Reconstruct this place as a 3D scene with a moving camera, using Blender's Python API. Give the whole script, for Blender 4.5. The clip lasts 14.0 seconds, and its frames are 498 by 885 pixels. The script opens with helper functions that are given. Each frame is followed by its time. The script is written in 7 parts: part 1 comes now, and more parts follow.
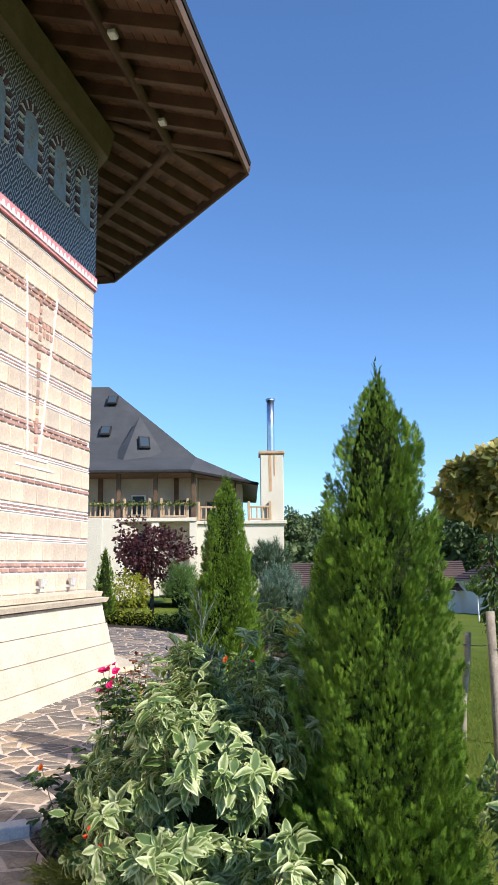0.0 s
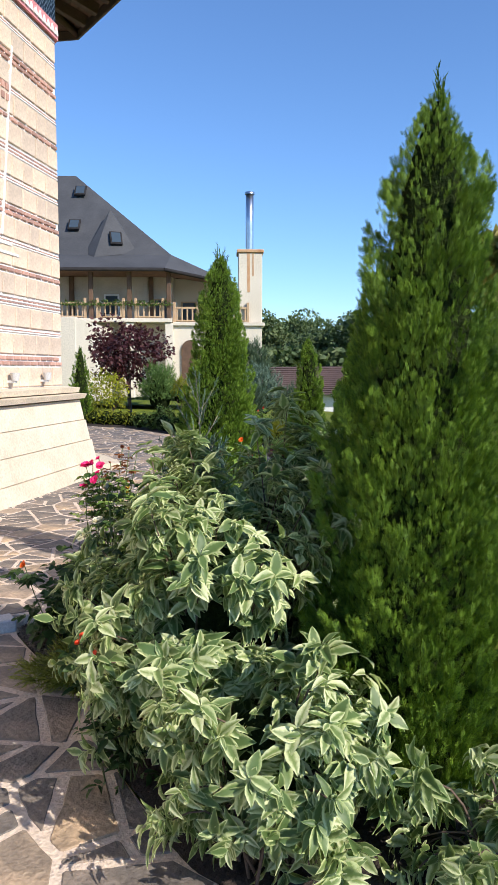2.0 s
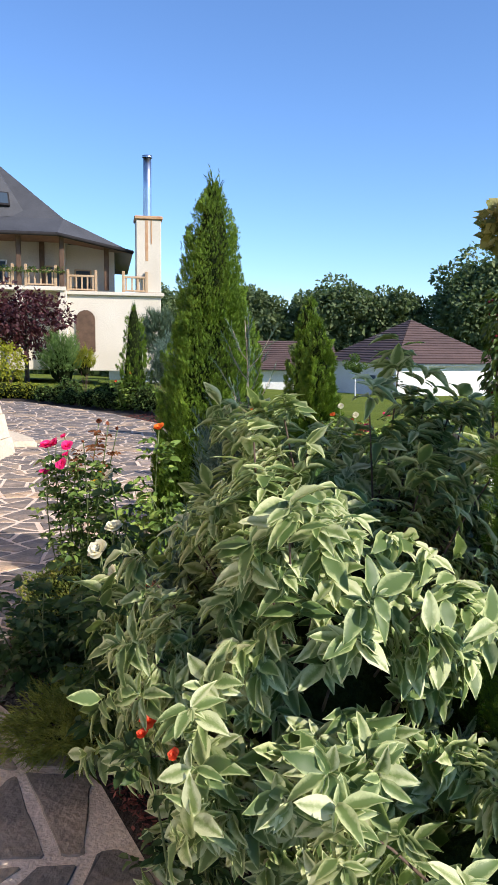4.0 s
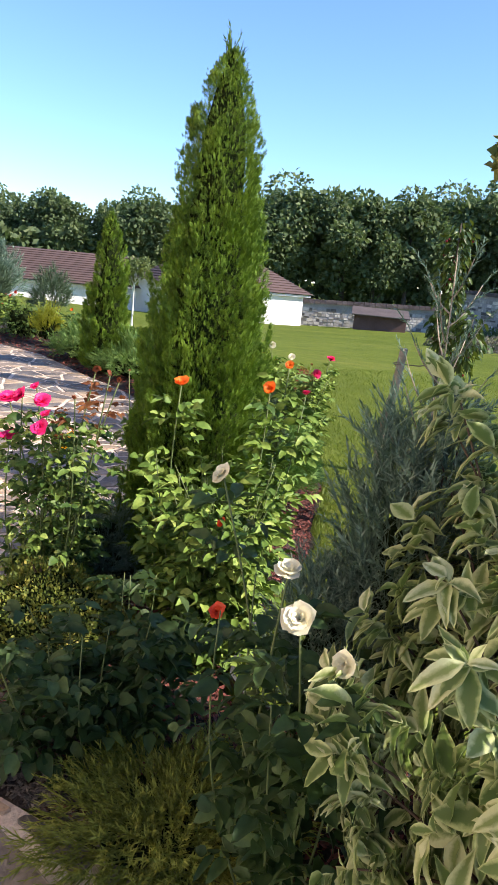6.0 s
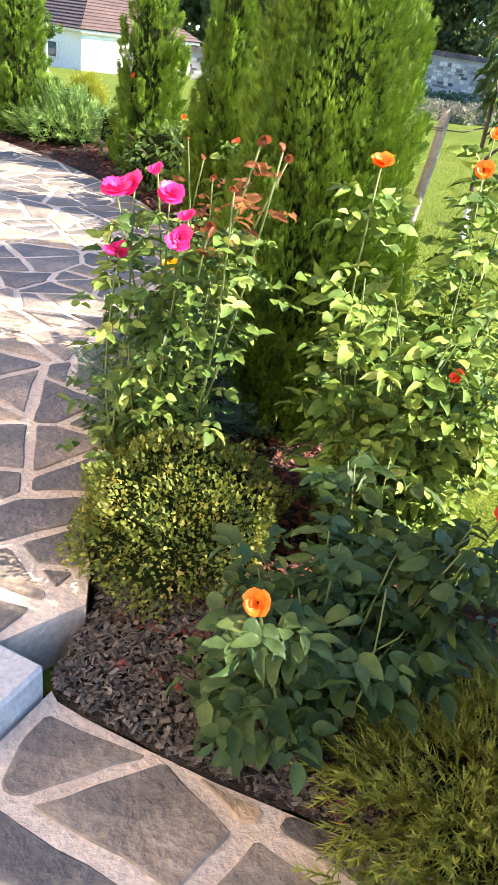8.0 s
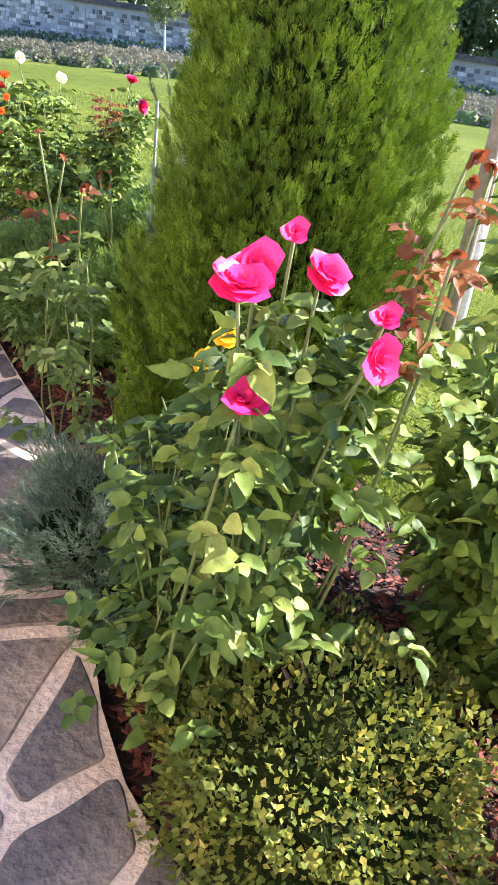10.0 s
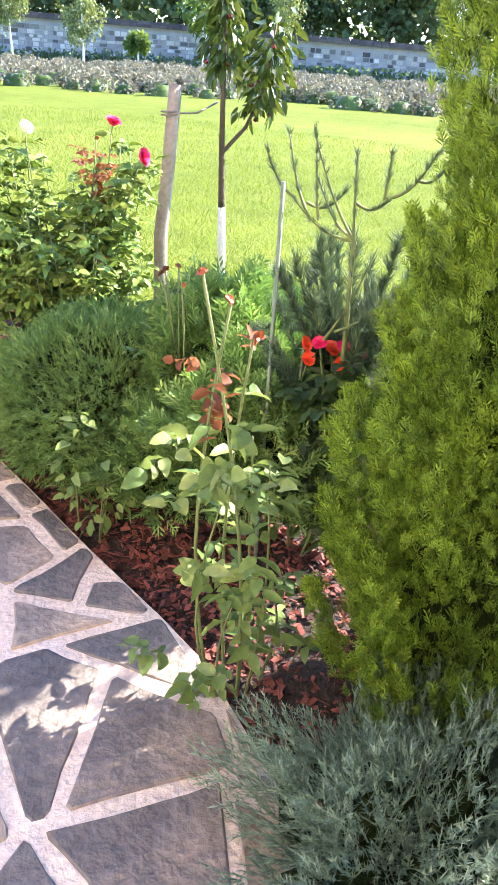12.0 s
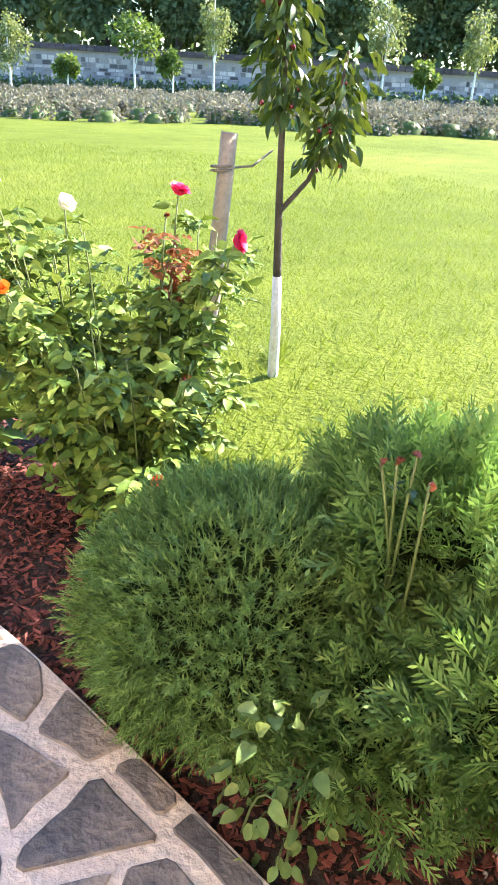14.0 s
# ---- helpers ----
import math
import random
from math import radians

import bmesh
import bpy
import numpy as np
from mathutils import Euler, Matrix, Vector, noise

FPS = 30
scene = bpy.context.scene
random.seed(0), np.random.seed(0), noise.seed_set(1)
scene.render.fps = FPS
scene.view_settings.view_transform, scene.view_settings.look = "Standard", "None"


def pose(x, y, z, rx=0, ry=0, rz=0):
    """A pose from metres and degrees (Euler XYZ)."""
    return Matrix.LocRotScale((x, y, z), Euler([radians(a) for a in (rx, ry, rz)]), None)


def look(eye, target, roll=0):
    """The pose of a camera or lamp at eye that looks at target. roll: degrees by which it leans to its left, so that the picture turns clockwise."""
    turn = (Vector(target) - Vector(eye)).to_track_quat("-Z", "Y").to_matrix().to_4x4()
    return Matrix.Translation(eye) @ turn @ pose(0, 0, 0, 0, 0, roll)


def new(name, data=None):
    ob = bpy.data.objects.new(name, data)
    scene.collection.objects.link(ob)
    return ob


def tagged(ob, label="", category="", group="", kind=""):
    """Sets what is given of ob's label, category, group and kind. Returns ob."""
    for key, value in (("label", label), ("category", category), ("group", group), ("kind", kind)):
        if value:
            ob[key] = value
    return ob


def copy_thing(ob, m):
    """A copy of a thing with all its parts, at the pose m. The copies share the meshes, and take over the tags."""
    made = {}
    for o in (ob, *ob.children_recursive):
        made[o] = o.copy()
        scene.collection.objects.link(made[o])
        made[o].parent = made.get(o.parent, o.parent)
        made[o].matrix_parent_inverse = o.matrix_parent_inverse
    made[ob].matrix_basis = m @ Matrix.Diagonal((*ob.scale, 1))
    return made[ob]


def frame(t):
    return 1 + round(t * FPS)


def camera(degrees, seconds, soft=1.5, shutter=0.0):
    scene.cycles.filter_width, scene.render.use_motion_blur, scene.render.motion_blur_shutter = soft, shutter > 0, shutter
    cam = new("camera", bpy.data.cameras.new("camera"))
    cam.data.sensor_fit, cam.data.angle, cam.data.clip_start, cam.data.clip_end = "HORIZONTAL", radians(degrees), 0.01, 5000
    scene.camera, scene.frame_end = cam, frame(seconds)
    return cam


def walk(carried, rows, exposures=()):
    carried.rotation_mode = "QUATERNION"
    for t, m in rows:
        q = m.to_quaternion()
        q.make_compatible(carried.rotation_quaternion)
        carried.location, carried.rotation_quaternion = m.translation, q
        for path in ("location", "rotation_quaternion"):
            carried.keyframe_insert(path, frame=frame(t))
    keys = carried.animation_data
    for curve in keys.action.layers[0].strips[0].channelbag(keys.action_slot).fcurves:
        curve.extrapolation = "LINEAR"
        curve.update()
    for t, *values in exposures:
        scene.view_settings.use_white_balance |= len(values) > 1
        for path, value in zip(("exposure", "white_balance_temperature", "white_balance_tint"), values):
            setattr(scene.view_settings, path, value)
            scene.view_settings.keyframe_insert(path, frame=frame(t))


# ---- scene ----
import itertools

cam = camera(36.8, 14.0)
PATH = [
    (0, (-0.103, 0.644, 1.527), (-0.106, 2.618, 1.85), -0.5),
    (0.5, (-0.084, 0.767, 1.503), (0.016, 2.757, 1.684), -0.8),
    (1, (-0.073, 0.93, 1.486), (0.046, 2.926, 1.521), -0.6),
    (1.5, (-0.135, 1.061, 1.456), (-0.03, 3.056, 1.369), 0.0),
    (2, (-0.243, 1.235, 1.424), (-0.18, 3.225, 1.23), 0.1),
    (2.5, (-0.348, 1.483, 1.392), (-0.338, 3.465, 1.121), 0.6),
    (5, (-1.124, 2.663, 1.309), (-0.451, 4.53, 1.062), 1.9),
    (5.5, (-1.299, 2.951, 1.321), (-0.525, 4.761, 0.967), 3.8),
    (6, (-1.444, 3.207, 1.319), (-0.561, 4.947, 0.883), 5.7),
    (6.5, (-1.578, 3.468, 1.26), (-0.599, 5.129, 0.729), 5.6),
    (7, (-1.661, 3.716, 1.215), (-0.674, 5.313, 0.525), 4.9),
    (7.5, (-1.708, 4.009, 1.189), (-0.726, 5.533, 0.345), 5.6),
    (8, (-1.773, 4.241, 1.165), (-0.682, 5.621, 0.213), 7.8),
    (10.5, (-1.674, 5.586, 1.074), (-0.019, 6.18, 0.121), 6.3),
    (11, (-1.577, 5.766, 1.093), (0.089, 6.32, 0.135), 5.5),
    (11.5, (-1.483, 5.964, 1.098), (0.195, 6.468, 0.133), 4.7),
    (12, (-1.363, 6.151, 1.126), (0.339, 6.586, 0.169), 3.8),
    (12.5, (-1.161, 6.305, 1.138), (0.556, 6.684, 0.185), 2.9),
    (13, (-1.021, 6.464, 1.131), (0.709, 6.8, 0.185), 2.5),
    (13.5, (-0.903, 6.647, 1.156), (0.839, 6.943, 0.219), 2.5),
    (14, (-0.762, 6.82, 1.147), (0.992, 7.116, 0.233), 2.7),
]
EXPOSURE = [(0, 0.68, 6400, 10), (2.5, 0.62, 6500, 12), (5, 0.9, 6600, 15), (6, 1.2, 6800, 15), (7, 1.9, 7100, 12), (8, 2.35, 7200, 11), (10.5, 2.2, 6350, 18), (11, 2.5, 6300, 18), (11.5, 2.85, 6400, 17), (12.5, 2.95, 6700, 14), (14, 2.7, 6900, 11)]
walk(cam, [(t, look(e, g, r)) for t, e, g, r in PATH], EXPOSURE)

# ---------------------------------------------------------------- light
world = bpy.data.worlds.new("world")
scene.world = world
world.use_nodes = True
wn = world.node_tree
sky = wn.nodes.new("ShaderNodeTexSky")
sky.sky_type = "NISHITA"
sky.sun_disc = False
SUN_ELEV, SUN_DIR = 36.8, Vector((0.745, -0.667, 0)).normalized()
sky.sun_elevation = radians(SUN_ELEV)
sky.sun_rotation = math.atan2(SUN_DIR.x, SUN_DIR.y)
sky.air_density, sky.dust_density, sky.ozone_density = 1.0, 0.0, 9.0
wn.links.new(sky.outputs[0], wn.nodes["Background"].inputs[0])
wn.nodes["Background"].inputs[1].default_value = 0.132
sun_data = bpy.data.lights.new("sun", "SUN")
sun_data.energy, sun_data.angle, sun_data.color = 4.2, radians(0.5), (1.0, 0.93, 0.82)
sun = new("sun", sun_data)
sun_vec = (SUN_DIR * math.cos(radians(SUN_ELEV)) + Vector((0, 0, math.sin(radians(SUN_ELEV))))).normalized()
sun.matrix_world = look(sun_vec * 60, (0, 0, 0))


# ---------------------------------------------------------------- materials
def mat(name, rough=0.7, metal=0.0):
    m = bpy.data.materials.new(name)
    m.use_nodes = True
    b = m.node_tree.nodes["Principled BSDF"]
    b.inputs["Roughness"].default_value = rough
    b.inputs["Metallic"].default_value = metal
    return m, m.node_tree, b


def node(nt, kind, **kw):
    n = nt.nodes.new(kind)
    for k, v in kw.items():
        n.inputs[k].default_value = v
    return n


def ramp(nt, fac, stops):
    r = nt.nodes.new("ShaderNodeValToRGB")
    e = r.color_ramp.elements
    while len(e) < len(stops):
        e.new(0.5)
    for i, (p, c) in enumerate(stops):
        e[i].position, e[i].color = p, (*c, 1)
    nt.links.new(fac, r.inputs[0])
    return r.outputs[0]


def mix(nt, fac, a, b, mode="MIX"):
    n = nt.nodes.new("ShaderNodeMix")
    n.data_type, n.blend_type = "RGBA", mode
    for key, v in (("Factor", fac), ("A", a), ("B", b)):
        sock = [s for s in n.inputs if s.name == key and s.type == ("VALUE" if key == "Factor" else "RGBA")][0]
        if isinstance(v, (int, float)):
            sock.default_value = v
        elif isinstance(v, tuple):
            sock.default_value = (*v, 1)
        else:
            nt.links.new(v, sock)
    return [s for s in n.outputs if s.type == "RGBA"][0]


def noise_of(nt, scale, detail=4.0, rough=0.6, coord="Object"):
    tc = nt.nodes.new("ShaderNodeTexCoord")
    n = node(nt, "ShaderNodeTexNoise", Scale=scale, Detail=detail, Roughness=rough)
    nt.links.new(tc.outputs[coord], n.inputs["Vector"])
    return n.outputs["Fac"]


def bump(nt, b, height, strength=0.3, dist=0.01):
    n = node(nt, "ShaderNodeBump", Strength=strength, Distance=dist)
    nt.links.new(height, n.inputs["Height"])
    nt.links.new(n.outputs[0], b.inputs["Normal"])


def surface(name, stops, scale=6.0, fine=60.0, rough=0.75, bumpy=0.3, dist=0.006, rand="", spread=(0.75, 1.2), metal=0.0):
    """A weathered surface: colour from broad noise, grain from fine noise, a shift of tone piece by piece."""
    m, nt, b = mat(name, rough, metal)
    broad, grain = noise_of(nt, scale), noise_of(nt, fine, 3.0)
    c = ramp(nt, broad, stops)
    c = mix(nt, 0.45, c, ramp(nt, grain, [(0.3, (0.55, 0.55, 0.55)), (0.7, (1.25, 1.25, 1.25))]), "MULTIPLY")
    if rand:
        if rand == "object":
            r = nt.nodes.new("ShaderNodeObjectInfo").outputs["Random"]
        else:
            r = nt.nodes.new("ShaderNodeNewGeometry").outputs["Random Per Island"]
        lo, hi = spread
        c = mix(nt, 1.0, c, ramp(nt, r, [(0.0, (lo, lo, lo)), (0.5, (1, 0.98, 0.95)), (1.0, (hi, hi * 0.98, hi * 0.94))]), "MULTIPLY")
    nt.links.new(c, b.inputs["Base Color"])
    add = nt.nodes.new("ShaderNodeMath")
    nt.links.new(broad, add.inputs[0])
    nt.links.new(grain, add.inputs[1])
    bump(nt, b, add.outputs[0], bumpy, dist)
    return m


def slate(name, rand):
    """Split stone slabs: grey to brown, here and there tan, tone by slab."""
    m, nt, b = mat(name, 0.62)
    if rand == "object":
        r = nt.nodes.new("ShaderNodeObjectInfo").outputs["Random"]
    else:
        r = nt.nodes.new("ShaderNodeNewGeometry").outputs["Random Per Island"]
    base = ramp(nt, r, [(0.0, (0.105, 0.098, 0.095)), (0.3, (0.20, 0.175, 0.155)), (0.55, (0.135, 0.13, 0.13)), (0.75, (0.28, 0.235, 0.195)), (0.9, (0.39, 0.30, 0.21)), (1.0, (0.25, 0.22, 0.19))])
    broad, grain = noise_of(nt, 5.0, 5.0), noise_of(nt, 42.0, 5.0)
    c = mix(nt, 0.9, base, ramp(nt, broad, [(0.28, (0.55, 0.55, 0.57)), (0.5, (1.0, 0.98, 0.95)), (0.72, (1.7, 1.6, 1.5))]), "MULTIPLY")
    stain = noise_of(nt, 1.7, 3.0)
    c = mix(nt, 0.6, c, ramp(nt, stain, [(0.35, (0.8, 0.8, 0.84)), (0.65, (1.25, 1.12, 1.0))]), "MULTIPLY")
    c = mix(nt, 0.6, c, ramp(nt, grain, [(0.3, (0.6, 0.6, 0.6)), (0.72, (1.4, 1.4, 1.38))]), "MULTIPLY")
    nt.links.new(c, b.inputs["Base Color"])
    add = nt.nodes.new("ShaderNodeMath")
    nt.links.new(broad, add.inputs[0])
    nt.links.new(grain, add.inputs[1])
    bump(nt, b, add.outputs[0], 0.85, 0.012)
    return m


def foliage(name, stops, thin=0.35, rough=0.55, tint=(0.35, 0.5, 0.06), patch=3.0, rand="island", tips=None):
    """Leaves: tone by leaf and by patch of the crown, with light that shines through."""
    m, nt, b = mat(name, rough)
    if rand == "object":
        r = nt.nodes.new("ShaderNodeObjectInfo").outputs["Random"]
    else:
        r = nt.nodes.new("ShaderNodeNewGeometry").outputs["Random Per Island"]
    n = noise_of(nt, patch, 3.0)
    add = node(nt, "ShaderNodeMath")
    add.operation = "MULTIPLY_ADD"
    add.inputs[1].default_value = 0.6
    nt.links.new(r, add.inputs[0])
    sub = node(nt, "ShaderNodeMath")
    sub.operation = "MULTIPLY_ADD"
    sub.inputs[1].default_value, sub.inputs[2].default_value = 1.2, -0.4
    nt.links.new(n, sub.inputs[0])
    nt.links.new(sub.outputs[0], add.inputs[2])
    c = ramp(nt, add.outputs[0], stops)
    mottle = noise_of(nt, 75.0, 3.0)
    c = mix(nt, 0.7, c, ramp(nt, mottle, [(0.3, (0.62, 0.66, 0.6)), (0.7, (1.3, 1.24, 1.2))]), "MULTIPLY")
    if tips:
        uv = nt.nodes.new("ShaderNodeUVMap")
        sep = nt.nodes.new("ShaderNodeSeparateXYZ")
        nt.links.new(uv.outputs[0], sep.inputs[0])
        c = mix(nt, ramp(nt, sep.outputs[1], [(0.35, (0, 0, 0)), (1.0, (0.75, 0.75, 0.75))]), c, tips)
    b.inputs["Specular IOR Level"].default_value = 0.22
    bump(nt, b, mottle, 0.35, 0.004)
    nt.links.new(c, b.inputs["Base Color"])
    t = nt.nodes.new("ShaderNodeBsdfTranslucent")
    nt.links.new(mix(nt, 0.55, c, tint), t.inputs[0])
    ms = node(nt, "ShaderNodeMixShader", Fac=thin)
    nt.links.new(b.outputs[0], ms.inputs[1])
    nt.links.new(t.outputs[0], ms.inputs[2])
    nt.links.new(ms.outputs[0], nt.nodes["Material Output"].inputs[0])
    return m


def variegated(name, rand):
    """A green leaf with an uneven cream margin, by the leaf's own coordinates."""
    m, nt, b = mat(name, 0.5)
    uv = nt.nodes.new("ShaderNodeUVMap")
    sep = nt.nodes.new("ShaderNodeSeparateXYZ")
    nt.links.new(uv.outputs[0], sep.inputs[0])
    geo = nt.nodes.new("ShaderNodeObjectInfo").outputs["Random"] if rand == "object" else nt.nodes.new("ShaderNodeNewGeometry").outputs["Random Per Island"]
    n = noise_of(nt, 42.0, 4.0, 0.7)
    edge = node(nt, "ShaderNodeMath")
    edge.operation = "MULTIPLY_ADD"
    edge.inputs[1].default_value = 0.6
    nt.links.new(n, edge.inputs[0])
    rim = node(nt, "ShaderNodeMath")
    rim.operation = "MULTIPLY"
    rim.inputs[1].default_value = 0.56
    nt.links.new(sep.outputs[0], rim.inputs[0])
    nt.links.new(rim.outputs[0], edge.inputs[2])
    shift = node(nt, "ShaderNodeMath")
    shift.operation = "MULTIPLY_ADD"
    shift.inputs[1].default_value = 0.3
    nt.links.new(geo, shift.inputs[0])
    nt.links.new(edge.outputs[0], shift.inputs[2])
    green = ramp(nt, geo, [(0.0, (0.085, 0.15, 0.045)), (0.5, (0.16, 0.235, 0.075)), (1.0, (0.28, 0.35, 0.12))])
    cream = ramp(nt, geo, [(0.0, (0.54, 0.62, 0.26)), (0.6, (0.64, 0.69, 0.36)), (1.0, (0.74, 0.76, 0.46))])
    mask = ramp(nt, shift.outputs[0], [(0.68, (0, 0, 0)), (0.93, (1, 1, 1))])
    c = mix(nt, mask, green, cream)
    vein = node(nt, "ShaderNodeTexWave", Scale=5.0, Distortion=0.6)
    nt.links.new(uv.outputs[0], vein.inputs["Vector"])
    c = mix(nt, 0.25, c, ramp(nt, vein.outputs["Fac"], [(0.0, (0.75, 0.8, 0.7)), (1.0, (1.1, 1.1, 1.1))]), "MULTIPLY")
    nt.links.new(c, b.inputs["Base Color"])
    t = nt.nodes.new("ShaderNodeBsdfTranslucent")
    nt.links.new(mix(nt, 0.4, c, (0.34, 0.5, 0.1)), t.inputs[0])
    ms = node(nt, "ShaderNodeMixShader", Fac=0.36)
    nt.links.new(b.outputs[0], ms.inputs[1])
    nt.links.new(t.outputs[0], ms.inputs[2])
    nt.links.new(ms.outputs[0], nt.nodes["Material Output"].inputs[0])
    return m


def petal(name, a, c2):
    m, nt, b = mat(name, 0.5)
    n = noise_of(nt, 40.0, 2.0)
    c = ramp(nt, n, [(0.3, a), (0.7, c2)])
    nt.links.new(c, b.inputs["Base Color"])
    t = nt.nodes.new("ShaderNodeBsdfTranslucent")
    nt.links.new(c, t.inputs[0])
    ms = node(nt, "ShaderNodeMixShader", Fac=0.3)
    nt.links.new(b.outputs[0], ms.inputs[1])
    nt.links.new(t.outputs[0], ms.inputs[2])
    nt.links.new(ms.outputs[0], nt.nodes["Material Output"].inputs[0])
    return m


M_SLAB, M_SLAB_FAR = slate("stone_slab", "object"), slate("stone_slab_far", "island")
M_MORTAR = surface("mortar", [(0.3, (0.60, 0.48, 0.39)), (0.7, (0.76, 0.63, 0.52))], 6.0, 70.0, 0.95, 0.8, 0.01)
M_KERB = surface("kerb_stone", [(0.3, (0.5, 0.5, 0.5)), (0.7, (0.66, 0.65, 0.63))], 5.0, 80.0, 0.8)
M_SOIL = surface("soil", [(0.3, (0.02, 0.014, 0.011)), (0.7, (0.05, 0.034, 0.027))], 9.0, 60.0, 0.95, 0.9, 0.02)
M_BARK_CHIP = surface("bark_chip", [(0.3, (0.115, 0.032, 0.026)), (0.7, (0.20, 0.062, 0.048))], 30.0, 150.0, 0.9, 0.6, 0.004, "island", (0.25, 1.6))
M_PEBBLE = surface("pebble", [(0.3, (0.075, 0.062, 0.055)), (0.7, (0.15, 0.128, 0.112))], 30.0, 120.0, 0.8, 0.3, 0.002, "island", (0.4, 1.7))
M_THUJA = foliage("thuja_green", [(0.0, (0.014, 0.036, 0.009)), (0.4, (0.045, 0.095, 0.016)), (0.70, (0.11, 0.20, 0.022)), (1.0, (0.22, 0.33, 0.035))], 0.09, 0.6, (0.24, 0.45, 0.02), 9.0, tips=(0.20, 0.315, 0.022))
# near-black green: the shade inside crowns, put into a colour
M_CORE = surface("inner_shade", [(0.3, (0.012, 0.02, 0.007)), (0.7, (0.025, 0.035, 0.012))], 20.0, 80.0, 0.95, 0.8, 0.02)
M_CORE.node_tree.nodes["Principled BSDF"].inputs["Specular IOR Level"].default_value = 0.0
M_BLUE_JUNIPER = foliage("blue_juniper", [(0.0, (0.055, 0.10, 0.07)), (0.5, (0.145, 0.225, 0.165)), (1.0, (0.34, 0.44, 0.35))], 0.15, 0.6, (0.15, 0.3, 0.2), 5.0)
M_GOLD_JUNIPER = foliage("gold_juniper", [(0.0, (0.075, 0.105, 0.02)), (0.5, (0.235, 0.27, 0.05)), (1.0, (0.44, 0.45, 0.11))], 0.2, 0.6, (0.4, 0.4, 0.05), 5.0)
M_DOME = foliage("dome_conifer", [(0.0, (0.05, 0.105, 0.035)), (0.5, (0.135, 0.24, 0.07)), (1.0, (0.30, 0.42, 0.13))], 0.25, 0.6, (0.2, 0.4, 0.05), 5.0)
M_PINE = foliage("pine_needles", [(0.0, (0.04, 0.07, 0.045)), (0.5, (0.075, 0.125, 0.075)), (1.0, (0.15, 0.21, 0.13))], 0.1, 0.5, (0.2, 0.3, 0.1), 4.0)
M_VARIEG, M_VARIEG_FAR = variegated("cream_edged_leaf", "object"), variegated("cream_edged_leaf_joined", "island")
M_SPIREA = foliage("gold_leaf_dome", [(0.0, (0.04, 0.08, 0.02)), (0.45, (0.10, 0.15, 0.035)), (0.72, (0.24, 0.26, 0.06)), (1.0, (0.52, 0.42, 0.13))], 0.3, 0.5, (0.5, 0.5, 0.08), 9.0)
M_ROSE_LEAF = foliage("rose_leaf", [(0.0, (0.028, 0.066, 0.015)), (0.35, (0.085, 0.155, 0.03)), (0.65, (0.18, 0.275, 0.052)), (1.0, (0.36, 0.43, 0.12))], 0.07, 0.55, (0.3, 0.45, 0.06), 5.0)
M_MID_LEAF = foliage("mid_rose_leaf", [(0.0, (0.024, 0.056, 0.014)), (0.35, (0.062, 0.118, 0.026)), (0.65, (0.135, 0.21, 0.045)), (1.0, (0.32, 0.39, 0.11))], 0.07, 0.5, (0.3, 0.45, 0.06), 5.0)
M_DARK_LEAF = foliage("dark_rose_leaf", [(0.0, (0.016, 0.036, 0.012)), (0.5, (0.04, 0.075, 0.024)), (0.85, (0.08, 0.125, 0.04)), (1.0, (0.12, 0.15, 0.05))], 0.18, 0.5, (0.15, 0.3, 0.08), 5.0)
M_PALE_LEAF = foliage("pale_rose_leaf", [(0.0, (0.06, 0.115, 0.035)), (0.5, (0.13, 0.21, 0.065)), (0.85, (0.24, 0.31, 0.11)), (1.0, (0.42, 0.48, 0.20))], 0.25, 0.5, (0.4, 0.5, 0.1), 6.0)
M_BRONZE = foliage("bronze_leaf", [(0.0, (0.07, 0.022, 0.012)), (0.5, (0.17, 0.06, 0.025)), (1.0, (0.34, 0.16, 0.06))], 0.3, 0.6, (0.5, 0.2, 0.08), 8.0)
M_PLUM = foliage("plum_leaf", [(0.0, (0.025, 0.01, 0.012)), (0.5, (0.06, 0.022, 0.028)), (1.0, (0.13, 0.05, 0.05))], 0.2, 0.5, (0.3, 0.06, 0.06), 1.5)
M_MAPLE = foliage("gold_maple_leaf", [(0.0, (0.05, 0.085, 0.025)), (0.45, (0.12, 0.16, 0.05)), (0.68, (0.48, 0.43, 0.16)), (1.0, (0.84, 0.78, 0.48))], 0.35, 0.5, (0.7, 0.6, 0.15), 4.0)
M_CHERRY = foliage("cherry_leaf", [(0.0, (0.014, 0.032, 0.010)), (0.55, (0.035, 0.072, 0.018)), (1.0, (0.11, 0.165, 0.03))], 0.12, 0.4, (0.4, 0.5, 0.04), 4.0)
M_OAK = foliage("forest_leaf", [(0.0, (0.042, 0.07, 0.032)), (0.5, (0.115, 0.165, 0.075)), (1.0, (0.24, 0.29, 0.135))], 0.3, 0.6, (0.15, 0.25, 0.05), 0.35)
M_BIRCH_LEAF = foliage("birch_leaf", [(0.0, (0.07, 0.10, 0.04)), (0.5, (0.15, 0.20, 0.08)), (1.0, (0.30, 0.34, 0.16))], 0.35, 0.5, (0.4, 0.45, 0.1), 0.8)
M_LAVENDER = foliage("lavender", [(0.0, (0.085, 0.09, 0.06)), (0.4, (0.175, 0.165, 0.12)), (0.75, (0.26, 0.235, 0.185)), (1.0, (0.25, 0.28, 0.12))], 0.2, 0.8, (0.3, 0.3, 0.2), 0.9)
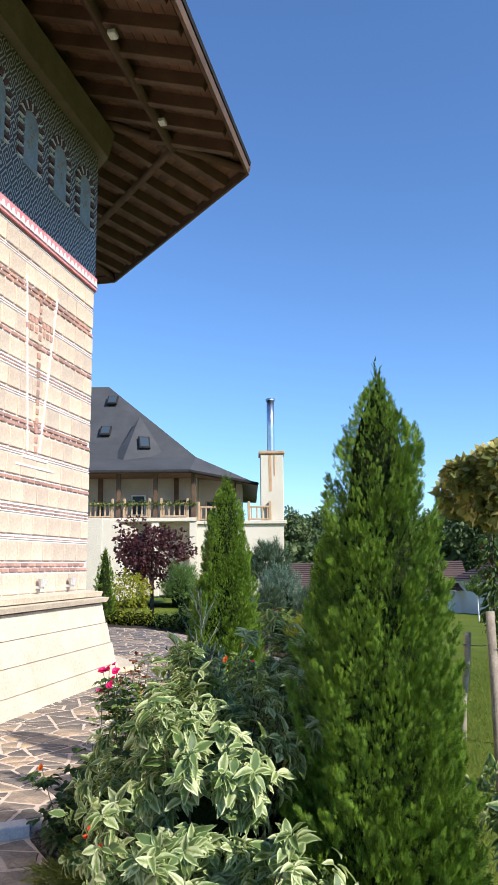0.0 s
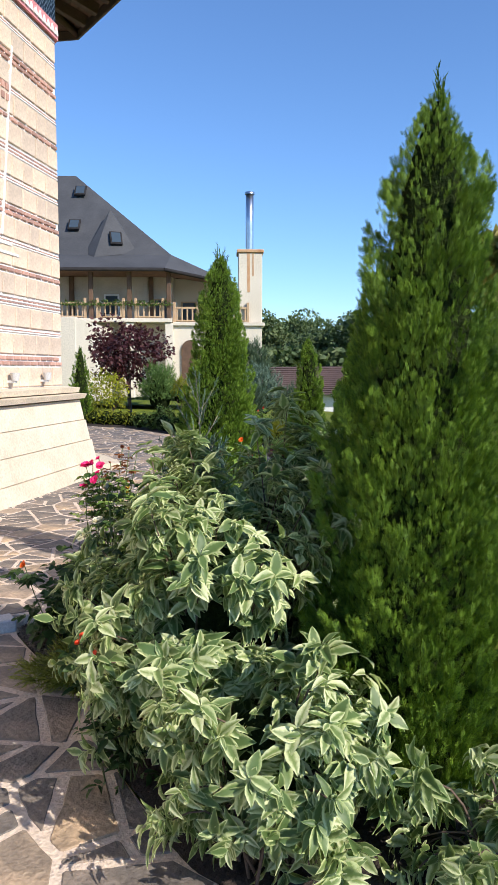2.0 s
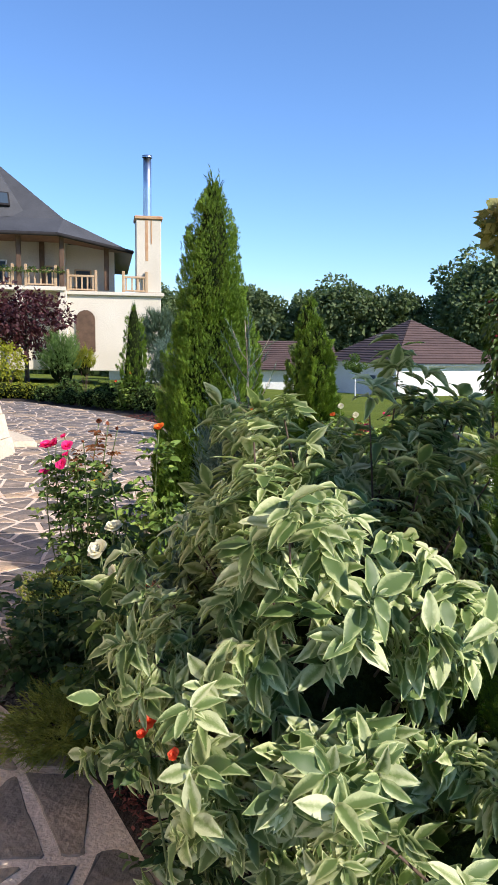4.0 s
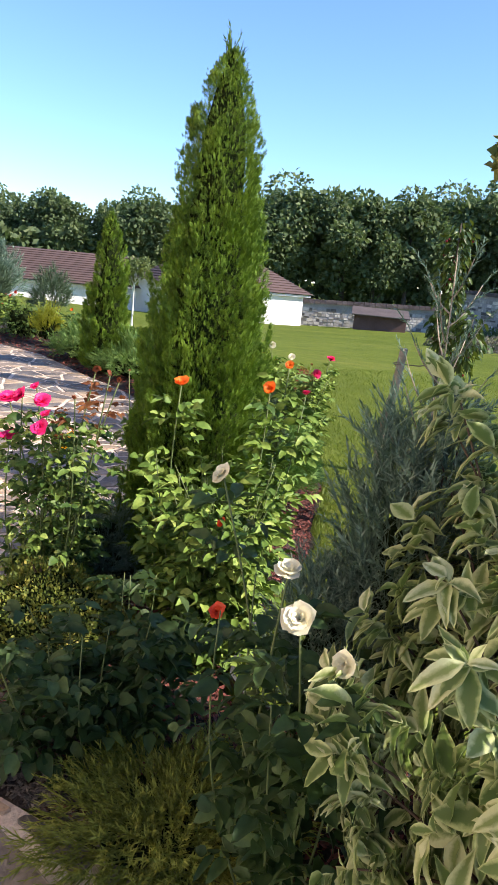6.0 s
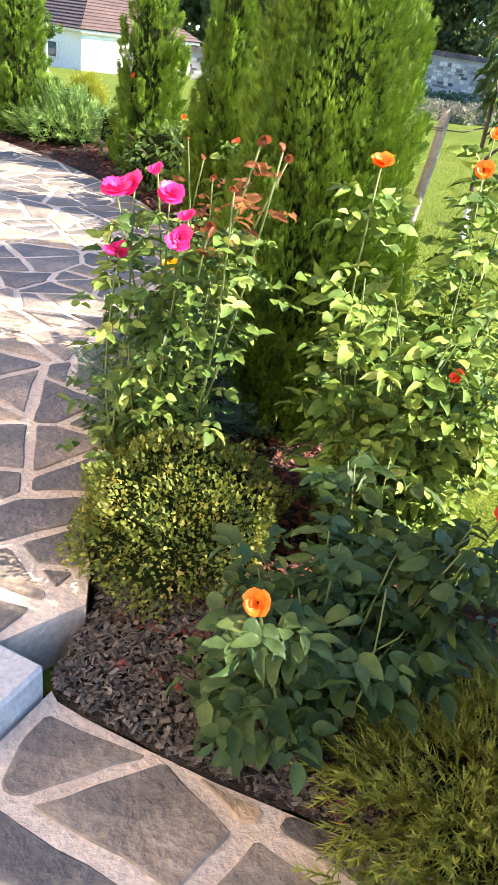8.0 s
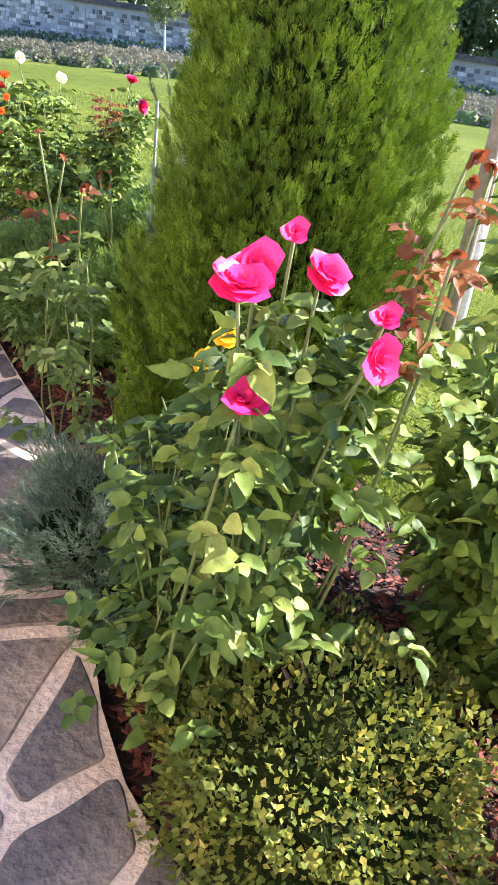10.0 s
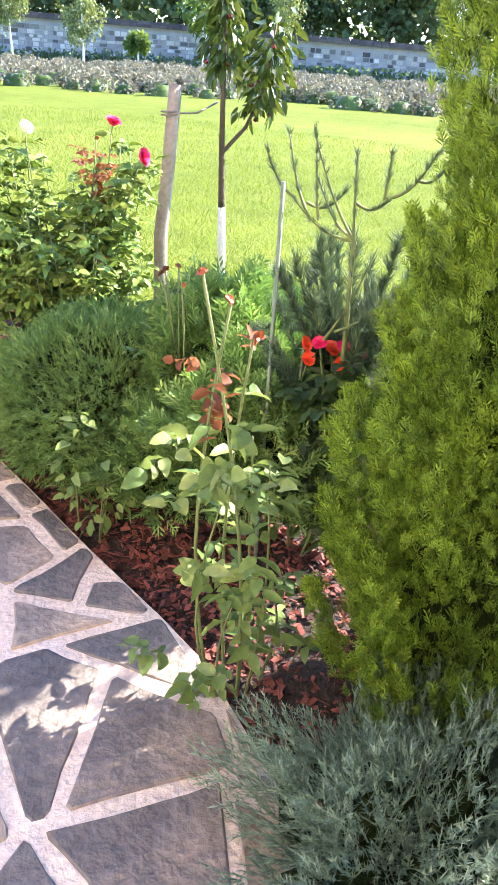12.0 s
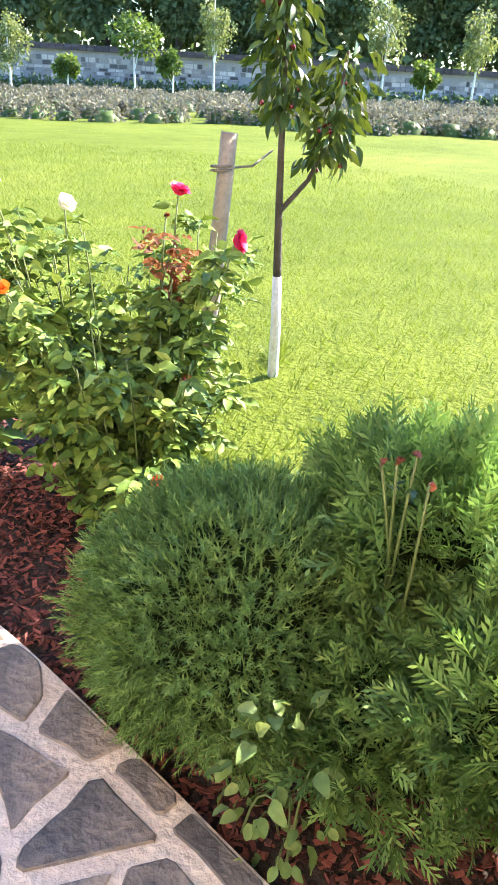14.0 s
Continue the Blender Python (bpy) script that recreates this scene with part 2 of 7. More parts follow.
M_GRASS = foliage("grass_blade", [(0.0, (0.066, 0.108, 0.014)), (0.5, (0.124, 0.172, 0.025)), (1.0, (0.22, 0.26, 0.05))], 0.32, 0.5, (0.35, 0.48, 0.04), 0.7)
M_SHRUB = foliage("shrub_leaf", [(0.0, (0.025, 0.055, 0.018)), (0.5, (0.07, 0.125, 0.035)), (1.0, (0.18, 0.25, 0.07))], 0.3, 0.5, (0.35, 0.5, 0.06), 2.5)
M_GOLD_SHRUB = foliage("gold_shrub_leaf", [(0.0, (0.13, 0.16, 0.02)), (0.5, (0.28, 0.31, 0.03)), (1.0, (0.5, 0.48, 0.06))], 0.35, 0.5, (0.6, 0.6, 0.04), 2.5)
M_STEM = surface("green_stem", [(0.3, (0.07, 0.11, 0.03)), (0.7, (0.15, 0.19, 0.06))], 20.0, 90.0, 0.6)
M_TWIG = surface("brown_twig", [(0.3, (0.07, 0.045, 0.03)), (0.7, (0.15, 0.10, 0.07))], 20.0, 90.0, 0.85)
M_TRUNK = surface("tree_bark", [(0.3, (0.045, 0.037, 0.03)), (0.7, (0.11, 0.09, 0.07))], 4.0, 30.0, 0.9, 0.8, 0.02)
M_BIRCH = surface("birch_bark", [(0.35, (0.28, 0.27, 0.25)), (0.5, (0.72, 0.71, 0.67))], 7.0, 50.0, 0.7)
M_LIME = surface("lime_wash", [(0.3, (0.70, 0.70, 0.68)), (0.7, (0.84, 0.84, 0.82))], 12.0, 70.0, 0.85)
M_STAKE = surface("weathered_stake", [(0.3, (0.20, 0.16, 0.12)), (0.7, (0.40, 0.34, 0.27))], 7.0, 60.0, 0.9, 0.6)
M_WIRE = surface("twine", [(0.3, (0.14, 0.12, 0.10)), (0.7, (0.2, 0.17, 0.14))], 20.0, 90.0, 0.8)
M_GREEN_POLE = surface("green_pole", [(0.3, (0.10, 0.15, 0.11)), (0.7, (0.16, 0.22, 0.16))], 10.0, 60.0, 0.5)
M_PINK = petal("pink_petal", (0.86, 0.012, 0.16), (0.95, 0.05, 0.30))
M_RED = petal("crimson_petal", (0.72, 0.01, 0.10), (0.86, 0.035, 0.18))
M_ORANGE = petal("orange_petal", (0.95, 0.14, 0.01), (0.98, 0.30, 0.03))
M_SCARLET = petal("scarlet_petal", (0.85, 0.06, 0.02), (0.92, 0.14, 0.05))
M_YELLOW = petal("yellow_petal", (0.93, 0.52, 0.01), (0.97, 0.72, 0.05))
M_WHITE = petal("white_petal", (0.74, 0.70, 0.48), (0.86, 0.83, 0.66))
M_DRY = petal("withered_petal", (0.20, 0.045, 0.022), (0.36, 0.11, 0.04))
M_CHERRY_FRUIT = surface("cherry_fruit", [(0.3, (0.10, 0.01, 0.015)), (0.7, (0.2, 0.02, 0.03))], 10.0, 60.0, 0.25)


# ---------------------------------------------------------------- mesh helpers
rng = np.random.default_rng(7)


def mesh_of(name, verts, faces, material, uv=None, smooth=False):
    """A mesh from arrays; faces all of one size."""
    verts, faces = np.asarray(verts, np.float32), np.asarray(faces, np.int32)
    me = bpy.data.meshes.new(name)
    n, k = faces.shape
    me.vertices.add(len(verts))
    me.vertices.foreach_set("co", verts.ravel())
    me.loops.add(n * k)
    me.loops.foreach_set("vertex_index", faces.ravel())
    me.polygons.add(n)
    me.polygons.foreach_set("loop_start", np.arange(0, n * k, k, dtype=np.int32))
    me.polygons.foreach_set("loop_total", np.full(n, k, np.int32))
    if smooth or k == 4:
        me.polygons.foreach_set("use_smooth", np.full(n, smooth, bool))
    me.update(calc_edges=True)
    if uv is not None:
        layer = me.uv_layers.new(name="UVMap")
        layer.data.foreach_set("uv", np.asarray(uv, np.float32)[faces.ravel()].ravel())
    me.materials.append(material)
    return me


def unit(v):
    v = np.asarray(v, float)
    return v / (np.linalg.norm(v, axis=-1, keepdims=True) + 1e-9)


def frames(pos, ahead, normal, size, width=None):
    """Matrices whose y runs along ahead and z near normal."""
    y = unit(ahead)
    z = np.asarray(normal, float) - (np.asarray(normal) * y).sum(-1, keepdims=True) * y
    z = unit(z)
    x = np.cross(y, z)
    size = np.broadcast_to(np.asarray(size, float), (len(y),))
    width = size if width is None else np.broadcast_to(np.asarray(width, float), (len(y),))
    m = np.zeros((len(y), 4, 4))
    m[:, :3, 0], m[:, :3, 1], m[:, :3, 2], m[:, :3, 3], m[:, 3, 3] = x * width[:, None], y * size[:, None], z * size[:, None], pos, 1
    return m


def scatter(name, base, mats, material, smooth=False):
    v, f, uv = base
    n, k = len(mats), len(v)
    co = np.einsum("nij,kj->nki", mats[:, :3, :3], v) + mats[:, None, :3, 3]
    faces = (f[None] + (np.arange(n) * k)[:, None, None]).reshape(-1, f.shape[1])
    return mesh_of(name, co.reshape(-1, 3), faces, material, np.tile(uv, (n, 1)) if uv is not None else None, smooth)


def leaf_base(width=0.5, fold=0.12, droop=0.15, wave=0.0, full=0.0):
    """A pointed leaf one unit long along y, folded along its midrib; u of its coordinates is the nearness to the rim."""
    ys = np.array([0.0, 0.14, 0.32, 0.52, 0.72, 0.88, 1.0])
    ws = np.array([0.03, 0.58 + full, 0.95 + full * 0.4, 0.97, 0.68 + full, 0.34 + full, 0.02]) * width / 2
    v, uv, f = [], [], []
    last = len(ys) - 1
    for i, (y, w) in enumerate(zip(ys, ws)):
        z = -droop * y * y
        flip = wave * math.sin(i * 2.1 + 0.6)
        v += [(-w, y, z + fold * w * 2 + flip), (0, y, z), (w, y + 0.01, z + fold * w * 2 - wave * math.sin(i * 2.4 + 0.2))]
        uv += [(1, y), (0.72 if i in (0, last) else 0.12, y), (1, y)]
    for i in range(last):
        a = i * 3
        f += [(a, a + 1, a + 4), (a, a + 4, a + 3), (a + 1, a + 2, a + 5), (a + 1, a + 5, a + 4)]
    return np.array(v), np.array(f), np.array(uv)


def small_leaf(width=0.55):
    v = np.array([(0, 0, 0), (-width / 2, 0.45, 0.06), (0, 0.5, 0), (width / 2, 0.45, 0.06), (0, 1, -0.08)])
    f = np.array([(0, 2, 1), (0, 3, 2), (1, 2, 4), (2, 3, 4)])
    return v, f, None


def tiny_leaf(width=0.7):
    v = np.array([(0, 0, 0), (-width / 2, 0.5, 0.08), (width / 2, 0.5, 0.08), (0, 1, -0.08)])
    return v, np.array([(0, 2, 1), (1, 2, 3)]), None


def fan_base(r):
    """A flat conifer spray: a short axis with scale-leaved branchlets on both sides."""
    v, f = [], []

    def blade(a, b, w):
        a, b = np.array(a), np.array(b)
        d = unit(b - a)
        s = np.array((-d[1], d[0], 0)) * w
        mid = a + (b - a) * 0.55
        i = len(v)
        v.extend([a, mid + s, b, mid - s])
        f.extend([(i, i + 1, i + 2), (i, i + 2, i + 3)])
    blade((0, 0, 0), (0, 1, 0.05), 0.045)
    for k in range(4):
        y = 0.12 + 0.20 * k
        for s in (-1, 1):
            ln = (0.5 - 0.07 * k) * r.uniform(0.75, 1.15)
            ang = radians(r.uniform(32, 48))
            tip = (s * ln * math.sin(ang), y + ln * math.cos(ang), r.uniform(-0.08, 0.08))
            blade((0, y, 0), tip, 0.042)
    return np.array(v), np.array(f), np.tile(np.array([(0.0, 0.0), (0.0, 0.6), (0.0, 1.0), (0.0, 0.6)]), (len(v) // 4, 1))


def feather_base(r, count=12, spread=0.3, w=0.03):
    """A feathery shoot: an axis with thin side shoots all round."""
    v, f = [], []
    for k in range(count):
        y = 0.08 + 0.85 * k / count
        ln = spread * (1.15 - 0.7 * k / count) * r.uniform(0.7, 1.2)
        a = r.uniform(0, 2 * math.pi)
        d = np.array((math.cos(a) * ln, ln * 1.1, math.sin(a) * ln))
        s = np.array((-math.sin(a), 0, math.cos(a))) * w
        p = np.array((0, y, 0))
        i = len(v)
        v.extend([p - s, p + s, p + d])
        f.append((i, i + 1, i + 2))
    i = len(v)
    v.extend([(-w, 0, 0), (w, 0, 0), (0, 1, 0), (0, 0, -w), (0, 0, w), (0, 1.0, 0)])
    f += [(i, i + 1, i + 2), (i + 3, i + 4, i + 5)]
    return np.array(v), np.array(f), None


def tuft_base(r, count=16, spread=0.5, w=0.018):
    v, f = [], []
    for k in range(count):
        a, t = r.uniform(0, 2 * math.pi), spread * math.sqrt(r.uniform(0.02, 1))
        d = np.array((math.cos(a) * t, 1 - 0.4 * t, math.sin(a) * t)) * r.uniform(0.7, 1.0)
        s = np.array((-math.sin(a), 0, math.cos(a))) * w
        i = len(v)
        v.extend([-s, s, d])
        f.append((i, i + 1, i + 2))
    return np.array(v), np.array(f), None


def tubes(name, lines, material, sides=6):
    """Tapered tubes along lines of (points, radius at foot, radius at tip), in one mesh."""
    v, f = [], []
    for pts, r0, r1 in lines:
        pts = np.asarray(pts, float)
        n = len(pts)
        tang = np.gradient(pts, axis=0)
        i0 = len(v)
        for k in range(n):
            t = unit(tang[k])
            ref = np.array((1.0, 0, 0)) if abs(t[0]) < 0.8 else np.array((0, 1.0, 0))
            a = unit(np.cross(t, ref))
            b = np.cross(t, a)
            r = r0 + (r1 - r0) * k / (n - 1)
            for s in range(sides):
                th = 2 * math.pi * s / sides
                v.append(pts[k] + r * (math.cos(th) * a + math.sin(th) * b))
        for k in range(n - 1):
            for s in range(sides):
                p, q = i0 + k * sides + s, i0 + k * sides + (s + 1) % sides
                f.append((p, q, q + sides, p + sides))
        end = i0 + (n - 1) * sides
        for s in range(0, sides - 2, 2):
            f.append((end, end + s + 1, end + s + 2, end + (s + 3) % sides))
    return mesh_of(name, v, f, material, None, True)


def thing(name, at=(0, 0, 0), label="", category="", group="", kind=""):
    ob = new(name)
    ob.empty_display_size = 0.1
    ob.location = at
    return tagged(ob, label, category, group, kind)


def part(name, data, parent, label="", m=None, kind=""):
    """One mesh object under a thing; data is a mesh or a bmesh with a material."""
    ob = new(name, data)
    ob.parent = parent
    if m is not None:
        ob.matrix_basis = m
    return tagged(ob, label, "", "", kind)


def mixed_mesh(name, verts, faces, material):
    me = bpy.data.meshes.new(name)
    me.from_pydata([tuple(v) for v in verts], [], faces)
    me.materials.append(material)
    return me


def bm_mesh(name, bm, material):
    me = bpy.data.meshes.new(name)
    bmesh.ops.recalc_face_normals(bm, faces=bm.faces)
    bm.to_mesh(me)
    bm.free()
    me.materials.append(material)
    return me


def box_mesh(name, size, material, bevel=0.01, centre=(0, 0, 0)):
    bm = bmesh.new()
    bmesh.ops.create_cube(bm, size=1.0)
    bmesh.ops.scale(bm, vec=size, verts=bm.verts)
    if bevel:
        bmesh.ops.bevel(bm, geom=bm.edges[:], offset=bevel, segments=1, affect="EDGES")
    bmesh.ops.translate(bm, vec=centre, verts=bm.verts)
    return bm_mesh(name, bm, material)


def prism(name, outline, z0, z1, material, bevel=0.0):
    """An upright prism over a flat outline."""
    bm = bmesh.new()
    low = [bm.verts.new((x, y, z0)) for x, y in outline]
    high = [bm.verts.new((x, y, z1)) for x, y in outline]
    n = len(outline)
    bm.faces.new(low[::-1])
    top = bm.faces.new(high)
    for i in range(n):
        bm.faces.new((low[i], low[(i + 1) % n], high[(i + 1) % n], high[i]))
    if bevel:
        bmesh.ops.bevel(bm, geom=list(top.edges), offset=bevel, segments=2, affect="EDGES")
    return bm_mesh(name, bm, material)


def arc(p0, p1, lift, n=7, side=(0, 0)):
    """A curved line from p0 to p1."""
    p0, p1 = np.asarray(p0, float), np.asarray(p1, float)
    t = np.linspace(0, 1, n)[:, None]
    pts = p0 + (p1 - p0) * t
    pts[:, 2] += lift * np.sin(t[:, 0] * math.pi)
    pts[:, 0] += side[0] * np.sin(t[:, 0] * math.pi)
    pts[:, 1] += side[1] * np.sin(t[:, 0] * math.pi)
    return pts


# ---------------------------------------------------------------- plan of the garden
EDGE = [(1.5, -6), (0.95, -1), (0.85, 1), (0.52, 2.3), (0.16, 2.85), (-0.36, 3.27), (-0.68, 3.9), (-0.83, 4.36), (-1.03, 4.66), (-1.23, 4.95), (-1.38, 5.21),
        (-1.38, 5.27), (-1.20, 5.44), (-1.13, 5.70), (-0.98, 5.88), (-0.72, 6.12), (-0.49, 6.33), (-0.31, 6.5), (-0.07, 6.87), (0.07, 7.07), (0.23, 7.31), (0.38, 7.54),
        (0.6, 8.2), (0.77, 8.93), (0.82, 9.6), (0.76, 10.6), (0.6, 11.6), (0.45, 13.1), (-0.82, 16.2), (-2.6, 18.9), (-6, 21.0), (-16, 22.5)]
LAWN = [(2.4, -6), (2.0, -1), (1.75, 1), (1.6, 2.3), (1.35, 3.4), (0.75, 3.9), (0.2, 4.35), (-0.15, 4.65), (-0.34, 4.86), (-0.46, 5.02), (-0.45, 5.2), (-0.3, 5.4), (-0.05, 5.65), (0.2, 5.9), (0.45, 6.15), (0.72, 6.6), (1.15, 7.2),
        (1.5, 8.3), (1.9, 9.6), (2.2, 11), (2.2, 12.5), (2.0, 14), (0.9, 17.5), (-1.2, 21), (-6, 24), (-16, 27)]


def at_y(line, y):
    return np.interp(y, [p[1] for p in line], [p[0] for p in line])


def smoothstep(a, b, x):
    t = np.clip((x - a) / (b - a), 0, 1)
    return t * t * (3 - 2 * t)


def ground_z(x, y):
    """The lawn: level by the beds, falling gently away towards the wall and more towards the low house."""
    x, y = np.asarray(x, float), np.asarray(y, float)
    near = -0.09 + 0.12 * smoothstep(-0.12, 0.05, x - at_y(LAWN, y))
    d = np.hypot(x, y - 6)
    az = np.degrees(np.arctan2(x, y - 6))
    slope = 0.022 + 0.026 * np.exp(-((az - 22) / 22.0) ** 2)
    return near - slope * np.clip(d - 9, 0, 75) + 0.02 * np.sin(x * 0.7) * np.sin(y * 0.55) * smoothstep(4, 12, d)


def grass_material():
    m, nt, b = mat("lawn", 0.9)
    b.inputs["Specular IOR Level"].default_value = 0.08
    broad, mid, fine = noise_of(nt, 0.22, 4.0), noise_of(nt, 2.2, 5.0), noise_of(nt, 38.0, 4.0)
    c = ramp(nt, broad, [(0.3, (0.095, 0.130, 0.018)), (0.55, (0.132, 0.168, 0.028)), (0.75, (0.180, 0.196, 0.044))])
    c = mix(nt, 0.6, c, ramp(nt, mid, [(0.3, (0.65, 0.72, 0.6)), (0.7, (1.25, 1.2, 1.1))]), "MULTIPLY")
    c = mix(nt, 0.6, c, ramp(nt, fine, [(0.3, (0.55, 0.6, 0.5)), (0.7, (1.35, 1.3, 1.2))]), "MULTIPLY")
    nt.links.new(c, b.inputs["Base Color"])
    bump(nt, b, fine, 0.9, 0.03)
    return m


M_LAWN = grass_material()
gx = np.unique(np.concatenate([np.linspace(-1200, -60, 12), np.linspace(-60, -8, 14), np.linspace(-8, 8, 130), np.linspace(8, 80, 60), np.linspace(80, 1200, 14)]))
gy = np.unique(np.concatenate([np.linspace(-1200, -60, 12), np.linspace(-60, -6, 14), np.linspace(-6, 22, 200), np.linspace(22, 90, 60), np.linspace(90, 1200, 14)]))
XX, YY = np.meshgrid(gx, gy)
ZZ = ground_z(XX, YY)
nx, ny = len(gx), len(gy)
idx = np.arange(nx * ny).reshape(ny, nx)
quads = np.stack([idx[:-1, :-1], idx[:-1, 1:], idx[1:, 1:], idx[1:, :-1]], -1).reshape(-1, 4)
tagged(new("ground", mesh_of("ground", np.stack([XX, YY, ZZ], -1).reshape(-1, 3), quads, M_LAWN, None, True)), "wide mown green lawn falling away from the garden", "lawn", "", "structure")

# planting bed: soil strip between the paving edge and the lawn
ys = np.arange(-6, 22.0, 0.06)
cols = 14
bv, bf = [], []
for i, y in enumerate(ys):
    a, b = at_y(EDGE, y), at_y(LAWN, y) + 0.03
    for j in range(cols):
        x = a + (b - a) * j / (cols - 1)
        bv.append((x, y, -0.003 + 0.05 * math.sin(math.pi * j / (cols - 1)) + 0.03 * noise.noise((x * 5, y * 5, 0))))
for i in range(len(ys) - 1):
    for j in range(cols - 1):
        p = i * cols + j
        bf.append((p, p + 1, p + cols + 1, p + cols))
bed = tagged(new("planting_bed", mesh_of("planting_bed", bv, bf, M_SOIL, None, True)), "curved planting bed of dark soil along the paving", "flower bed", "", "structure")


edging_y = np.arange(4.3, 5.62, 0.08)
edging = [(float(at_y(LAWN, y)) + 0.022, float(y)) for y in edging_y] + [(float(at_y(LAWN, y)) + 0.034, float(y)) for y in edging_y[::-1]]
tagged(new("lawn_edging", prism("lawn_edging", edging, -0.08, 0.05, surface("dark_edging", [(0.3, (0.05, 0.05, 0.052)), (0.7, (0.10, 0.10, 0.10))], 8.0, 60.0, 0.6))), "thin dark strip edging between bed and lawn", "edging", "", "structure")


def chip_base(l, w, t):
    v = np.array([(-l, -w, 0), (l, -w * 0.7, 0), (l * 0.9, w, 0), (-l * 0.8, w * 0.8, 0), (-l, -w, t), (l, -w * 0.7, t), (l * 0.9, w, t), (-l * 0.8, w * 0.8, t)], float)
    f = np.array([(4, 5, 6, 7), (0, 1, 5, 4), (1, 2, 6, 5), (2, 3, 7, 6), (3, 0, 4, 7)])
    return v, f, None


def chips(name, count, y0, y1, material, size, label, keep=None):
    r = np.random.default_rng(len(name) + count)
    y = r.uniform(y0, y1, count)
    a, b = at_y(EDGE, y), at_y(LAWN, y)
    u = r.uniform(0.01, 0.99, count)
    x = a + (b - a) * u
    if keep:
        k = keep(x, y)
        x, y, u = x[k], y[k], u[k]
    n = len(x)
    z = 0.002 + 0.05 * np.sin(math.pi * u) + r.uniform(0, 0.018, n)
    ang = r.uniform(0, 2 * math.pi, n)
    ahead = np.stack([np.cos(ang), np.sin(ang), r.normal(0, 0.3, n)], -1)
    norm = np.stack([r.normal(0, 0.5, n), r.normal(0, 0.5, n), np.ones(n)], -1)
    m = frames(np.stack([x, y, z], -1), ahead, norm, size * r.uniform(0.35, 1.5, n), size * r.uniform(0.25, 1.1, n))
    return tagged(new(name, scatter(name, chip_base(0.62, 1.0, 0.14), m, material)), label, "mulch", "", "stuff")


chips("bark_mulch", 30000, 4.0, 9.0, M_BARK_CHIP, 0.0098, "red-brown bark chips spread over the bed", lambda x, y: (x > at_y(EDGE, y) + 0.28 + 0.2 * np.sin(x * 40 + y * 31)) | (np.abs(y - 5.2) > 0.42))
chips("bark_mulch", 4000, 9.0, 16.0, M_BARK_CHIP, 0.02, "red-brown bark chips spread over the bed")
chips("pebble_mulch", 22000, 4.6, 5.7, M_PEBBLE, 0.0078, "grey pebbles mixed with bark at the bed's corner", lambda x, y: x < at_y(EDGE, y) + 0.42)


# ---------------------------------------------------------------- paving of irregular slabs
STEP_AT = (-1.38, 5.25)


def step_y(x):
    return STEP_AT[1] + 0.55 * (x - STEP_AT[0])


def clip(poly, px, py, nx_, ny_):
    """Keep the side of the line through (px, py) away from the normal."""
    out = []
    for i in range(len(poly)):
        a, b = poly[i], poly[(i + 1) % len(poly)]
        da, db = (a[0] - px) * nx_ + (a[1] - py) * ny_, (b[0] - px) * nx_ + (b[1] - py) * ny_
        if da <= 0:
            out.append(a)
        if (da < 0 < db) or (db < 0 < da):
            t = da / (da - db)
            out.append((a[0] + (b[0] - a[0]) * t, a[1] + (b[1] - a[1]) * t))
    return out


def poly_area(poly):
    return 0.5 * abs(sum(poly[k][0] * poly[(k + 1) % len(poly)][1] - poly[(k + 1) % len(poly)][0] * poly[k][1] for k in range(len(poly))))


def middle(poly):
    return sum(p[0] for p in poly) / len(poly), sum(p[1] for p in poly) / len(poly)


def break_up(poly, lo, hi, r):
    """A broken sheet of stone: cut across its long way, at a slant, until the pieces are small enough."""
    if len(poly) < 3 or poly_area(poly) < r.uniform(lo, hi):
        return [poly]
    a, b = max(itertools.combinations(poly, 2), key=lambda q: (q[0][0] - q[1][0]) ** 2 + (q[0][1] - q[1][1]) ** 2)
    t = math.atan2(b[1] - a[1], b[0] - a[0]) + radians(r.uniform(-15, 15))
    (cx, cy), n = middle(poly), (math.cos(t), math.sin(t))
    off = r.uniform(-0.2, 0.2) * math.hypot(b[0] - a[0], b[1] - a[1]) * 0.6
    cx, cy = cx + n[0] * off, cy + n[1] * off
    return break_up(clip(poly, cx, cy, n[0], n[1]), lo, hi, r) + break_up(clip(poly, cx, cy, -n[0], -n[1]), lo, hi, r)


def shrink(poly, g, r):
    """Every side moved inwards by half a joint of uneven width."""
    cx, cy = middle(poly)
    out = poly
    for k in range(len(poly)):
        a, b = poly[k], poly[(k + 1) % len(poly)]
        ln = math.hypot(b[0] - a[0], b[1] - a[1])
        if ln < 1e-5:
            continue
        nxx, nyy = (b[1] - a[1]) / ln, -(b[0] - a[0]) / ln
        if (cx - a[0]) * nxx + (cy - a[1]) * nyy > 0:
            nxx, nyy = -nxx, -nyy
        d = g * r.uniform(0.35, 0.7)
        turn = radians(r.uniform(-1.6, 1.6))
        nx2, ny2 = nxx * math.cos(turn) - nyy * math.sin(turn), nxx * math.sin(turn) + nyy * math.cos(turn)
        if len(out) >= 3:
            out = clip(out, (a[0] + b[0]) / 2 - nxx * d, (a[1] + b[1]) / 2 - nyy * d, nx2, ny2)
    return out


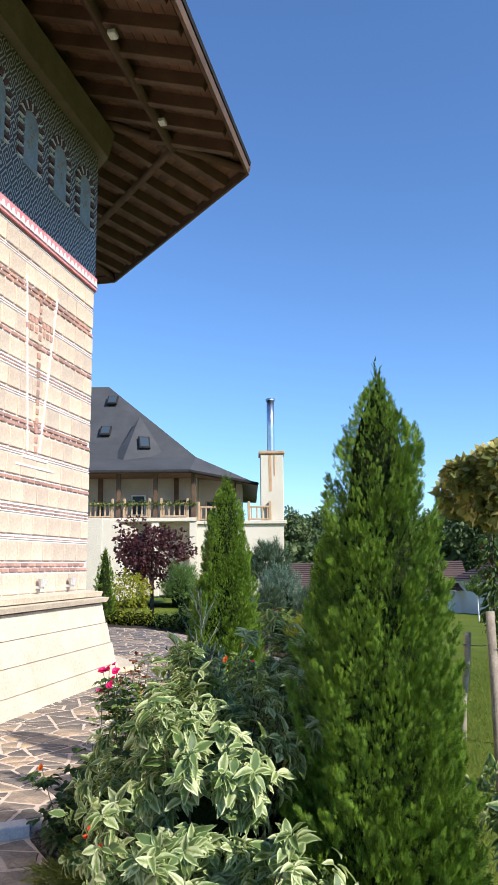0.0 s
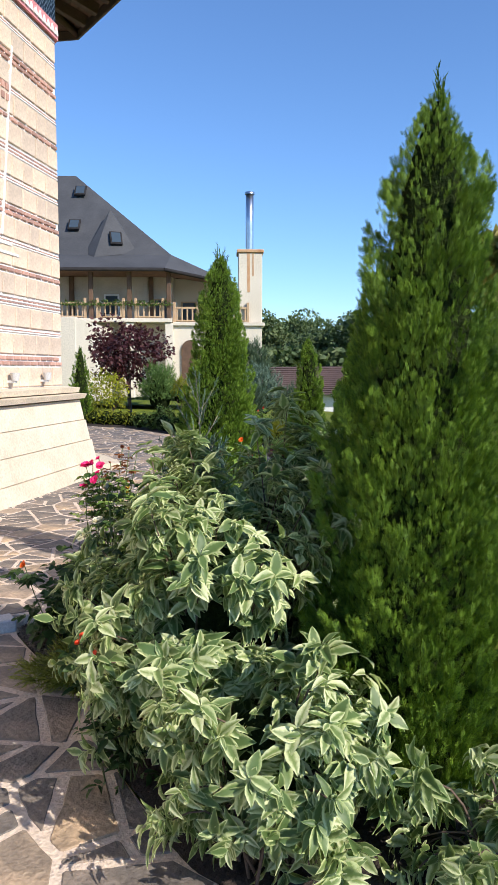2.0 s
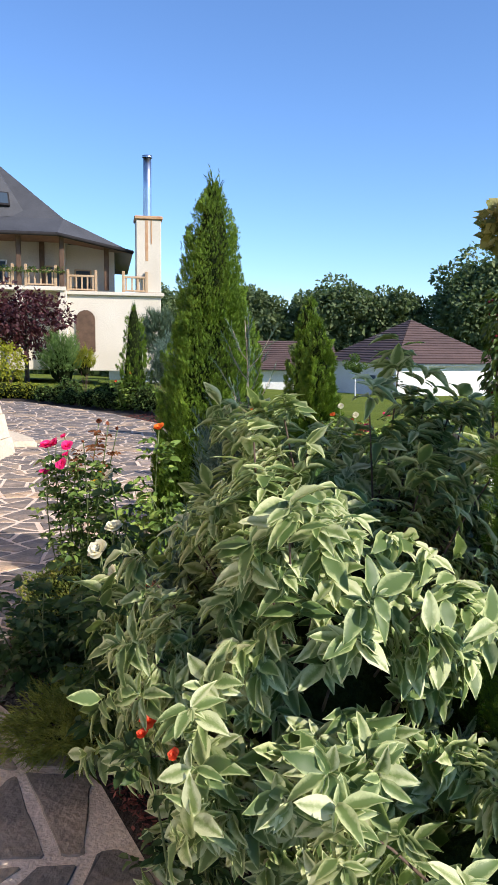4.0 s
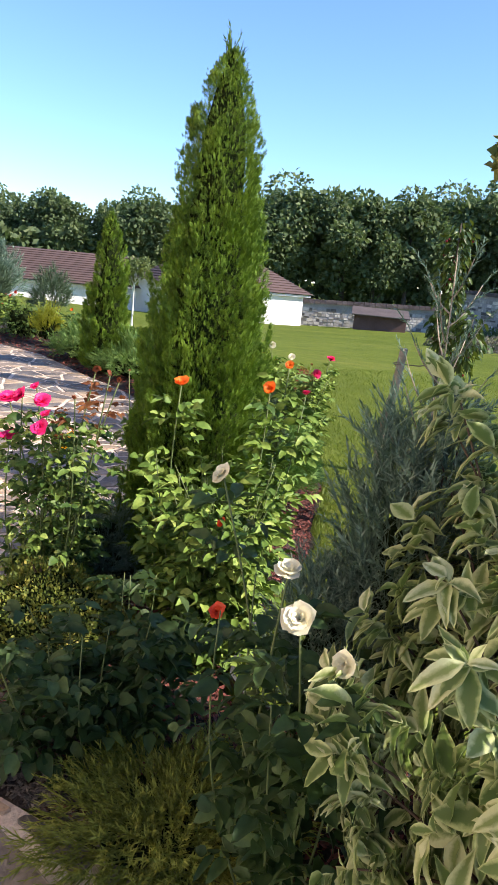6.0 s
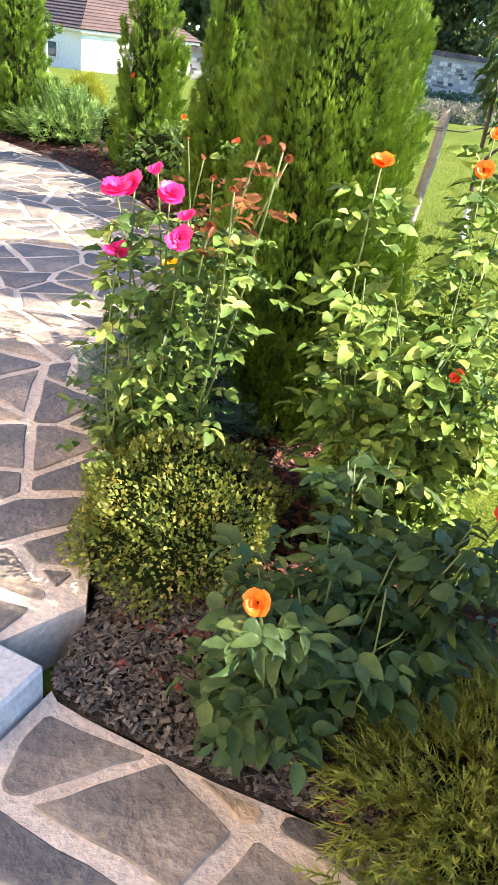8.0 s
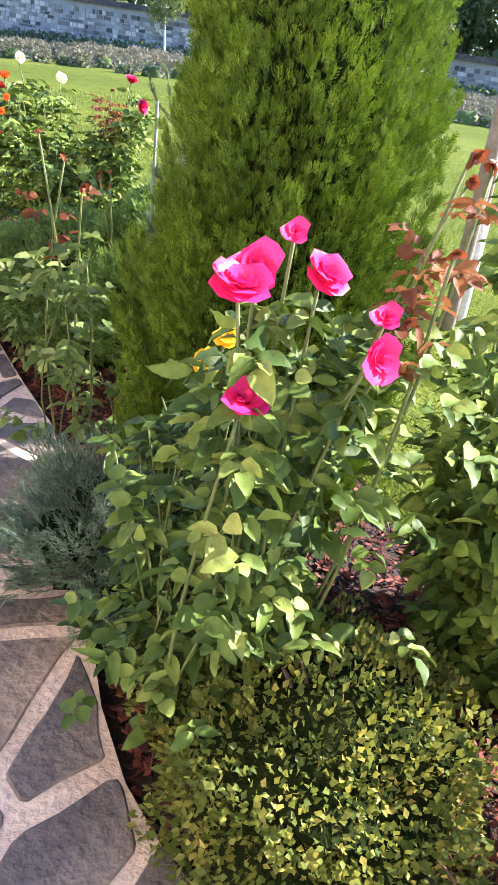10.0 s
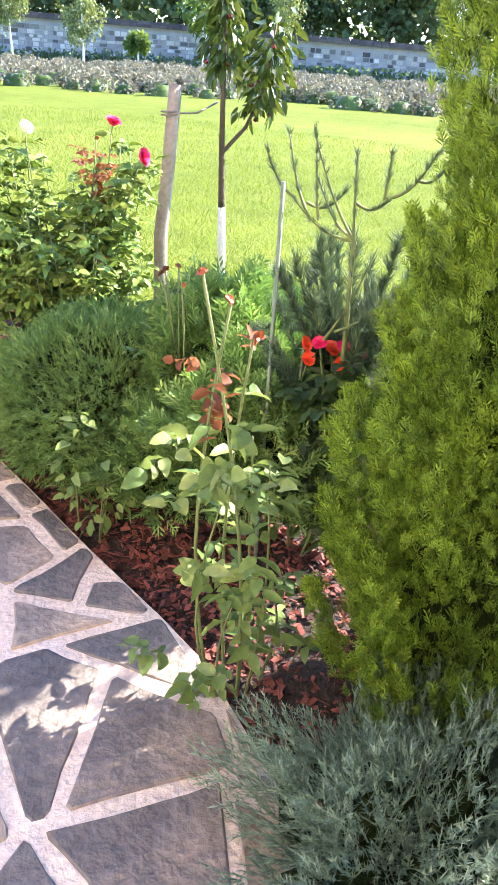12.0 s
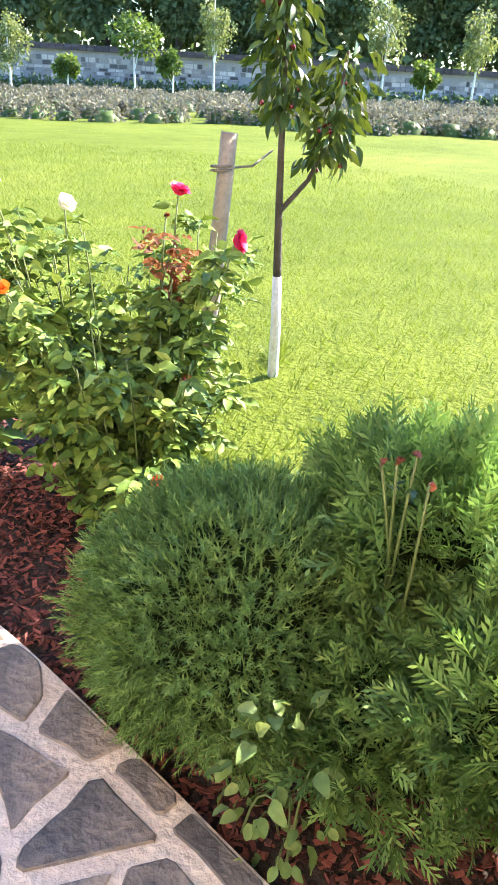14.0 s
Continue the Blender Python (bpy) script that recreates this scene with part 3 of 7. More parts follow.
def slab_polys(x0, x1, y0, y1, pitch, inside, borders, seed, gap, lo, hi):
    r = random.Random(seed)
    seeds = {}
    nx_, ny_ = int((x1 - x0) / pitch) + 1, int((y1 - y0) / (pitch * 0.8)) + 1
    for i in range(nx_):
        for j in range(ny_):
            if r.random() < 0.84:
                seeds[(i, j)] = (x0 + (i + 0.5 * (j % 2) + r.uniform(-0.46, 0.46)) * pitch, y0 + (j + r.uniform(-0.46, 0.46)) * pitch * 0.8)
    polys = []
    for (i, j), (sx, sy) in seeds.items():
        poly = [(sx - pitch, sy - pitch), (sx + pitch, sy - pitch), (sx + pitch, sy + pitch), (sx - pitch, sy + pitch)]
        for di in range(-2, 3):
            for dj in range(-3, 4):
                o = seeds.get((i + di, j + dj))
                if o is None or (di == 0 and dj == 0) or len(poly) < 3:
                    continue
                dx, dy = o[0] - sx, o[1] - sy
                poly = clip(poly, sx + dx / 2, sy + dy / 2, dx, dy)
        for piece in break_up(poly, lo, hi, r):
            if len(piece) < 3:
                continue
            mx, my = middle(piece)
            if not inside(mx, my):
                continue
            piece = shrink(piece, gap, r)
            for px, py, bx, by in borders(mx, my):
                if len(piece) >= 3:
                    piece = clip(piece, px, py, bx, by)
            if len(piece) < 3 or poly_area(piece) < 0.0016:
                continue
            # corners are chipped and long sides broken unevenly
            out = []
            for k in range(len(piece)):
                a, b = piece[k], piece[(k + 1) % len(piece)]
                ln = math.hypot(b[0] - a[0], b[1] - a[1])
                if ln < 0.012:
                    continue
                chip = min(r.uniform(0.003, 0.014), ln * 0.3) / ln
                parts = max(1, int(ln / 0.055))
                nxx, nyy = (b[1] - a[1]) / ln, -(b[0] - a[0]) / ln
                for q in range(parts + 1):
                    t = chip + (1 - 2 * chip) * (q + (r.uniform(-0.25, 0.25) if 0 < q < parts else 0)) / parts
                    off = r.uniform(-0.001, 0.006) if 0 < q < parts else 0.0
                    out.append((a[0] + (b[0] - a[0]) * t - nxx * off, a[1] + (b[1] - a[1]) * t - nyy * off))
            if len(out) >= 3:
                polys.append((mx, my, out))
    return polys


def slab_geometry(poly, z, r):
    cx, cy = sum(p[0] for p in poly) / len(poly), sum(p[1] for p in poly) / len(poly)
    n = len(poly)
    tx, ty = r.uniform(-0.003, 0.003), r.uniform(-0.003, 0.003)
    v, lift = [], r.uniform(0.0, 0.002)
    for ring, (shrink, h) in enumerate(((0.0, -0.03), (0.0, -0.003), (0.004, 0.0))):
        for x, y in poly:
            d = math.hypot(x - cx, y - cy) + 1e-6
            k = 1 - shrink / d
            v.append(((x - cx) * k, (y - cy) * k, h + lift + (x - cx) * tx + (y - cy) * ty + (0 if ring < 2 else r.uniform(-0.0015, 0.0015))))
    faces = []
    for ring in range(2):
        for k in range(n):
            a, b = ring * n + k, ring * n + (k + 1) % n
            faces.append((a, b, b + n, a + n))
    faces.append(tuple(2 * n + k for k in range(n)))
    return (cx, cy, z), v, faces


def edge_border(sx, sy, inset=0.005):
    out = []
    for off in (-0.12, 0.12):
        ya, yb = sy + off - 0.12, sy + off + 0.12
        xa, xb = float(at_y(EDGE, ya)), float(at_y(EDGE, yb))
        d = math.hypot(xb - xa, yb - ya)
        nx_, ny_ = (yb - ya) / d, -(xb - xa) / d
        out.append(((xa + xb) / 2 - nx_ * inset, (ya + yb) / 2 - ny_ * inset, nx_, ny_))
    return out


SN = Vector((-0.55, 1.0)).normalized()


def near_inside(x, y):
    return x < at_y(EDGE, y) + 0.14 and y < step_y(x) + 0.12 and y < 5.3


def near_border(x, y):
    b = edge_border(x, y) if y < 5.0 else edge_border(x, 4.95)
    return b + [(STEP_AT[0] - SN.x * 0.03, STEP_AT[1] - SN.y * 0.03, SN.x, SN.y)]


def plaza_inside(x, y):
    left = -2.0 - 0.213 * (11 - y) if y < 11 else -2.2 - 0.9 * (y - 11)
    return x < at_y(EDGE, y) + 0.14 and y > step_y(x) + 0.05 and x > left - 0.25


def plaza_border(x, y):
    b = edge_border(x, y) if y > 5.45 else edge_border(x, 5.5)
    return b + [(STEP_AT[0] + SN.x * 0.15, STEP_AT[1] + SN.y * 0.15, -SN.x, -SN.y)]


PLAZA_Z = 0.05
slabs_near = slab_polys(-4.6, 1.4, -5.0, 5.4, 0.46, near_inside, near_border, 11, 0.033, 0.03, 0.14)
slabs_plaza = slab_polys(-9.0, 1.4, 3.5, 20.8, 0.40, plaza_inside, plaza_border, 12, 0.026, 0.022, 0.10)


def edge_points(y0, y1, inset=0.0, step=0.12):
    return [(float(at_y(EDGE, y)) - inset, float(y)) for y in np.append(np.arange(y0, y1, step), y1)]


out_near = [(-5.5, -6.0)] + edge_points(-6.0, 5.22) + [(STEP_AT[0], STEP_AT[1]), (-5.5, step_y(-5.5))]
paving = tagged(new("pavement", prism("pavement", out_near, -0.12, -0.0035, M_MORTAR)), "path of irregular stone slabs bedded in pale mortar", "paving", "", "structure")
k0 = (STEP_AT[0] + SN.x * 0.14, STEP_AT[1] + SN.y * 0.14)
out_far = [(-16, step_y(-16) + 0.16)] + [k0] + edge_points(5.40, 22.4) + [(-16, 22.5)]
plaza = tagged(new("pavement", prism("pavement", out_far, -0.12, PLAZA_Z - 0.0035, M_MORTAR)), "raised paved court of irregular stone slabs in mortar", "paving", "", "structure")

# kerb along the step
kv = Vector((-1.0, -0.55, 0)).normalized()
for i in range(7):
    a = Vector((STEP_AT[0], STEP_AT[1], 0)) + Vector((SN.x, SN.y, 0)) * 0.075 + kv * (0.235 + 0.48 * i)
    k = new("kerb_stone", box_mesh("kerb_stone", (0.465, 0.125, 0.15), M_KERB, 0.008))
    k.parent = plaza
    k.matrix_basis = Matrix.Translation((a.x, a.y, PLAZA_Z + 0.012 - 0.075)) @ Matrix.Rotation(math.atan2(kv.y, kv.x), 4, "Z")


# ---------------------------------------------------------------- church
M_STONE = surface("church_stone", [(0.3, (0.58, 0.455, 0.36)), (0.7, (0.72, 0.585, 0.46))], 5.0, 45.0, 0.8, 0.4, 0.006, "object", (0.88, 1.14))
M_STONE_FAR = surface("church_stone_joined", [(0.3, (0.58, 0.455, 0.36)), (0.7, (0.72, 0.585, 0.46))], 5.0, 45.0, 0.8, 0.4, 0.006, "island", (0.88, 1.14))
M_RENDER = surface("pale_mortar", [(0.3, (0.78, 0.70, 0.66)), (0.7, (0.86, 0.80, 0.76))], 6.0, 70.0, 0.9)
M_BRICK = surface("red_brick", [(0.3, (0.42, 0.235, 0.19)), (0.7, (0.54, 0.34, 0.28))], 12.0, 80.0, 0.85, 0.4, 0.004, "object", (0.7, 1.25))
M_BRICK_FAR = surface("red_brick_joined", [(0.3, (0.42, 0.235, 0.19)), (0.7, (0.54, 0.34, 0.28))], 12.0, 80.0, 0.85, 0.4, 0.004, "island", (0.7, 1.25))
M_WHITE_LINE = surface("white_joint", [(0.3, (0.74, 0.72, 0.70)), (0.7, (0.83, 0.82, 0.80))], 9.0, 80.0, 0.9)
M_PLINTH = surface("plinth_stone", [(0.3, (0.58, 0.49, 0.37)), (0.7, (0.72, 0.62, 0.48))], 2.5, 40.0, 0.8, 0.12)
M_PINK_BAND = surface("pink_band", [(0.3, (0.58, 0.20, 0.22)), (0.7, (0.68, 0.30, 0.31))], 9.0, 60.0, 0.8)
M_PANEL = surface("painted_panel", [(0.3, (0.24, 0.26, 0.27)), (0.7, (0.33, 0.35, 0.36))], 5.0, 40.0, 0.8)
M_OCHRE = surface("ochre_paint", [(0.3, (0.30, 0.20, 0.08)), (0.7, (0.42, 0.27, 0.14))], 14.0, 60.0, 0.8)
M_TIMBER = surface("stained_timber", [(0.3, (0.075, 0.04, 0.022)), (0.7, (0.15, 0.085, 0.05))], 3.0, 60.0, 0.7, 0.4)
M_BOARD = surface("soffit_board", [(0.3, (0.115, 0.06, 0.032)), (0.7, (0.20, 0.11, 0.06))], 3.0, 55.0, 0.7, 0.4, 0.004, "island", (0.75, 1.25))
M_CORNICE = surface("cornice_paint", [(0.3, (0.135, 0.11, 0.065)), (0.7, (0.19, 0.155, 0.10))], 4.0, 50.0, 0.7)
M_ROOF_EDGE = surface("dark_roof_edge", [(0.3, (0.022, 0.021, 0.022)), (0.7, (0.036, 0.034, 0.036))], 4.0, 40.0, 1.0)
M_ROOF_EDGE.node_tree.nodes["Principled BSDF"].inputs["Specular IOR Level"].default_value = 0.1
M_LAMP = surface("lamp_housing", [(0.3, (0.62, 0.62, 0.60)), (0.7, (0.72, 0.72, 0.70))], 8.0, 60.0, 0.4)


def lozenge():
    m, nt, b = mat("lozenge_tiles", 0.5)
    tc = nt.nodes.new("ShaderNodeTexCoord")
    sep = nt.nodes.new("ShaderNodeSeparateXYZ")
    nt.links.new(tc.outputs["Object"], sep.inputs[0])

    def op(kind, a, v=None, w=None):
        n = nt.nodes.new("ShaderNodeMath")
        n.operation = kind
        for i, s in enumerate((a, v, w)):
            if s is None:
                continue
            if isinstance(s, (int, float)):
                n.inputs[i].default_value = s
            else:
                nt.links.new(s, n.inputs[i])
        return n.outputs[0]
    x = op("ABSOLUTE", op("SUBTRACT", op("FRACT", op("MULTIPLY", sep.outputs[0], 4.2)), 0.5))
    z = op("ABSOLUTE", op("SUBTRACT", op("FRACT", op("MULTIPLY", sep.outputs[2], 3.4)), 0.5))
    d = op("ADD", x, z)
    lines = op("FRACT", op("MULTIPLY", d, 4.0))
    g = noise_of(nt, 30.0)
    c = ramp(nt, lines, [(0.50, (0.05, 0.05, 0.055)), (0.57, (0.52, 0.48, 0.44)), (0.86, (0.52, 0.48, 0.44)), (0.93, (0.05, 0.05, 0.055))])
    c = mix(nt, 0.5, c, ramp(nt, g, [(0.3, (0.6, 0.6, 0.6)), (0.7, (1.2, 1.2, 1.2))]), "MULTIPLY")
    nt.links.new(c, b.inputs["Base Color"])
    bump(nt, b, lines, 0.3, 0.004)
    return m


M_LOZENGE = lozenge()
church = thing("church", (0, 0, -0.09), "tall church wall of banded stone and brick under deep timber eaves", "church")
C = np.array((-2.36, 11.0))
DIRS = [np.array((0.208, 0.978)), np.array((-0.545, 0.839)), np.array((-0.978, 0.208)), np.array((-0.839, -0.545))]
corners = [C - DIRS[0] * 11, C]
for d in DIRS[1:]:
    corners.append(corners[-1] + d * 3.5)
corners.append(corners[-1] - DIRS[0] * 13)


def offset_ring(pts, d):
    """The closed outline moved outwards, with mitred corners."""
    out, n = [], len(pts)
    for i in range(n):
        a, b, c = pts[i - 1], pts[i], pts[(i + 1) % n]
        e0, e1 = unit(b - a), unit(c - b)
        n0, n1 = np.array((e0[1], -e0[0])), np.array((e1[1], -e1[0]))
        k = 1 + n0 @ n1
        out.append(b + (n0 + n1) / max(k, 0.2) * d)
    return out


def ring_band(name, d0, z0, d1, z1, d2, z2, d3, z3, material, label=""):
    """A moulding that runs round the whole outline, of the given section."""
    rings = [(offset_ring(corners, d), z) for d, z in ((d0, z0), (d1, z1), (d2, z2), (d3, z3))]
    v, f, n = [], [], len(corners)
    for pts, z in rings:
        v += [(p[0], p[1], z) for p in pts]
    for k in range(4):
        for i in range(n):
            a, b = k * n + i, k * n + (i + 1) % n
            c2, d_ = ((k + 1) % 4) * n + (i + 1) % n, ((k + 1) % 4) * n + i
            f.append((a, b, c2, d_))
    return part(name, mesh_of(name, v, f, material), church, label)


part("wall", prism("wall", [tuple(p) for p in corners], 0.0, 8.4, M_RENDER), church)
for name, z0, z1, d0, d1 in (("plinth_course", 0.0, 0.33, 0.47, 0.415), ("plinth_course", 0.338, 0.60, 0.395, 0.345), ("plinth_course", 0.608, 0.86, 0.325, 0.275), ("plinth_course", 0.868, 1.12, 0.26, 0.21)):
    ring_band(name, 0.0, z0, d0, z0, d1, z1, 0.0, z1, M_PLINTH)
ring_band("ledge", 0.0, 1.125, 0.27, 1.14, 0.30, 1.20, 0.0, 1.215, M_PLINTH, "moulded stone ledge")
ring_band("ledge", 0.0, 1.22, 0.20, 1.22, 0.22, 1.28, 0.0, 1.30, M_PLINTH, "moulded stone ledge")
ring_band("band", 0.0, 5.56, 0.05, 5.56, 0.05, 5.74, 0.0, 5.74, M_PINK_BAND, "pink tooth-cut band")
ring_band("cornice", 0.0, 7.66, 0.16, 7.66, 0.24, 8.05, 0.0, 8.10, M_CORNICE, "dull green timber cornice")
FACE = Matrix(((-0.208, 0.978, 0, C[0]), (-0.978, -0.208, 0, C[1]), (0, 0, 1, 0), (0, 0, 0, 1)))


def on_face(name, data, s, d, z, label="", turn=0.0):
    return part(name, data, church, label, FACE @ Matrix.Translation((s, d, z)) @ Matrix.Rotation(turn, 4, "Y"))


# courses of stone between rows of brick
rr = random.Random(3)
kinds = ["double", "thin", "triple", "single", "thin"]
stone_meshes = {w: box_mesh("stone_block", (w / 100, 0.05, 0.225), M_STONE, 0.008) for w in (22, 26, 30, 34)}
brick_mesh = box_mesh("brick", (0.142, 0.05, 0.042), M_BRICK, 0.005)
far_v, far_f, far_bv, far_bf, line_v, line_f = [], [], [], [], [], []


def add_box(v, f, x0, x1, y0, y1, z0, z1):
    i = len(v)
    v += [(x0, y0, z0), (x1, y0, z0), (x1, y1, z0), (x0, y1, z0), (x0, y0, z1), (x1, y0, z1), (x1, y1, z1), (x0, y1, z1)]
    f += [(i, i + 3, i + 2, i + 1), (i + 4, i + 5, i + 6, i + 7), (i, i + 1, i + 5, i + 4), (i + 1, i + 2, i + 6, i + 5), (i + 2, i + 3, i + 7, i + 6), (i + 3, i, i + 4, i + 7)]


z = 1.30
row = 0
while z < 5.3:
    zc = z + 0.125
    s = 0.012
    while s < 9.5:
        w = rr.choice((22, 26, 30, 34))
        if s < 3.7:
            on_face("stone_block", stone_meshes[w], s + w / 200, -0.006 + rr.uniform(-0.002, 0.003), zc)
        else:
            add_box(far_v, far_f, s, s + w / 100, -0.02, 0.019, zc - 0.112, zc + 0.112)
        s += w / 100 + 0.02
    z += 0.25
    kind = kinds[row % 5]
    rows = {"double": (0.032, 0.092), "single": (0.032,), "thin": (), "triple": ()}[kind]
    for k, dz in enumerate(rows):
        s = 0.005 + 0.08 * k
        while s < 9.5:
            if s < 3.7:
                on_face("brick", brick_mesh, s + 0.078, -0.004, z + dz)
            else:
                add_box(far_bv, far_bf, s, s + 0.146, -0.02, 0.021, z + dz - 0.025, z + dz + 0.025)
            s += 0.17
    if kind == "thin":
        add_box(line_v, line_f, 0, 10, 0, 0.012, z + 0.004, z + 0.018)
        s = 0.02
        while s < 9.5:
            add_box(far_bv, far_bf, s, s + 0.13, -0.01, 0.014, z + 0.022, z + 0.032)
            s += 0.15
        z += 0.052
    elif kind == "triple":
        for q in (0.004, 0.044, 0.084):
            add_box(line_v, line_f, 0, 10, 0, 0.012, z + q, z + q + 0.014)
        for q in (0.020, 0.060):
            s = 0.02
            while s < 9.5:
                add_box(far_bv, far_bf, s, s + 0.1, -0.01, 0.016, z + q + 0.003, z + q + 0.016)
                s += 0.125
        z += 0.104
    else:
        z += 0.064 if kind == "single" else 0.124
    row += 1
part("stonework", mesh_of("stonework", far_v, far_f, M_STONE_FAR), church, "", FACE)["kind"] = "stuff"
part("brickwork", mesh_of("brickwork", far_bv, far_bf, M_BRICK_FAR), church, "", FACE)["kind"] = "stuff"
part("joint_work", mesh_of("joint_work", line_v, line_f, M_WHITE_LINE), church, "", FACE)["kind"] = "stuff"

# brick cross set into the stone, with slanting lines
small_brick = box_mesh("brick", (0.065, 0.05, 0.075), M_BRICK, 0.004)
for k in range(18):
    on_face("brick", small_brick, 1.56, 0.004, 3.0 + 0.115 * k)
for k in range(7):
    if k != 3:
        on_face("brick", small_brick, 1.56 + 0.1 * (k - 3), 0.004, 4.45)
        on_face("brick", small_brick, 1.56 + 0.1 * (k - 3), 0.004, 4.56)
for s, a in ((1.84, 0.08), (1.30, -0.16)):
    on_face("inlay_line", box_mesh("inlay_line", (0.028, 0.03, 2.1), M_WHITE_LINE, 0.004), s, 0.014, 4.0, "pale inlaid stone line", a)
for k, w in enumerate((0.9, 0.6)):
    on_face("inlay_line", box_mesh("inlay_line", (w, 0.03, 0.03), M_WHITE_LINE, 0.004), 1.56, 0.014, 2.78 + 0.1 * k, "pale inlaid stone line")

# tooth-cut band
tv, tf = [], []
s = 0.0
while s < 10:
    i = len(tv)
    tv += [(s, 0.052, 5.60), (s + 0.10, 0.052, 5.60), (s + 0.05, 0.052, 5.70), (s, 0.066, 5.60), (s + 0.10, 0.066, 5.60), (s + 0.05, 0.066, 5.70)]
    tf += [(i, i + 1, i + 2), (i + 3, i + 5, i + 4)]
    s += 0.11
part("teeth", mesh_of("teeth", tv, tf, M_WHITE_LINE), church, "white triangular teeth", FACE)
# lozenge frieze with arched panels
frieze = box_mesh("frieze", (10.0, 0.03, 1.88), M_LOZENGE, 0.0, (5.0, 0.0, 0))
on_face("frieze", frieze, 0.0, 0.012, 6.70, "blue-grey and white lozenge tile frieze")


def arch_outline(w, h, n=10):
    pts = [(-w / 2, 0), (w / 2, 0)]
    pts += [(w / 2 * math.cos(a), h - w / 2 + w / 2 * math.sin(a)) for a in np.linspace(0, math.pi, n)]
    return pts


def arch_panel(name, w, h, y0, y1, material):
    bm = bmesh.new()
    pts = arch_outline(w, h)
    back = [bm.verts.new((x, y0, zz)) for x, zz in pts]
    front = [bm.verts.new((x, y1, zz)) for x, zz in pts]
    bm.faces.new(front)
    bm.faces.new(back[::-1])
    for i in range(len(pts)):
        bm.faces.new((back[i], back[(i + 1) % len(pts)], front[(i + 1) % len(pts)], front[i]))
    return bm_mesh(name, bm, material)


panel_mesh = arch_panel("niche_panel", 0.34, 0.74, 0.0, 0.03, M_PANEL)
M_DARK_BRICK = surface("dark_brick", [(0.3, (0.10, 0.045, 0.045)), (0.7, (0.17, 0.08, 0.075))], 12.0, 80.0, 0.8, 0.4, 0.004)
vous = box_mesh("voussoir", (0.056, 0.05, 0.12), M_DARK_BRICK, 0.004)
vous_white = box_mesh("voussoir", (0.018, 0.046, 0.10), M_WHITE_LINE, 0.003)
spot = bmesh.new()
bmesh.ops.create_icosphere(spot, subdivisions=1, radius=0.034)
spot_mesh = bm_mesh("painted_spray", spot, M_OCHRE)
for k in range(8):
    s0 = 0.45 + 0.78 * k
    on_face("niche_panel", panel_mesh, s0, 0.02, 6.36, "pale grey-blue arched painted panel")
    if k > 4:
        continue
    for j in range(13):
        a = math.pi * j / 12
        on_face("voussoir", vous if j % 2 else vous_white, s0 + 0.235 * math.cos(a), 0.035, 6.36 + 0.57 + 0.235 * math.sin(a), "", math.pi / 2 - a)
    for side in (-1, 1):
        for j in range(7):
            on_face("voussoir", vous if j % 2 else vous_white, s0 + side * 0.235, 0.035, 6.40 + 0.075 * j, "", math.pi / 2)
    for j in range(6):
        o = on_face("painted_spray", spot_mesh, s0 + rr.uniform(-0.07, 0.07), 0.05, 6.36 + 0.26 + 0.055 * j)
        o.scale = (rr.uniform(0.6, 1.1), 0.12, rr.uniform(0.5, 0.9))
for s0 in (0.62, 1.42):
    bm = bmesh.new()
    bmesh.ops.create_cone(bm, cap_ends=True, segments=12, radius1=0.035, radius2=0.055, depth=0.09)
    on_face("wall_lamp", bm_mesh("wall_lamp", bm, M_KERB), s0, 0.10, 1.43, "small grey wall lamp")
    on_face("lamp_bracket", box_mesh("lamp_bracket", (0.05, 0.12, 0.03), M_KERB, 0.004), s0, 0.05, 1.375)

# deep eaves: boards, rafters, purlin, fascia
inner, outer = offset_ring(corners, 0.05), offset_ring(corners, 2.15)
sv, sf = [], []
for i in range(len(corners) - 1):
    a0, a1, b0, b1 = inner[i], inner[i + 1], outer[i], outer[i + 1]
    nb = 15
    for k in range(nb):
        t0, t1 = k / nb + 0.002, (k + 1) / nb - 0.002
        q = len(sv)
        for top in (0, 0.03):
            for p0, p1, t in ((a0, b0, t0), (a1, b1, t0), (a1, b1, t1), (a0, b0, t1)):
                p = p0 + (p1 - p0) * t
                sv.append((p[0], p[1], 8.36 - 0.62 * t + top))
        sf += [(q, q + 1, q + 2, q + 3), (q + 4, q + 7, q + 6, q + 5), (q, q + 4, q + 5, q + 1), (q + 2, q + 6, q + 7, q + 3)]
part("soffit", mesh_of("soffit", sv, sf, M_BOARD), church, "brown boarded soffit")
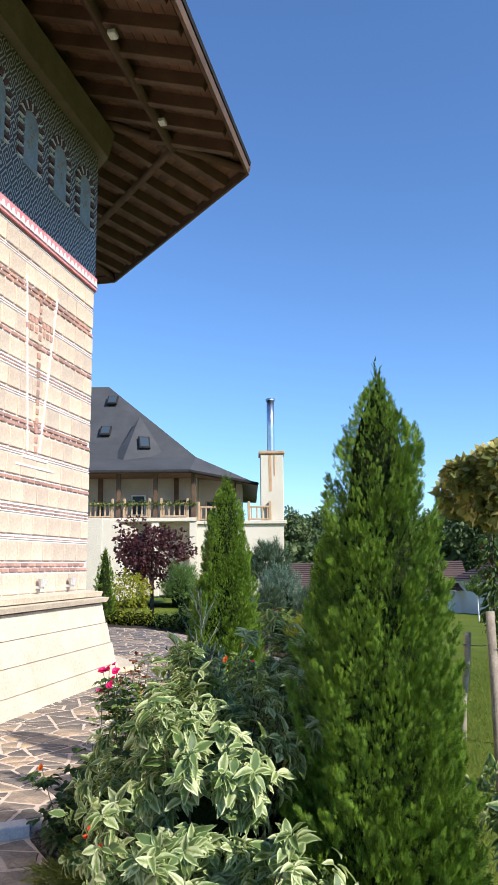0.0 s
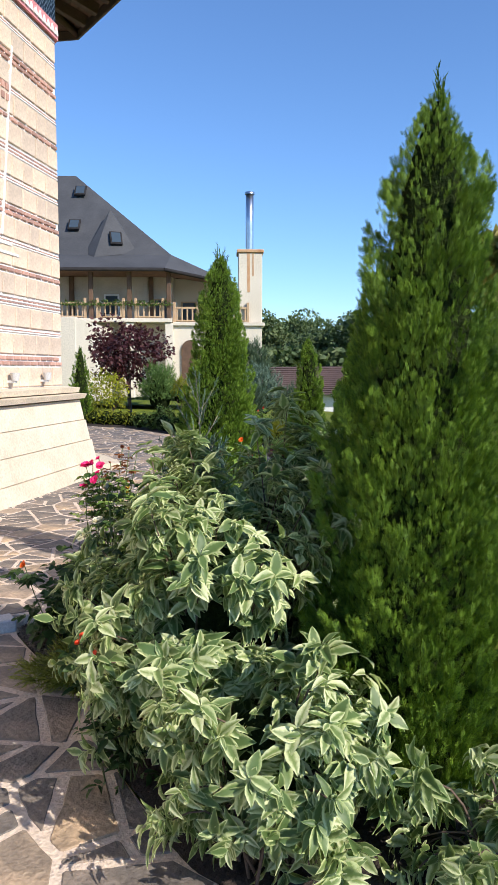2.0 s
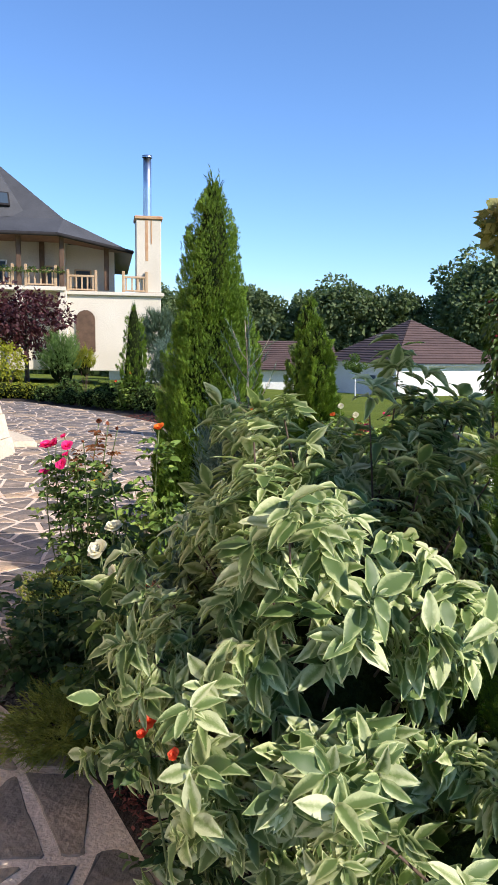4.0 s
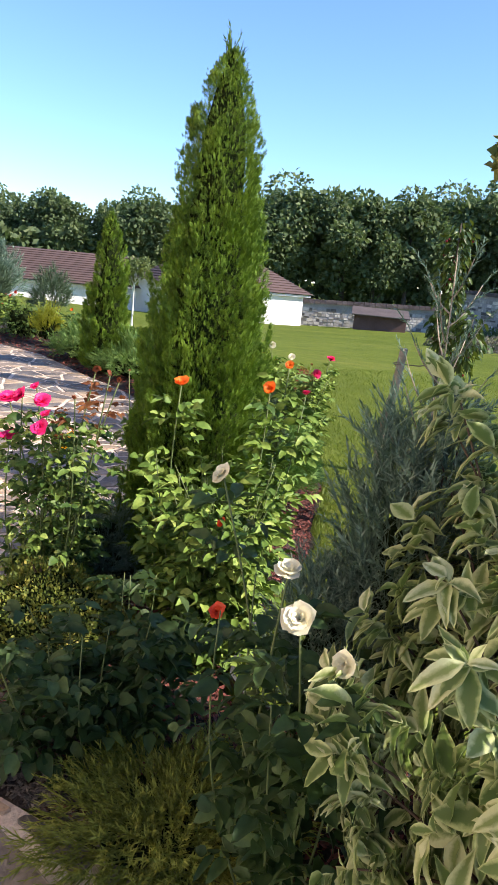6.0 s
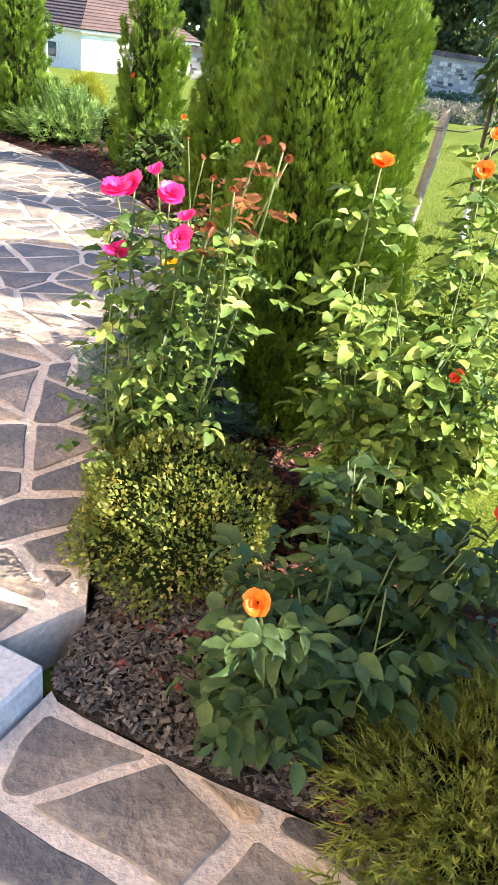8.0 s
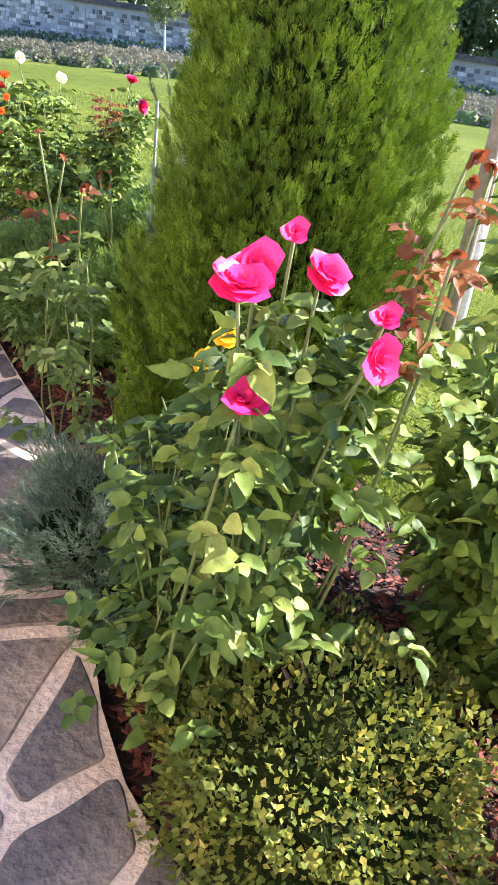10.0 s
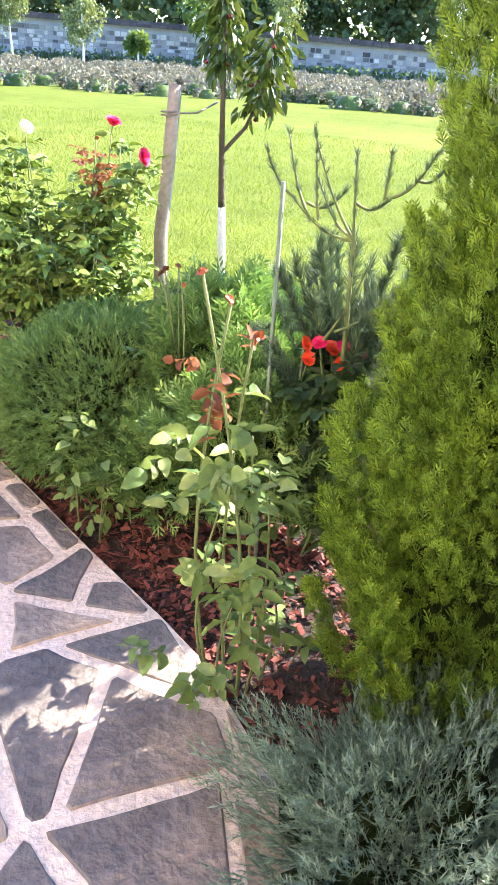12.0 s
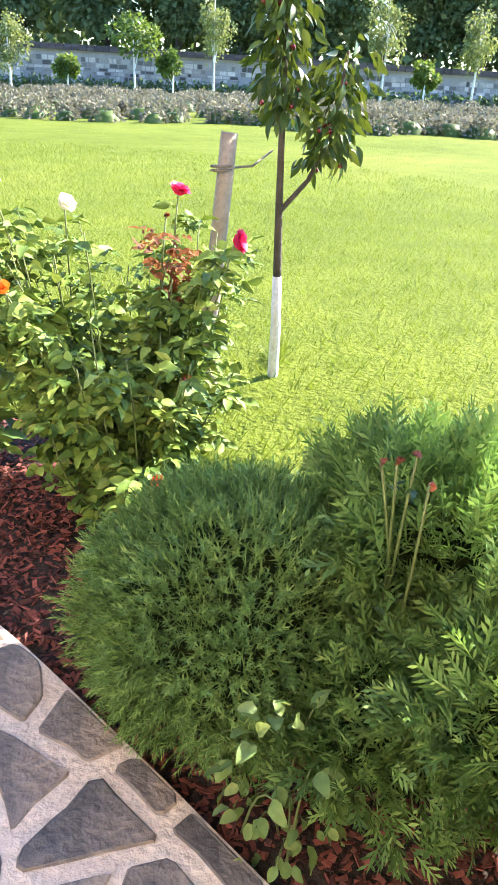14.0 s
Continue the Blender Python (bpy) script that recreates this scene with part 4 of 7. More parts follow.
for i in range(3):
    a, b = corners[i], corners[i + 1]
    e = unit(b - a)
    nrm = np.array((e[1], -e[0]))
    length = np.linalg.norm(b - a)
    ext = 0.85
    for s in np.arange(-ext if i else 4.0, length + ext, 0.52):
        over = max(0.0, -s, s - length)
        d0 = max(0.1, over / math.tan(radians(22.5)) + 0.08)
        if d0 > 1.85:
            continue
        d1 = 2.05
        t0, t1 = (d0 - 0.05) / 2.1, (d1 - 0.05) / 2.1
        p0, p1 = a + e * s + nrm * d0, a + e * s + nrm * d1
        z0, z1 = 8.36 - 0.62 * t0 - 0.09, 8.36 - 0.62 * t1 - 0.09
        ln = math.hypot(d1 - d0, z1 - z0)
        me = box_mesh("rafter", (0.12, ln, 0.19), M_TIMBER, 0.008)
        mid = (p0 + p1) / 2
        m = Matrix.Translation((mid[0], mid[1], (z0 + z1) / 2)) @ Matrix.Rotation(math.atan2(-nrm[0], nrm[1]), 4, "Z") @ Matrix.Rotation(math.atan2(z1 - z0, d1 - d0), 4, "X")
        part("rafter", me, church, "", m)
    pur = offset_ring(corners, 1.05)
    p0, p1 = pur[i], pur[i + 1]
    part("purlin", tubes("purlin", [(np.array([(p0[0], p0[1], 7.90), (p1[0], p1[1], 7.90)]), 0.075, 0.075)], M_TIMBER, 4), church, "dark timber purlin")
    o0, o1 = outer[i], outer[i + 1]
    hip0, hip1 = inner[i + 1], outer[i + 1]
    part("hip_rafter", tubes("hip_rafter", [(np.array([(hip0[0], hip0[1], 8.24), (hip1[0], hip1[1], 7.66)]), 0.085, 0.07)], M_TIMBER, 4), church)
ring_band("fascia", 2.10, 7.58, 2.14, 7.58, 2.145, 7.73, 2.10, 7.732, M_TIMBER, "dark brown eaves board")
ring_band("roof_edge", 2.12, 7.735, 2.16, 7.735, 2.17, 7.80, 2.12, 7.815, M_ROOF_EDGE, "dark metal roof edge")
cen = sum(corners) / len(corners)
ov = [(p[0], p[1], 7.802) for p in offset_ring(corners, 2.165)] + [(cen[0], cen[1], 13.5)]
part("roof", mesh_of("roof", ov, [(i, (i + 1) % 6, 6) for i in range(6)], M_ROOF_EDGE), church, "dark pyramid roof").data.shade_flat()
for s in (0.5, 2.6):
    on_face("eave_lamp", box_mesh("eave_lamp", (0.13, 0.1, 0.06), M_LAMP, 0.01), s if s < 1 else 2.3, 1.2, 7.75, "white square lamp under the eaves")
    on_face("lamp_rod", box_mesh("lamp_rod", (0.02, 0.02, 0.14), M_TIMBER, 0.002), s if s < 1 else 2.3, 1.2, 7.83)
# curved stone steps round the apse
apse = corners[1] + np.array((-0.545, 0.839)) * 1.75 + np.array((-0.839, -0.545)) * 4.2
for k, (rad, z0, z1) in enumerate(((5.35, 0.0, 0.21), (4.95, 0.21, 0.37))):
    pts = [(apse[0] + rad * math.cos(a), apse[1] + rad * math.sin(a)) for a in np.linspace(radians(16), radians(110), 40)]
    part("apse_step", prism("apse_step", pts + [(apse[0], apse[1])], z0, z1, M_PLINTH, 0.02), church, "curved pale stone step")


# ---------------------------------------------------------------- plants
def thuja(label, at, height, radius, seed, count=5200, lean=(0, 0), group="columnar thujas along the bed", size=0.066, full=0.0):
    """A columnar thuja: lumpy cone of upright flat sprays round a solid core coloured as shade."""
    r = np.random.default_rng(seed)
    root = thing("thuja", at, label, "conifer", group)
    KNOTS = [0, 0.08, 0.2, 0.38, 0.52, 0.65, 0.78, 0.88, 0.95, 1.0]
    WIDTHS = [0.90, 0.98, 1.0, 0.90, 0.79 + full * 0.5, 0.66 + full * 0.7, 0.54 + full, 0.42 + full, 0.24 + full * 0.5, 0.03]
    # upright plumes that stand off the column, each built of many flat sprays, with dark clefts between
    plumes = max(60, int(count ** 0.62 * 0.6))
    pt = 1 - r.uniform(0, 1, plumes) ** 0.66 * 0.97
    pang = r.uniform(0, 2 * math.pi, plumes)
    plen = r.uniform(0.09, 0.24, plumes) * (height / 2.1) * (0.7 + 0.45 * (1 - pt))
    pout = r.uniform(0.90, 1.17, plumes)
    which = r.integers(0, plumes, count)
    u = r.uniform(0, 1, count) ** 0.75
    loose = r.uniform(0, 1, count) < 0.3
    t = np.where(loose, 1 - r.uniform(0, 1, count) ** 0.64 * 0.985, np.clip(pt[which] + (u - 0.55) * plen[which] / height, 0.0, 1.0))
    spread = 0.031 * (height / 2.1) * (1.15 - 0.85 * u)
    prof = np.interp(t, KNOTS, WIDTHS) * radius
    ang = np.where(loose, r.uniform(0, 2 * math.pi, count), pang[which] + r.normal(0, 1, count) * spread / np.maximum(prof, 0.05))
    bend = np.array([noise.noise((math.cos(a) * 1.6 + seed, math.sin(a) * 1.6, q * 5.0)) for a, q in zip(pang, pt)])
    rad = prof * np.where(loose, r.uniform(0.64, 0.80, count), (0.80 + 0.22 * u) * pout[which] * (1 + 0.16 * bend[which])) + r.normal(0, 0.4, count) * spread * (~loose)
    rad = np.maximum(rad, 0.004)
    zz = 0.06 + t * height
    pos = np.stack([np.cos(ang) * rad + lean[0] * t, np.sin(ang) * rad + lean[1] * t, zz], -1)
    outw = np.stack([np.cos(ang), np.sin(ang), np.zeros(count)], -1)
    ahead = outw * r.uniform(0.1, 0.7, (count, 1)) + np.array((0, 0, 1.0)) + r.normal(0, 0.22, (count, 3))
    tang = np.stack([-np.sin(ang), np.cos(ang), np.zeros(count)], -1)
    norm = outw * r.uniform(-0.4, 1, (count, 1)) + tang * r.normal(0, 0.9, (count, 1))
    sz = size * r.uniform(0.6, 1.35, count) * (0.75 + 0.5 * (1 - t))
    m = frames(pos, ahead, norm, sz)
    half = count // 2
    part("foliage", scatter("foliage", fan_base(np.random.default_rng(seed + 1)), m[:half], M_THUJA), root, kind="stuff")
    part("foliage", scatter("foliage", fan_base(np.random.default_rng(seed + 2)), m[half:], M_THUJA), root, kind="stuff")
    # leader shoots at the tip
    n = 46
    tt = r.uniform(0.9, 1.03, n)
    a = r.uniform(0, 2 * math.pi, n)
    p = np.stack([np.cos(a) * radius * 0.16 * (1.1 - tt) * 6 + lean[0], np.sin(a) * radius * 0.16 * (1.1 - tt) * 6 + lean[1], tt * height], -1)
    part("leader", scatter("leader", feather_base(np.random.default_rng(seed + 3), 8, 0.25, 0.035), frames(p, np.array((0, 0, 1.0)) + r.normal(0, 0.25, (n, 3)), r.normal(0, 1, (n, 3)), r.uniform(0.05, 0.12, n)), M_THUJA), root)
    # solid lumpy body that paints the shade between the sprays
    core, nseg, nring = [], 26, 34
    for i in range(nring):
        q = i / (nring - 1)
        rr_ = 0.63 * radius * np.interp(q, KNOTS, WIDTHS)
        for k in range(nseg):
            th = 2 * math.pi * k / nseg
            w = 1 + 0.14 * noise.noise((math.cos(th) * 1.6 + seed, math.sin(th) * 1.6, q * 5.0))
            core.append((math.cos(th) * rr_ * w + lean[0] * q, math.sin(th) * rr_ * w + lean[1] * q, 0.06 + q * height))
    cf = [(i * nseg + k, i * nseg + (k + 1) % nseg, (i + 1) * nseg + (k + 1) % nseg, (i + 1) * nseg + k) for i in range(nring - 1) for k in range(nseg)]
    part("inner_foliage", mesh_of("inner_foliage", core, cf, M_CORE, None, True), root, "solid dark core standing in for inner shade")
    part("trunk", tubes("trunk", [(np.array([(0, 0, -0.08), (0, 0, 0.12), (0, 0, 0.3)]), 0.035, 0.03)], M_TRUNK, 8), root)
    return root


def crown_points(r, n, radii, centre, shell=0.55, lumps=0.25, seed=0.0, low=-1.0):
    d = unit(r.normal(0, 1, (n * 2, 3)))
    d = d[d[:, 2] > low][:n]
    k = np.array([noise.noise(Vector(q) * 2.3 + Vector((seed, 0, 0))) for q in d])
    rad = (1 + lumps * k * 2) * (shell + (1 - shell) * np.sqrt(r.uniform(0, 1, len(d))))
    return d, np.asarray(centre) + d * np.asarray(radii) * rad[:, None]


def leafy(name, label, category, at, radii, height, count, leaf, size, material, seed, group="", stems=9, lumps=0.25, droop=0.3, shell=0.5, up=0.0, twig=M_TWIG, core=0.0, low=-0.75):
    """A shrub: stems from the foot and a crown of many single leaves."""
    r = np.random.default_rng(seed)
    root = thing(name, at, label, category, group)
    d, p = crown_points(r, count, radii, (0, 0, height), shell, lumps, seed, low)
    p[:, 2] = np.maximum(p[:, 2], 0.03)
    n = len(d)
    ahead = d * 0.8 + r.normal(0, 0.5, (n, 3)) + np.array((0, 0, up - droop))
    norm = d * 0.5 + np.array((0, 0, 1.0)) + r.normal(0, 0.45, (n, 3))
    part("leaves", scatter("leaves", leaf, frames(p, ahead, norm, size * r.uniform(0.6, 1.3, n)), material), root, kind="stuff")
    lines = []
    for k in range(stems):
        q = p[r.integers(n)]
        lines.append((arc((r.normal(0, 0.03), r.normal(0, 0.03), -0.06), q, 0.06, 6), min(0.009, 0.03 * radii[0]), min(0.003, 0.015 * radii[0])))
    part("stems", tubes("stems", lines, twig, 5), root, kind="stuff")
    # filled blob in shade colour, so gaps between leaves read dark
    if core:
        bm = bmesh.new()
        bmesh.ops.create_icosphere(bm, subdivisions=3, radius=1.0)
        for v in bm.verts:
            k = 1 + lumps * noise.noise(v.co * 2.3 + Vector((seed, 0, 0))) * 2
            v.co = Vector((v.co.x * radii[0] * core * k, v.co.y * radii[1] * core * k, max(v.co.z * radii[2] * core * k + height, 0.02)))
        part("inner_growth", bm_mesh("inner_growth", bm, M_CORE), root, "solid dark core standing in for inner shade")
    return root


def rose_flower(name, material, seed, petals=26):
    """A rose of whorled, cupped petals, one unit across, facing +z."""
    r = np.random.default_rng(seed)
    v, f = [], []
    for k in range(petals):
        q = k / petals
        a = k * 2.4 + r.uniform(-0.2, 0.2)
        tilt = radians(5 + 40 * q + r.uniform(-8, 14) * q)
        ln, w = (0.24 + 0.26 * q) * r.uniform(0.75, 1.2), (0.12 + 0.22 * q) * r.uniform(0.75, 1.15)
        base = np.array((0.04 * math.cos(a), 0.04 * math.sin(a), 0.02 - 0.06 * q))
        out = np.array((math.cos(a), math.sin(a), 0))
        side = np.array((-math.sin(a), math.cos(a), 0))
        i = len(v)
        for u in (0, 0.55, 1.0):
            th = tilt * (0.35 + 0.65 * u) + (0.25 if u == 1.0 else 0)
            c = base + out * ln * u * math.sin(th) + np.array((0, 0, 1)) * ln * u * math.cos(th)
            ww = w * (0.35, 1.0, 0.75)[(0, 0.55, 1.0).index(u)]
            curl = np.array((0, 0, 0.05 * u))
            v += [c - side * ww + curl * 0.6 - out * 0.05 * u, c + curl * r.uniform(-0.6, 0.6), c + side * ww + curl * 0.6 - out * 0.05 * u]
        for row in range(2):
            for col in range(2):
                b = i + row * 3 + col
                f.append((b, b + 1, b + 4, b + 3))
    return mesh_of(name, v, f, material, None, True)


FLOWERS = {k: [rose_flower("flower", m, 40 + 3 * i + j, 9 if k == "dry" else 26) for j in range(2)] for i, (k, m) in enumerate((("pink", M_PINK), ("red", M_RED), ("orange", M_ORANGE), ("scarlet", M_SCARLET), ("yellow", M_YELLOW), ("white", M_WHITE), ("dry", M_DRY)))}
ROSE_LEAF = leaf_base(0.64, 0.2, 0.26, 0.04, 0.06)
COLOURS = {"pink": "bright pink rose flower", "red": "crimson rose flower", "orange": "orange rose flower", "scarlet": "scarlet rose flower", "yellow": "yellow rose flower", "white": "creamy white rose flower", "dry": "withered red-brown rose head"}


def rose_bush(label, at, radius, height, flowers, seed, leaf=None, count=500, leaf_size=0.045, material=None, group="rose bushes", dry_leaves=0, shoots=5, leaf_objects=0):
    """Roses: canes from the foot to each flower, compound leaves along canes and through the bush."""
    r = np.random.default_rng(seed)
    root = thing("rose_bush", at, label, "rose bush", group)
    material = material or M_ROSE_LEAF
    at = np.asarray(at, float)
    canes, tips = [], []
    for fx, fy, fz, colour, size in flowers:
        tip = np.array((fx, fy, fz)) - at
        foot = np.array((*(tip[:2] * 0.25 + r.normal(0, 0.03, 2)), -0.04))
        pts = arc(foot, tip, 0.0, 9, r.normal(0, 0.035, 2))
        canes.append((pts, 0.0038, 0.0022))
        tips.append(pts)
        face = unit(pts[-1] - pts[-3]) * 0.5 + r.normal(0, 0.25, 3) + np.array((-0.5, -0.5, 0.25))
        if colour == "dry":
            face, size = np.array((-0.3, -0.3, -0.8)) + r.normal(0, 0.4, 3), size * 0.66
        size *= 0.85
        q = Vector(face).to_track_quat("Z", "Y").to_matrix().to_4x4()
        part("flower", FLOWERS[colour][int(r.integers(2))], root, COLOURS[colour], Matrix.Translation(pts[-1]) @ q @ Matrix.Diagonal((size, size, size, 1)))
    for k in range(shoots):
        a, q = r.uniform(0, 6.28), r.uniform(0.4, 1.0)
        tip = np.array((math.cos(a) * radius * q, math.sin(a) * radius * q, height * r.uniform(0.6, 1.3)))
        pts = arc((tip[0] * 0.2, tip[1] * 0.2, -0.04), tip, 0.0, 9, r.normal(0, 0.03, 2))
        canes.append((pts, 0.0034, 0.0015))
        tips.append(pts)
    part("cane", tubes("cane", canes, M_STEM, 5), root, "thorny green canes", kind="stuff")
    pos, ahead, norm = [], [], []
    per = max(4 if count else 1, count // max(1, len(tips)) // 5)
    for k, pts in enumerate(tips):
        for j in range(int(per * (2.8 if k < len(flowers) else 1.0))):
            t = (0.10 + 0.86 * r.uniform(0, 1) ** 0.65) * 8
            i = int(t)
            p = pts[i] + (pts[min(i + 1, 8)] - pts[i]) * (t - i)
            if t < 6.2:
                p = p + r.normal(0, 0.028, 3)
            a = r.uniform(0, 6.28)
            d = unit(np.array((math.cos(a), math.sin(a), r.uniform(0.1, 0.7))))
            rachis = leaf_size * 1.9
            side = unit(np.cross(d, (0, 0, 1.0)))
            for along, sd in ((0.45, -1), (0.45, 1), (0.8, -1), (0.8, 1), (1.0, 0)):
                pos.append(p + d * rachis * along + np.array((0, 0, -0.25 * rachis * along * along)))
                ahead.append(d * (0.55 if sd else 1.0) + side * sd + r.normal(0, 0.15, 3) - np.array((0, 0, 0.25)))
                norm.append(np.array((0, 0, 1.0)) + r.normal(0, 0.6, 3))
    pos, ahead, norm = np.array(pos), np.array(ahead), np.array(norm)
    n = len(pos)
    nd = min(dry_leaves * 5, n // 2)
    m = frames(pos, ahead, norm, leaf_size * r.uniform(0.5, 1.55, n), leaf_size * r.uniform(0.55, 1.35, n))
    if nd:
        heads = np.array([(f[0], f[1]) for f in flowers if f[3] == "dry"]) - at[:2]
        away = np.min(np.hypot(pos[:, None, 0] - heads[None, :, 0], pos[:, None, 1] - heads[None, :, 1]), axis=1)
        top = np.argsort(away * 2.0 - pos[:, 2])[:nd]
        shrunk = m[top].copy()
        shrunk[:, :3, :3] *= 0.72
        part("withered_leaves", scatter("withered_leaves", ROSE_LEAF, shrunk, M_BRONZE), root, "bronze withered leaves", kind="stuff")
        keepers = np.setdiff1d(np.arange(n), top)
        m = m[keepers]
    part("leaves", scatter("leaves", ROSE_LEAF, m, material), root, kind="stuff")
    return root


def juniper(name, label, at, radii, height, count, size, material, seed, base, tilt=0.8, droop=0.0, group="", core=0.6, category="conifer", lumps=0.25, low=-0.2):
    """A conifer shrub of feathery shoots that fan out from its middle."""
    r = np.random.default_rng(seed)
    root = thing(name, at, label, category, group)
    d, p = crown_points(r, count, radii, (0, 0, height), 0.45, lumps, seed, low)
    p[:, 2] = np.maximum(p[:, 2], 0.03)
    n = len(d)
    ahead = d * tilt + np.array((0, 0, 0.55 - droop)) + r.normal(0, 0.35, (n, 3))
    part("foliage", scatter("foliage", base, frames(p, ahead, d + r.normal(0, 0.5, (n, 3)), size * r.uniform(0.6, 1.4, n)), material), root, kind="stuff")
    lines = [(arc((0, 0, -0.06), p[r.integers(n)], 0.03, 5), 0.006, 0.002) for _ in range(10)]
    part("branch", tubes("branch", lines, M_TWIG, 5), root, kind="stuff")
    # closed dark blob that stands for the shade behind the shoots
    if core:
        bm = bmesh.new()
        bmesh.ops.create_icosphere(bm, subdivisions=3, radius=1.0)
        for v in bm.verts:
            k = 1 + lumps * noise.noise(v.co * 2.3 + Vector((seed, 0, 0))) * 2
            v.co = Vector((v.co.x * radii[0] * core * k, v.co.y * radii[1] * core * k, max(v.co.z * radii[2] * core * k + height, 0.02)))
        part("inner_growth", bm_mesh("inner_growth", bm, M_CORE), root, "solid dark core standing in for inner shade")
    return root


def dogwood(label, at, radii, height, tips, seed, objects=300, low=-0.93):
    """A variegated dogwood: arching red-brown stems that end in drooping whorls of cream-edged leaves."""
    r = np.random.default_rng(seed)
    root = thing("variegated_dogwood", at, label, "shrub", "variegated dogwoods")
    # boughs first, then a handful of leaf whorls along the end of each, with gaps between the boughs
    bd, bp = crown_points(r, tips // 6, radii, (0, 0, height), 0.74, 0.26, seed, low)
    lines, pos, ahead, norm, d = [], [], [], [], []
    for k in range(len(bp)):
        line = arc((r.normal(0, 0.06), r.normal(0, 0.06), -0.06), bp[k], 0.12, 7)
        lines.append((line, 0.006, 0.002))
        way = unit(bd[k] * 0.9 + np.array((0, 0, 0.35)) + r.normal(0, 0.2, 3))
        for w in range(6):
            tip = bp[k] + way * (0.07 - 0.045 * w) + r.normal(0, 0.026 if w else 0.004, 3)
            axis = unit(way + r.normal(0, 0.3, 3))
            d += [bd[k]] * 12
            for j in range(12):
                a = j * 2.4 + r.uniform(-0.3, 0.3)
                back = r.uniform(0, 0.06)
                side = unit(np.cross(axis, unit(r.normal(0, 1, 3))))
                o = unit(axis * (0.75 - back * 6) + side * 1.0 + np.array((0, 0, -0.5)))
                pos.append(tip - axis * back)
                ahead.append(o)
                norm.append(axis + np.array((0, 0, 0.6)) + bd[k] * 0.6 + r.normal(0, 0.35, 3))
    d = np.array(d)
    pos, ahead, norm = np.array(pos), np.array(ahead), np.array(norm)
    pos[:, 2] = np.maximum(pos[:, 2], 0.06)
    n = len(pos)
    m = frames(pos, ahead, norm, 0.062 * r.uniform(0.45, 1.4, n))
    part("stem_growth", tubes("stem_growth", lines, M_TWIG, 5), root, "red-brown stems", kind="stuff")
    towards = d @ np.array((-0.75, -0.6, 0.25))
    order = np.argsort(-towards)
    shapes = [leaf_base(0.46, 0.14, 0.25, 0.03), leaf_base(0.36, 0.26, 0.5, 0.035), leaf_base(0.52, 0.08, 0.12, 0.02), leaf_base(0.40, 0.40, 0.32, 0.03)]
    meshes = []
    for v, f, uv in shapes:
        meshes.append(mesh_of("leaf", v, f, M_VARIEG, uv, True))
    for i in order[:objects]:
        part("leaf", meshes[int(r.integers(4))], root, "", Matrix(m[i].tolist()))
    rest = order[objects:]
    for q in range(4):
        sub = rest[q::4]
        part("foliage", scatter("foliage", shapes[q], m[sub], M_VARIEG_FAR, True), root, kind="stuff")
    if tips < 200:
        return root
    # dark ellipsoid painting the shade within the leaf whorls
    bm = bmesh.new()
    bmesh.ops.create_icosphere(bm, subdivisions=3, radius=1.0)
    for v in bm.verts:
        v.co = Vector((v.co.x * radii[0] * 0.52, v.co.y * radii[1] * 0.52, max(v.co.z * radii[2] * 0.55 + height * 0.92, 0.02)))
    part("inner_growth", bm_mesh("inner_growth", bm, M_CORE), root, "solid dark core standing in for inner shade")
    return root


def tree(name, label, at, height, trunk_r, crown, count, leaf_size, material, bark, seed, group="", limbs=9, clumps=16, lean=(0, 0), limb_from=0.3, category="tree", weep=0.0, leaf=None):
    """Tapered trunk, limbs that part from it, and leaves in clumps at their ends with gaps between."""
    r = np.random.default_rng(seed)
    root = thing(name, at, label, category, group)
    rx, rz, zc = crown
    top = np.array((lean[0], lean[1], height * 0.86))
    trunk = arc((0, 0, -0.15), top, 0, 10, (r.normal(0, 0.03 * height * 0.3), r.normal(0, 0.03 * height * 0.3)))
    part("trunk", tubes("trunk", [(trunk, trunk_r, trunk_r * 0.25)], bark, 9), root)
    centres, lines = [], []
    for k in range(clumps):
        d = unit(r.normal(0, 1, 3))
        q = r.uniform(0.45, 1.0)
        c = np.array((lean[0] * 0.7 + d[0] * rx * q, lean[1] * 0.7 + d[1] * rx * q, zc + d[2] * rz * q))
        centres.append(c)
        if k < limbs:
            f = limb_from + (0.9 - limb_from) * r.uniform(0, 1)
            base = trunk[min(9, int(f * 9))]
            lines.append((arc(base, c, 0.06 * height * 0.3, 6), trunk_r * 0.4, trunk_r * 0.08))
    part("limbs", tubes("limbs", lines, bark, 6), root, kind="stuff")
    per = count // clumps
    pos, ahead = [], []
    for c in centres:
        sz = rx * r.uniform(0.28, 0.5)
        d = unit(r.normal(0, 1, (per, 3)))
        q = c + d * sz * np.cbrt(r.uniform(0.1, 1, (per, 1))) * np.array((1.15, 1.15, 0.8 + weep))
        q[:, 2] -= weep * np.abs(r.normal(0, 0.5, per)) * rz
        pos.append(q)
        ahead.append(d + r.normal(0, 0.6, (per, 3)) + np.array((0, 0, -0.3 - 2 * weep)))
    pos, ahead = np.concatenate(pos), np.concatenate(ahead)
    n = len(pos)
    m = frames(pos, ahead, r.normal(0, 0.7, (n, 3)) + np.array((0, 0, 0.8)), leaf_size * r.uniform(0.6, 1.4, n))
    part("crown", scatter("crown", leaf or small_leaf(0.7), m, material), root)
    return root


gz = lambda x, y: float(ground_z(x, y))

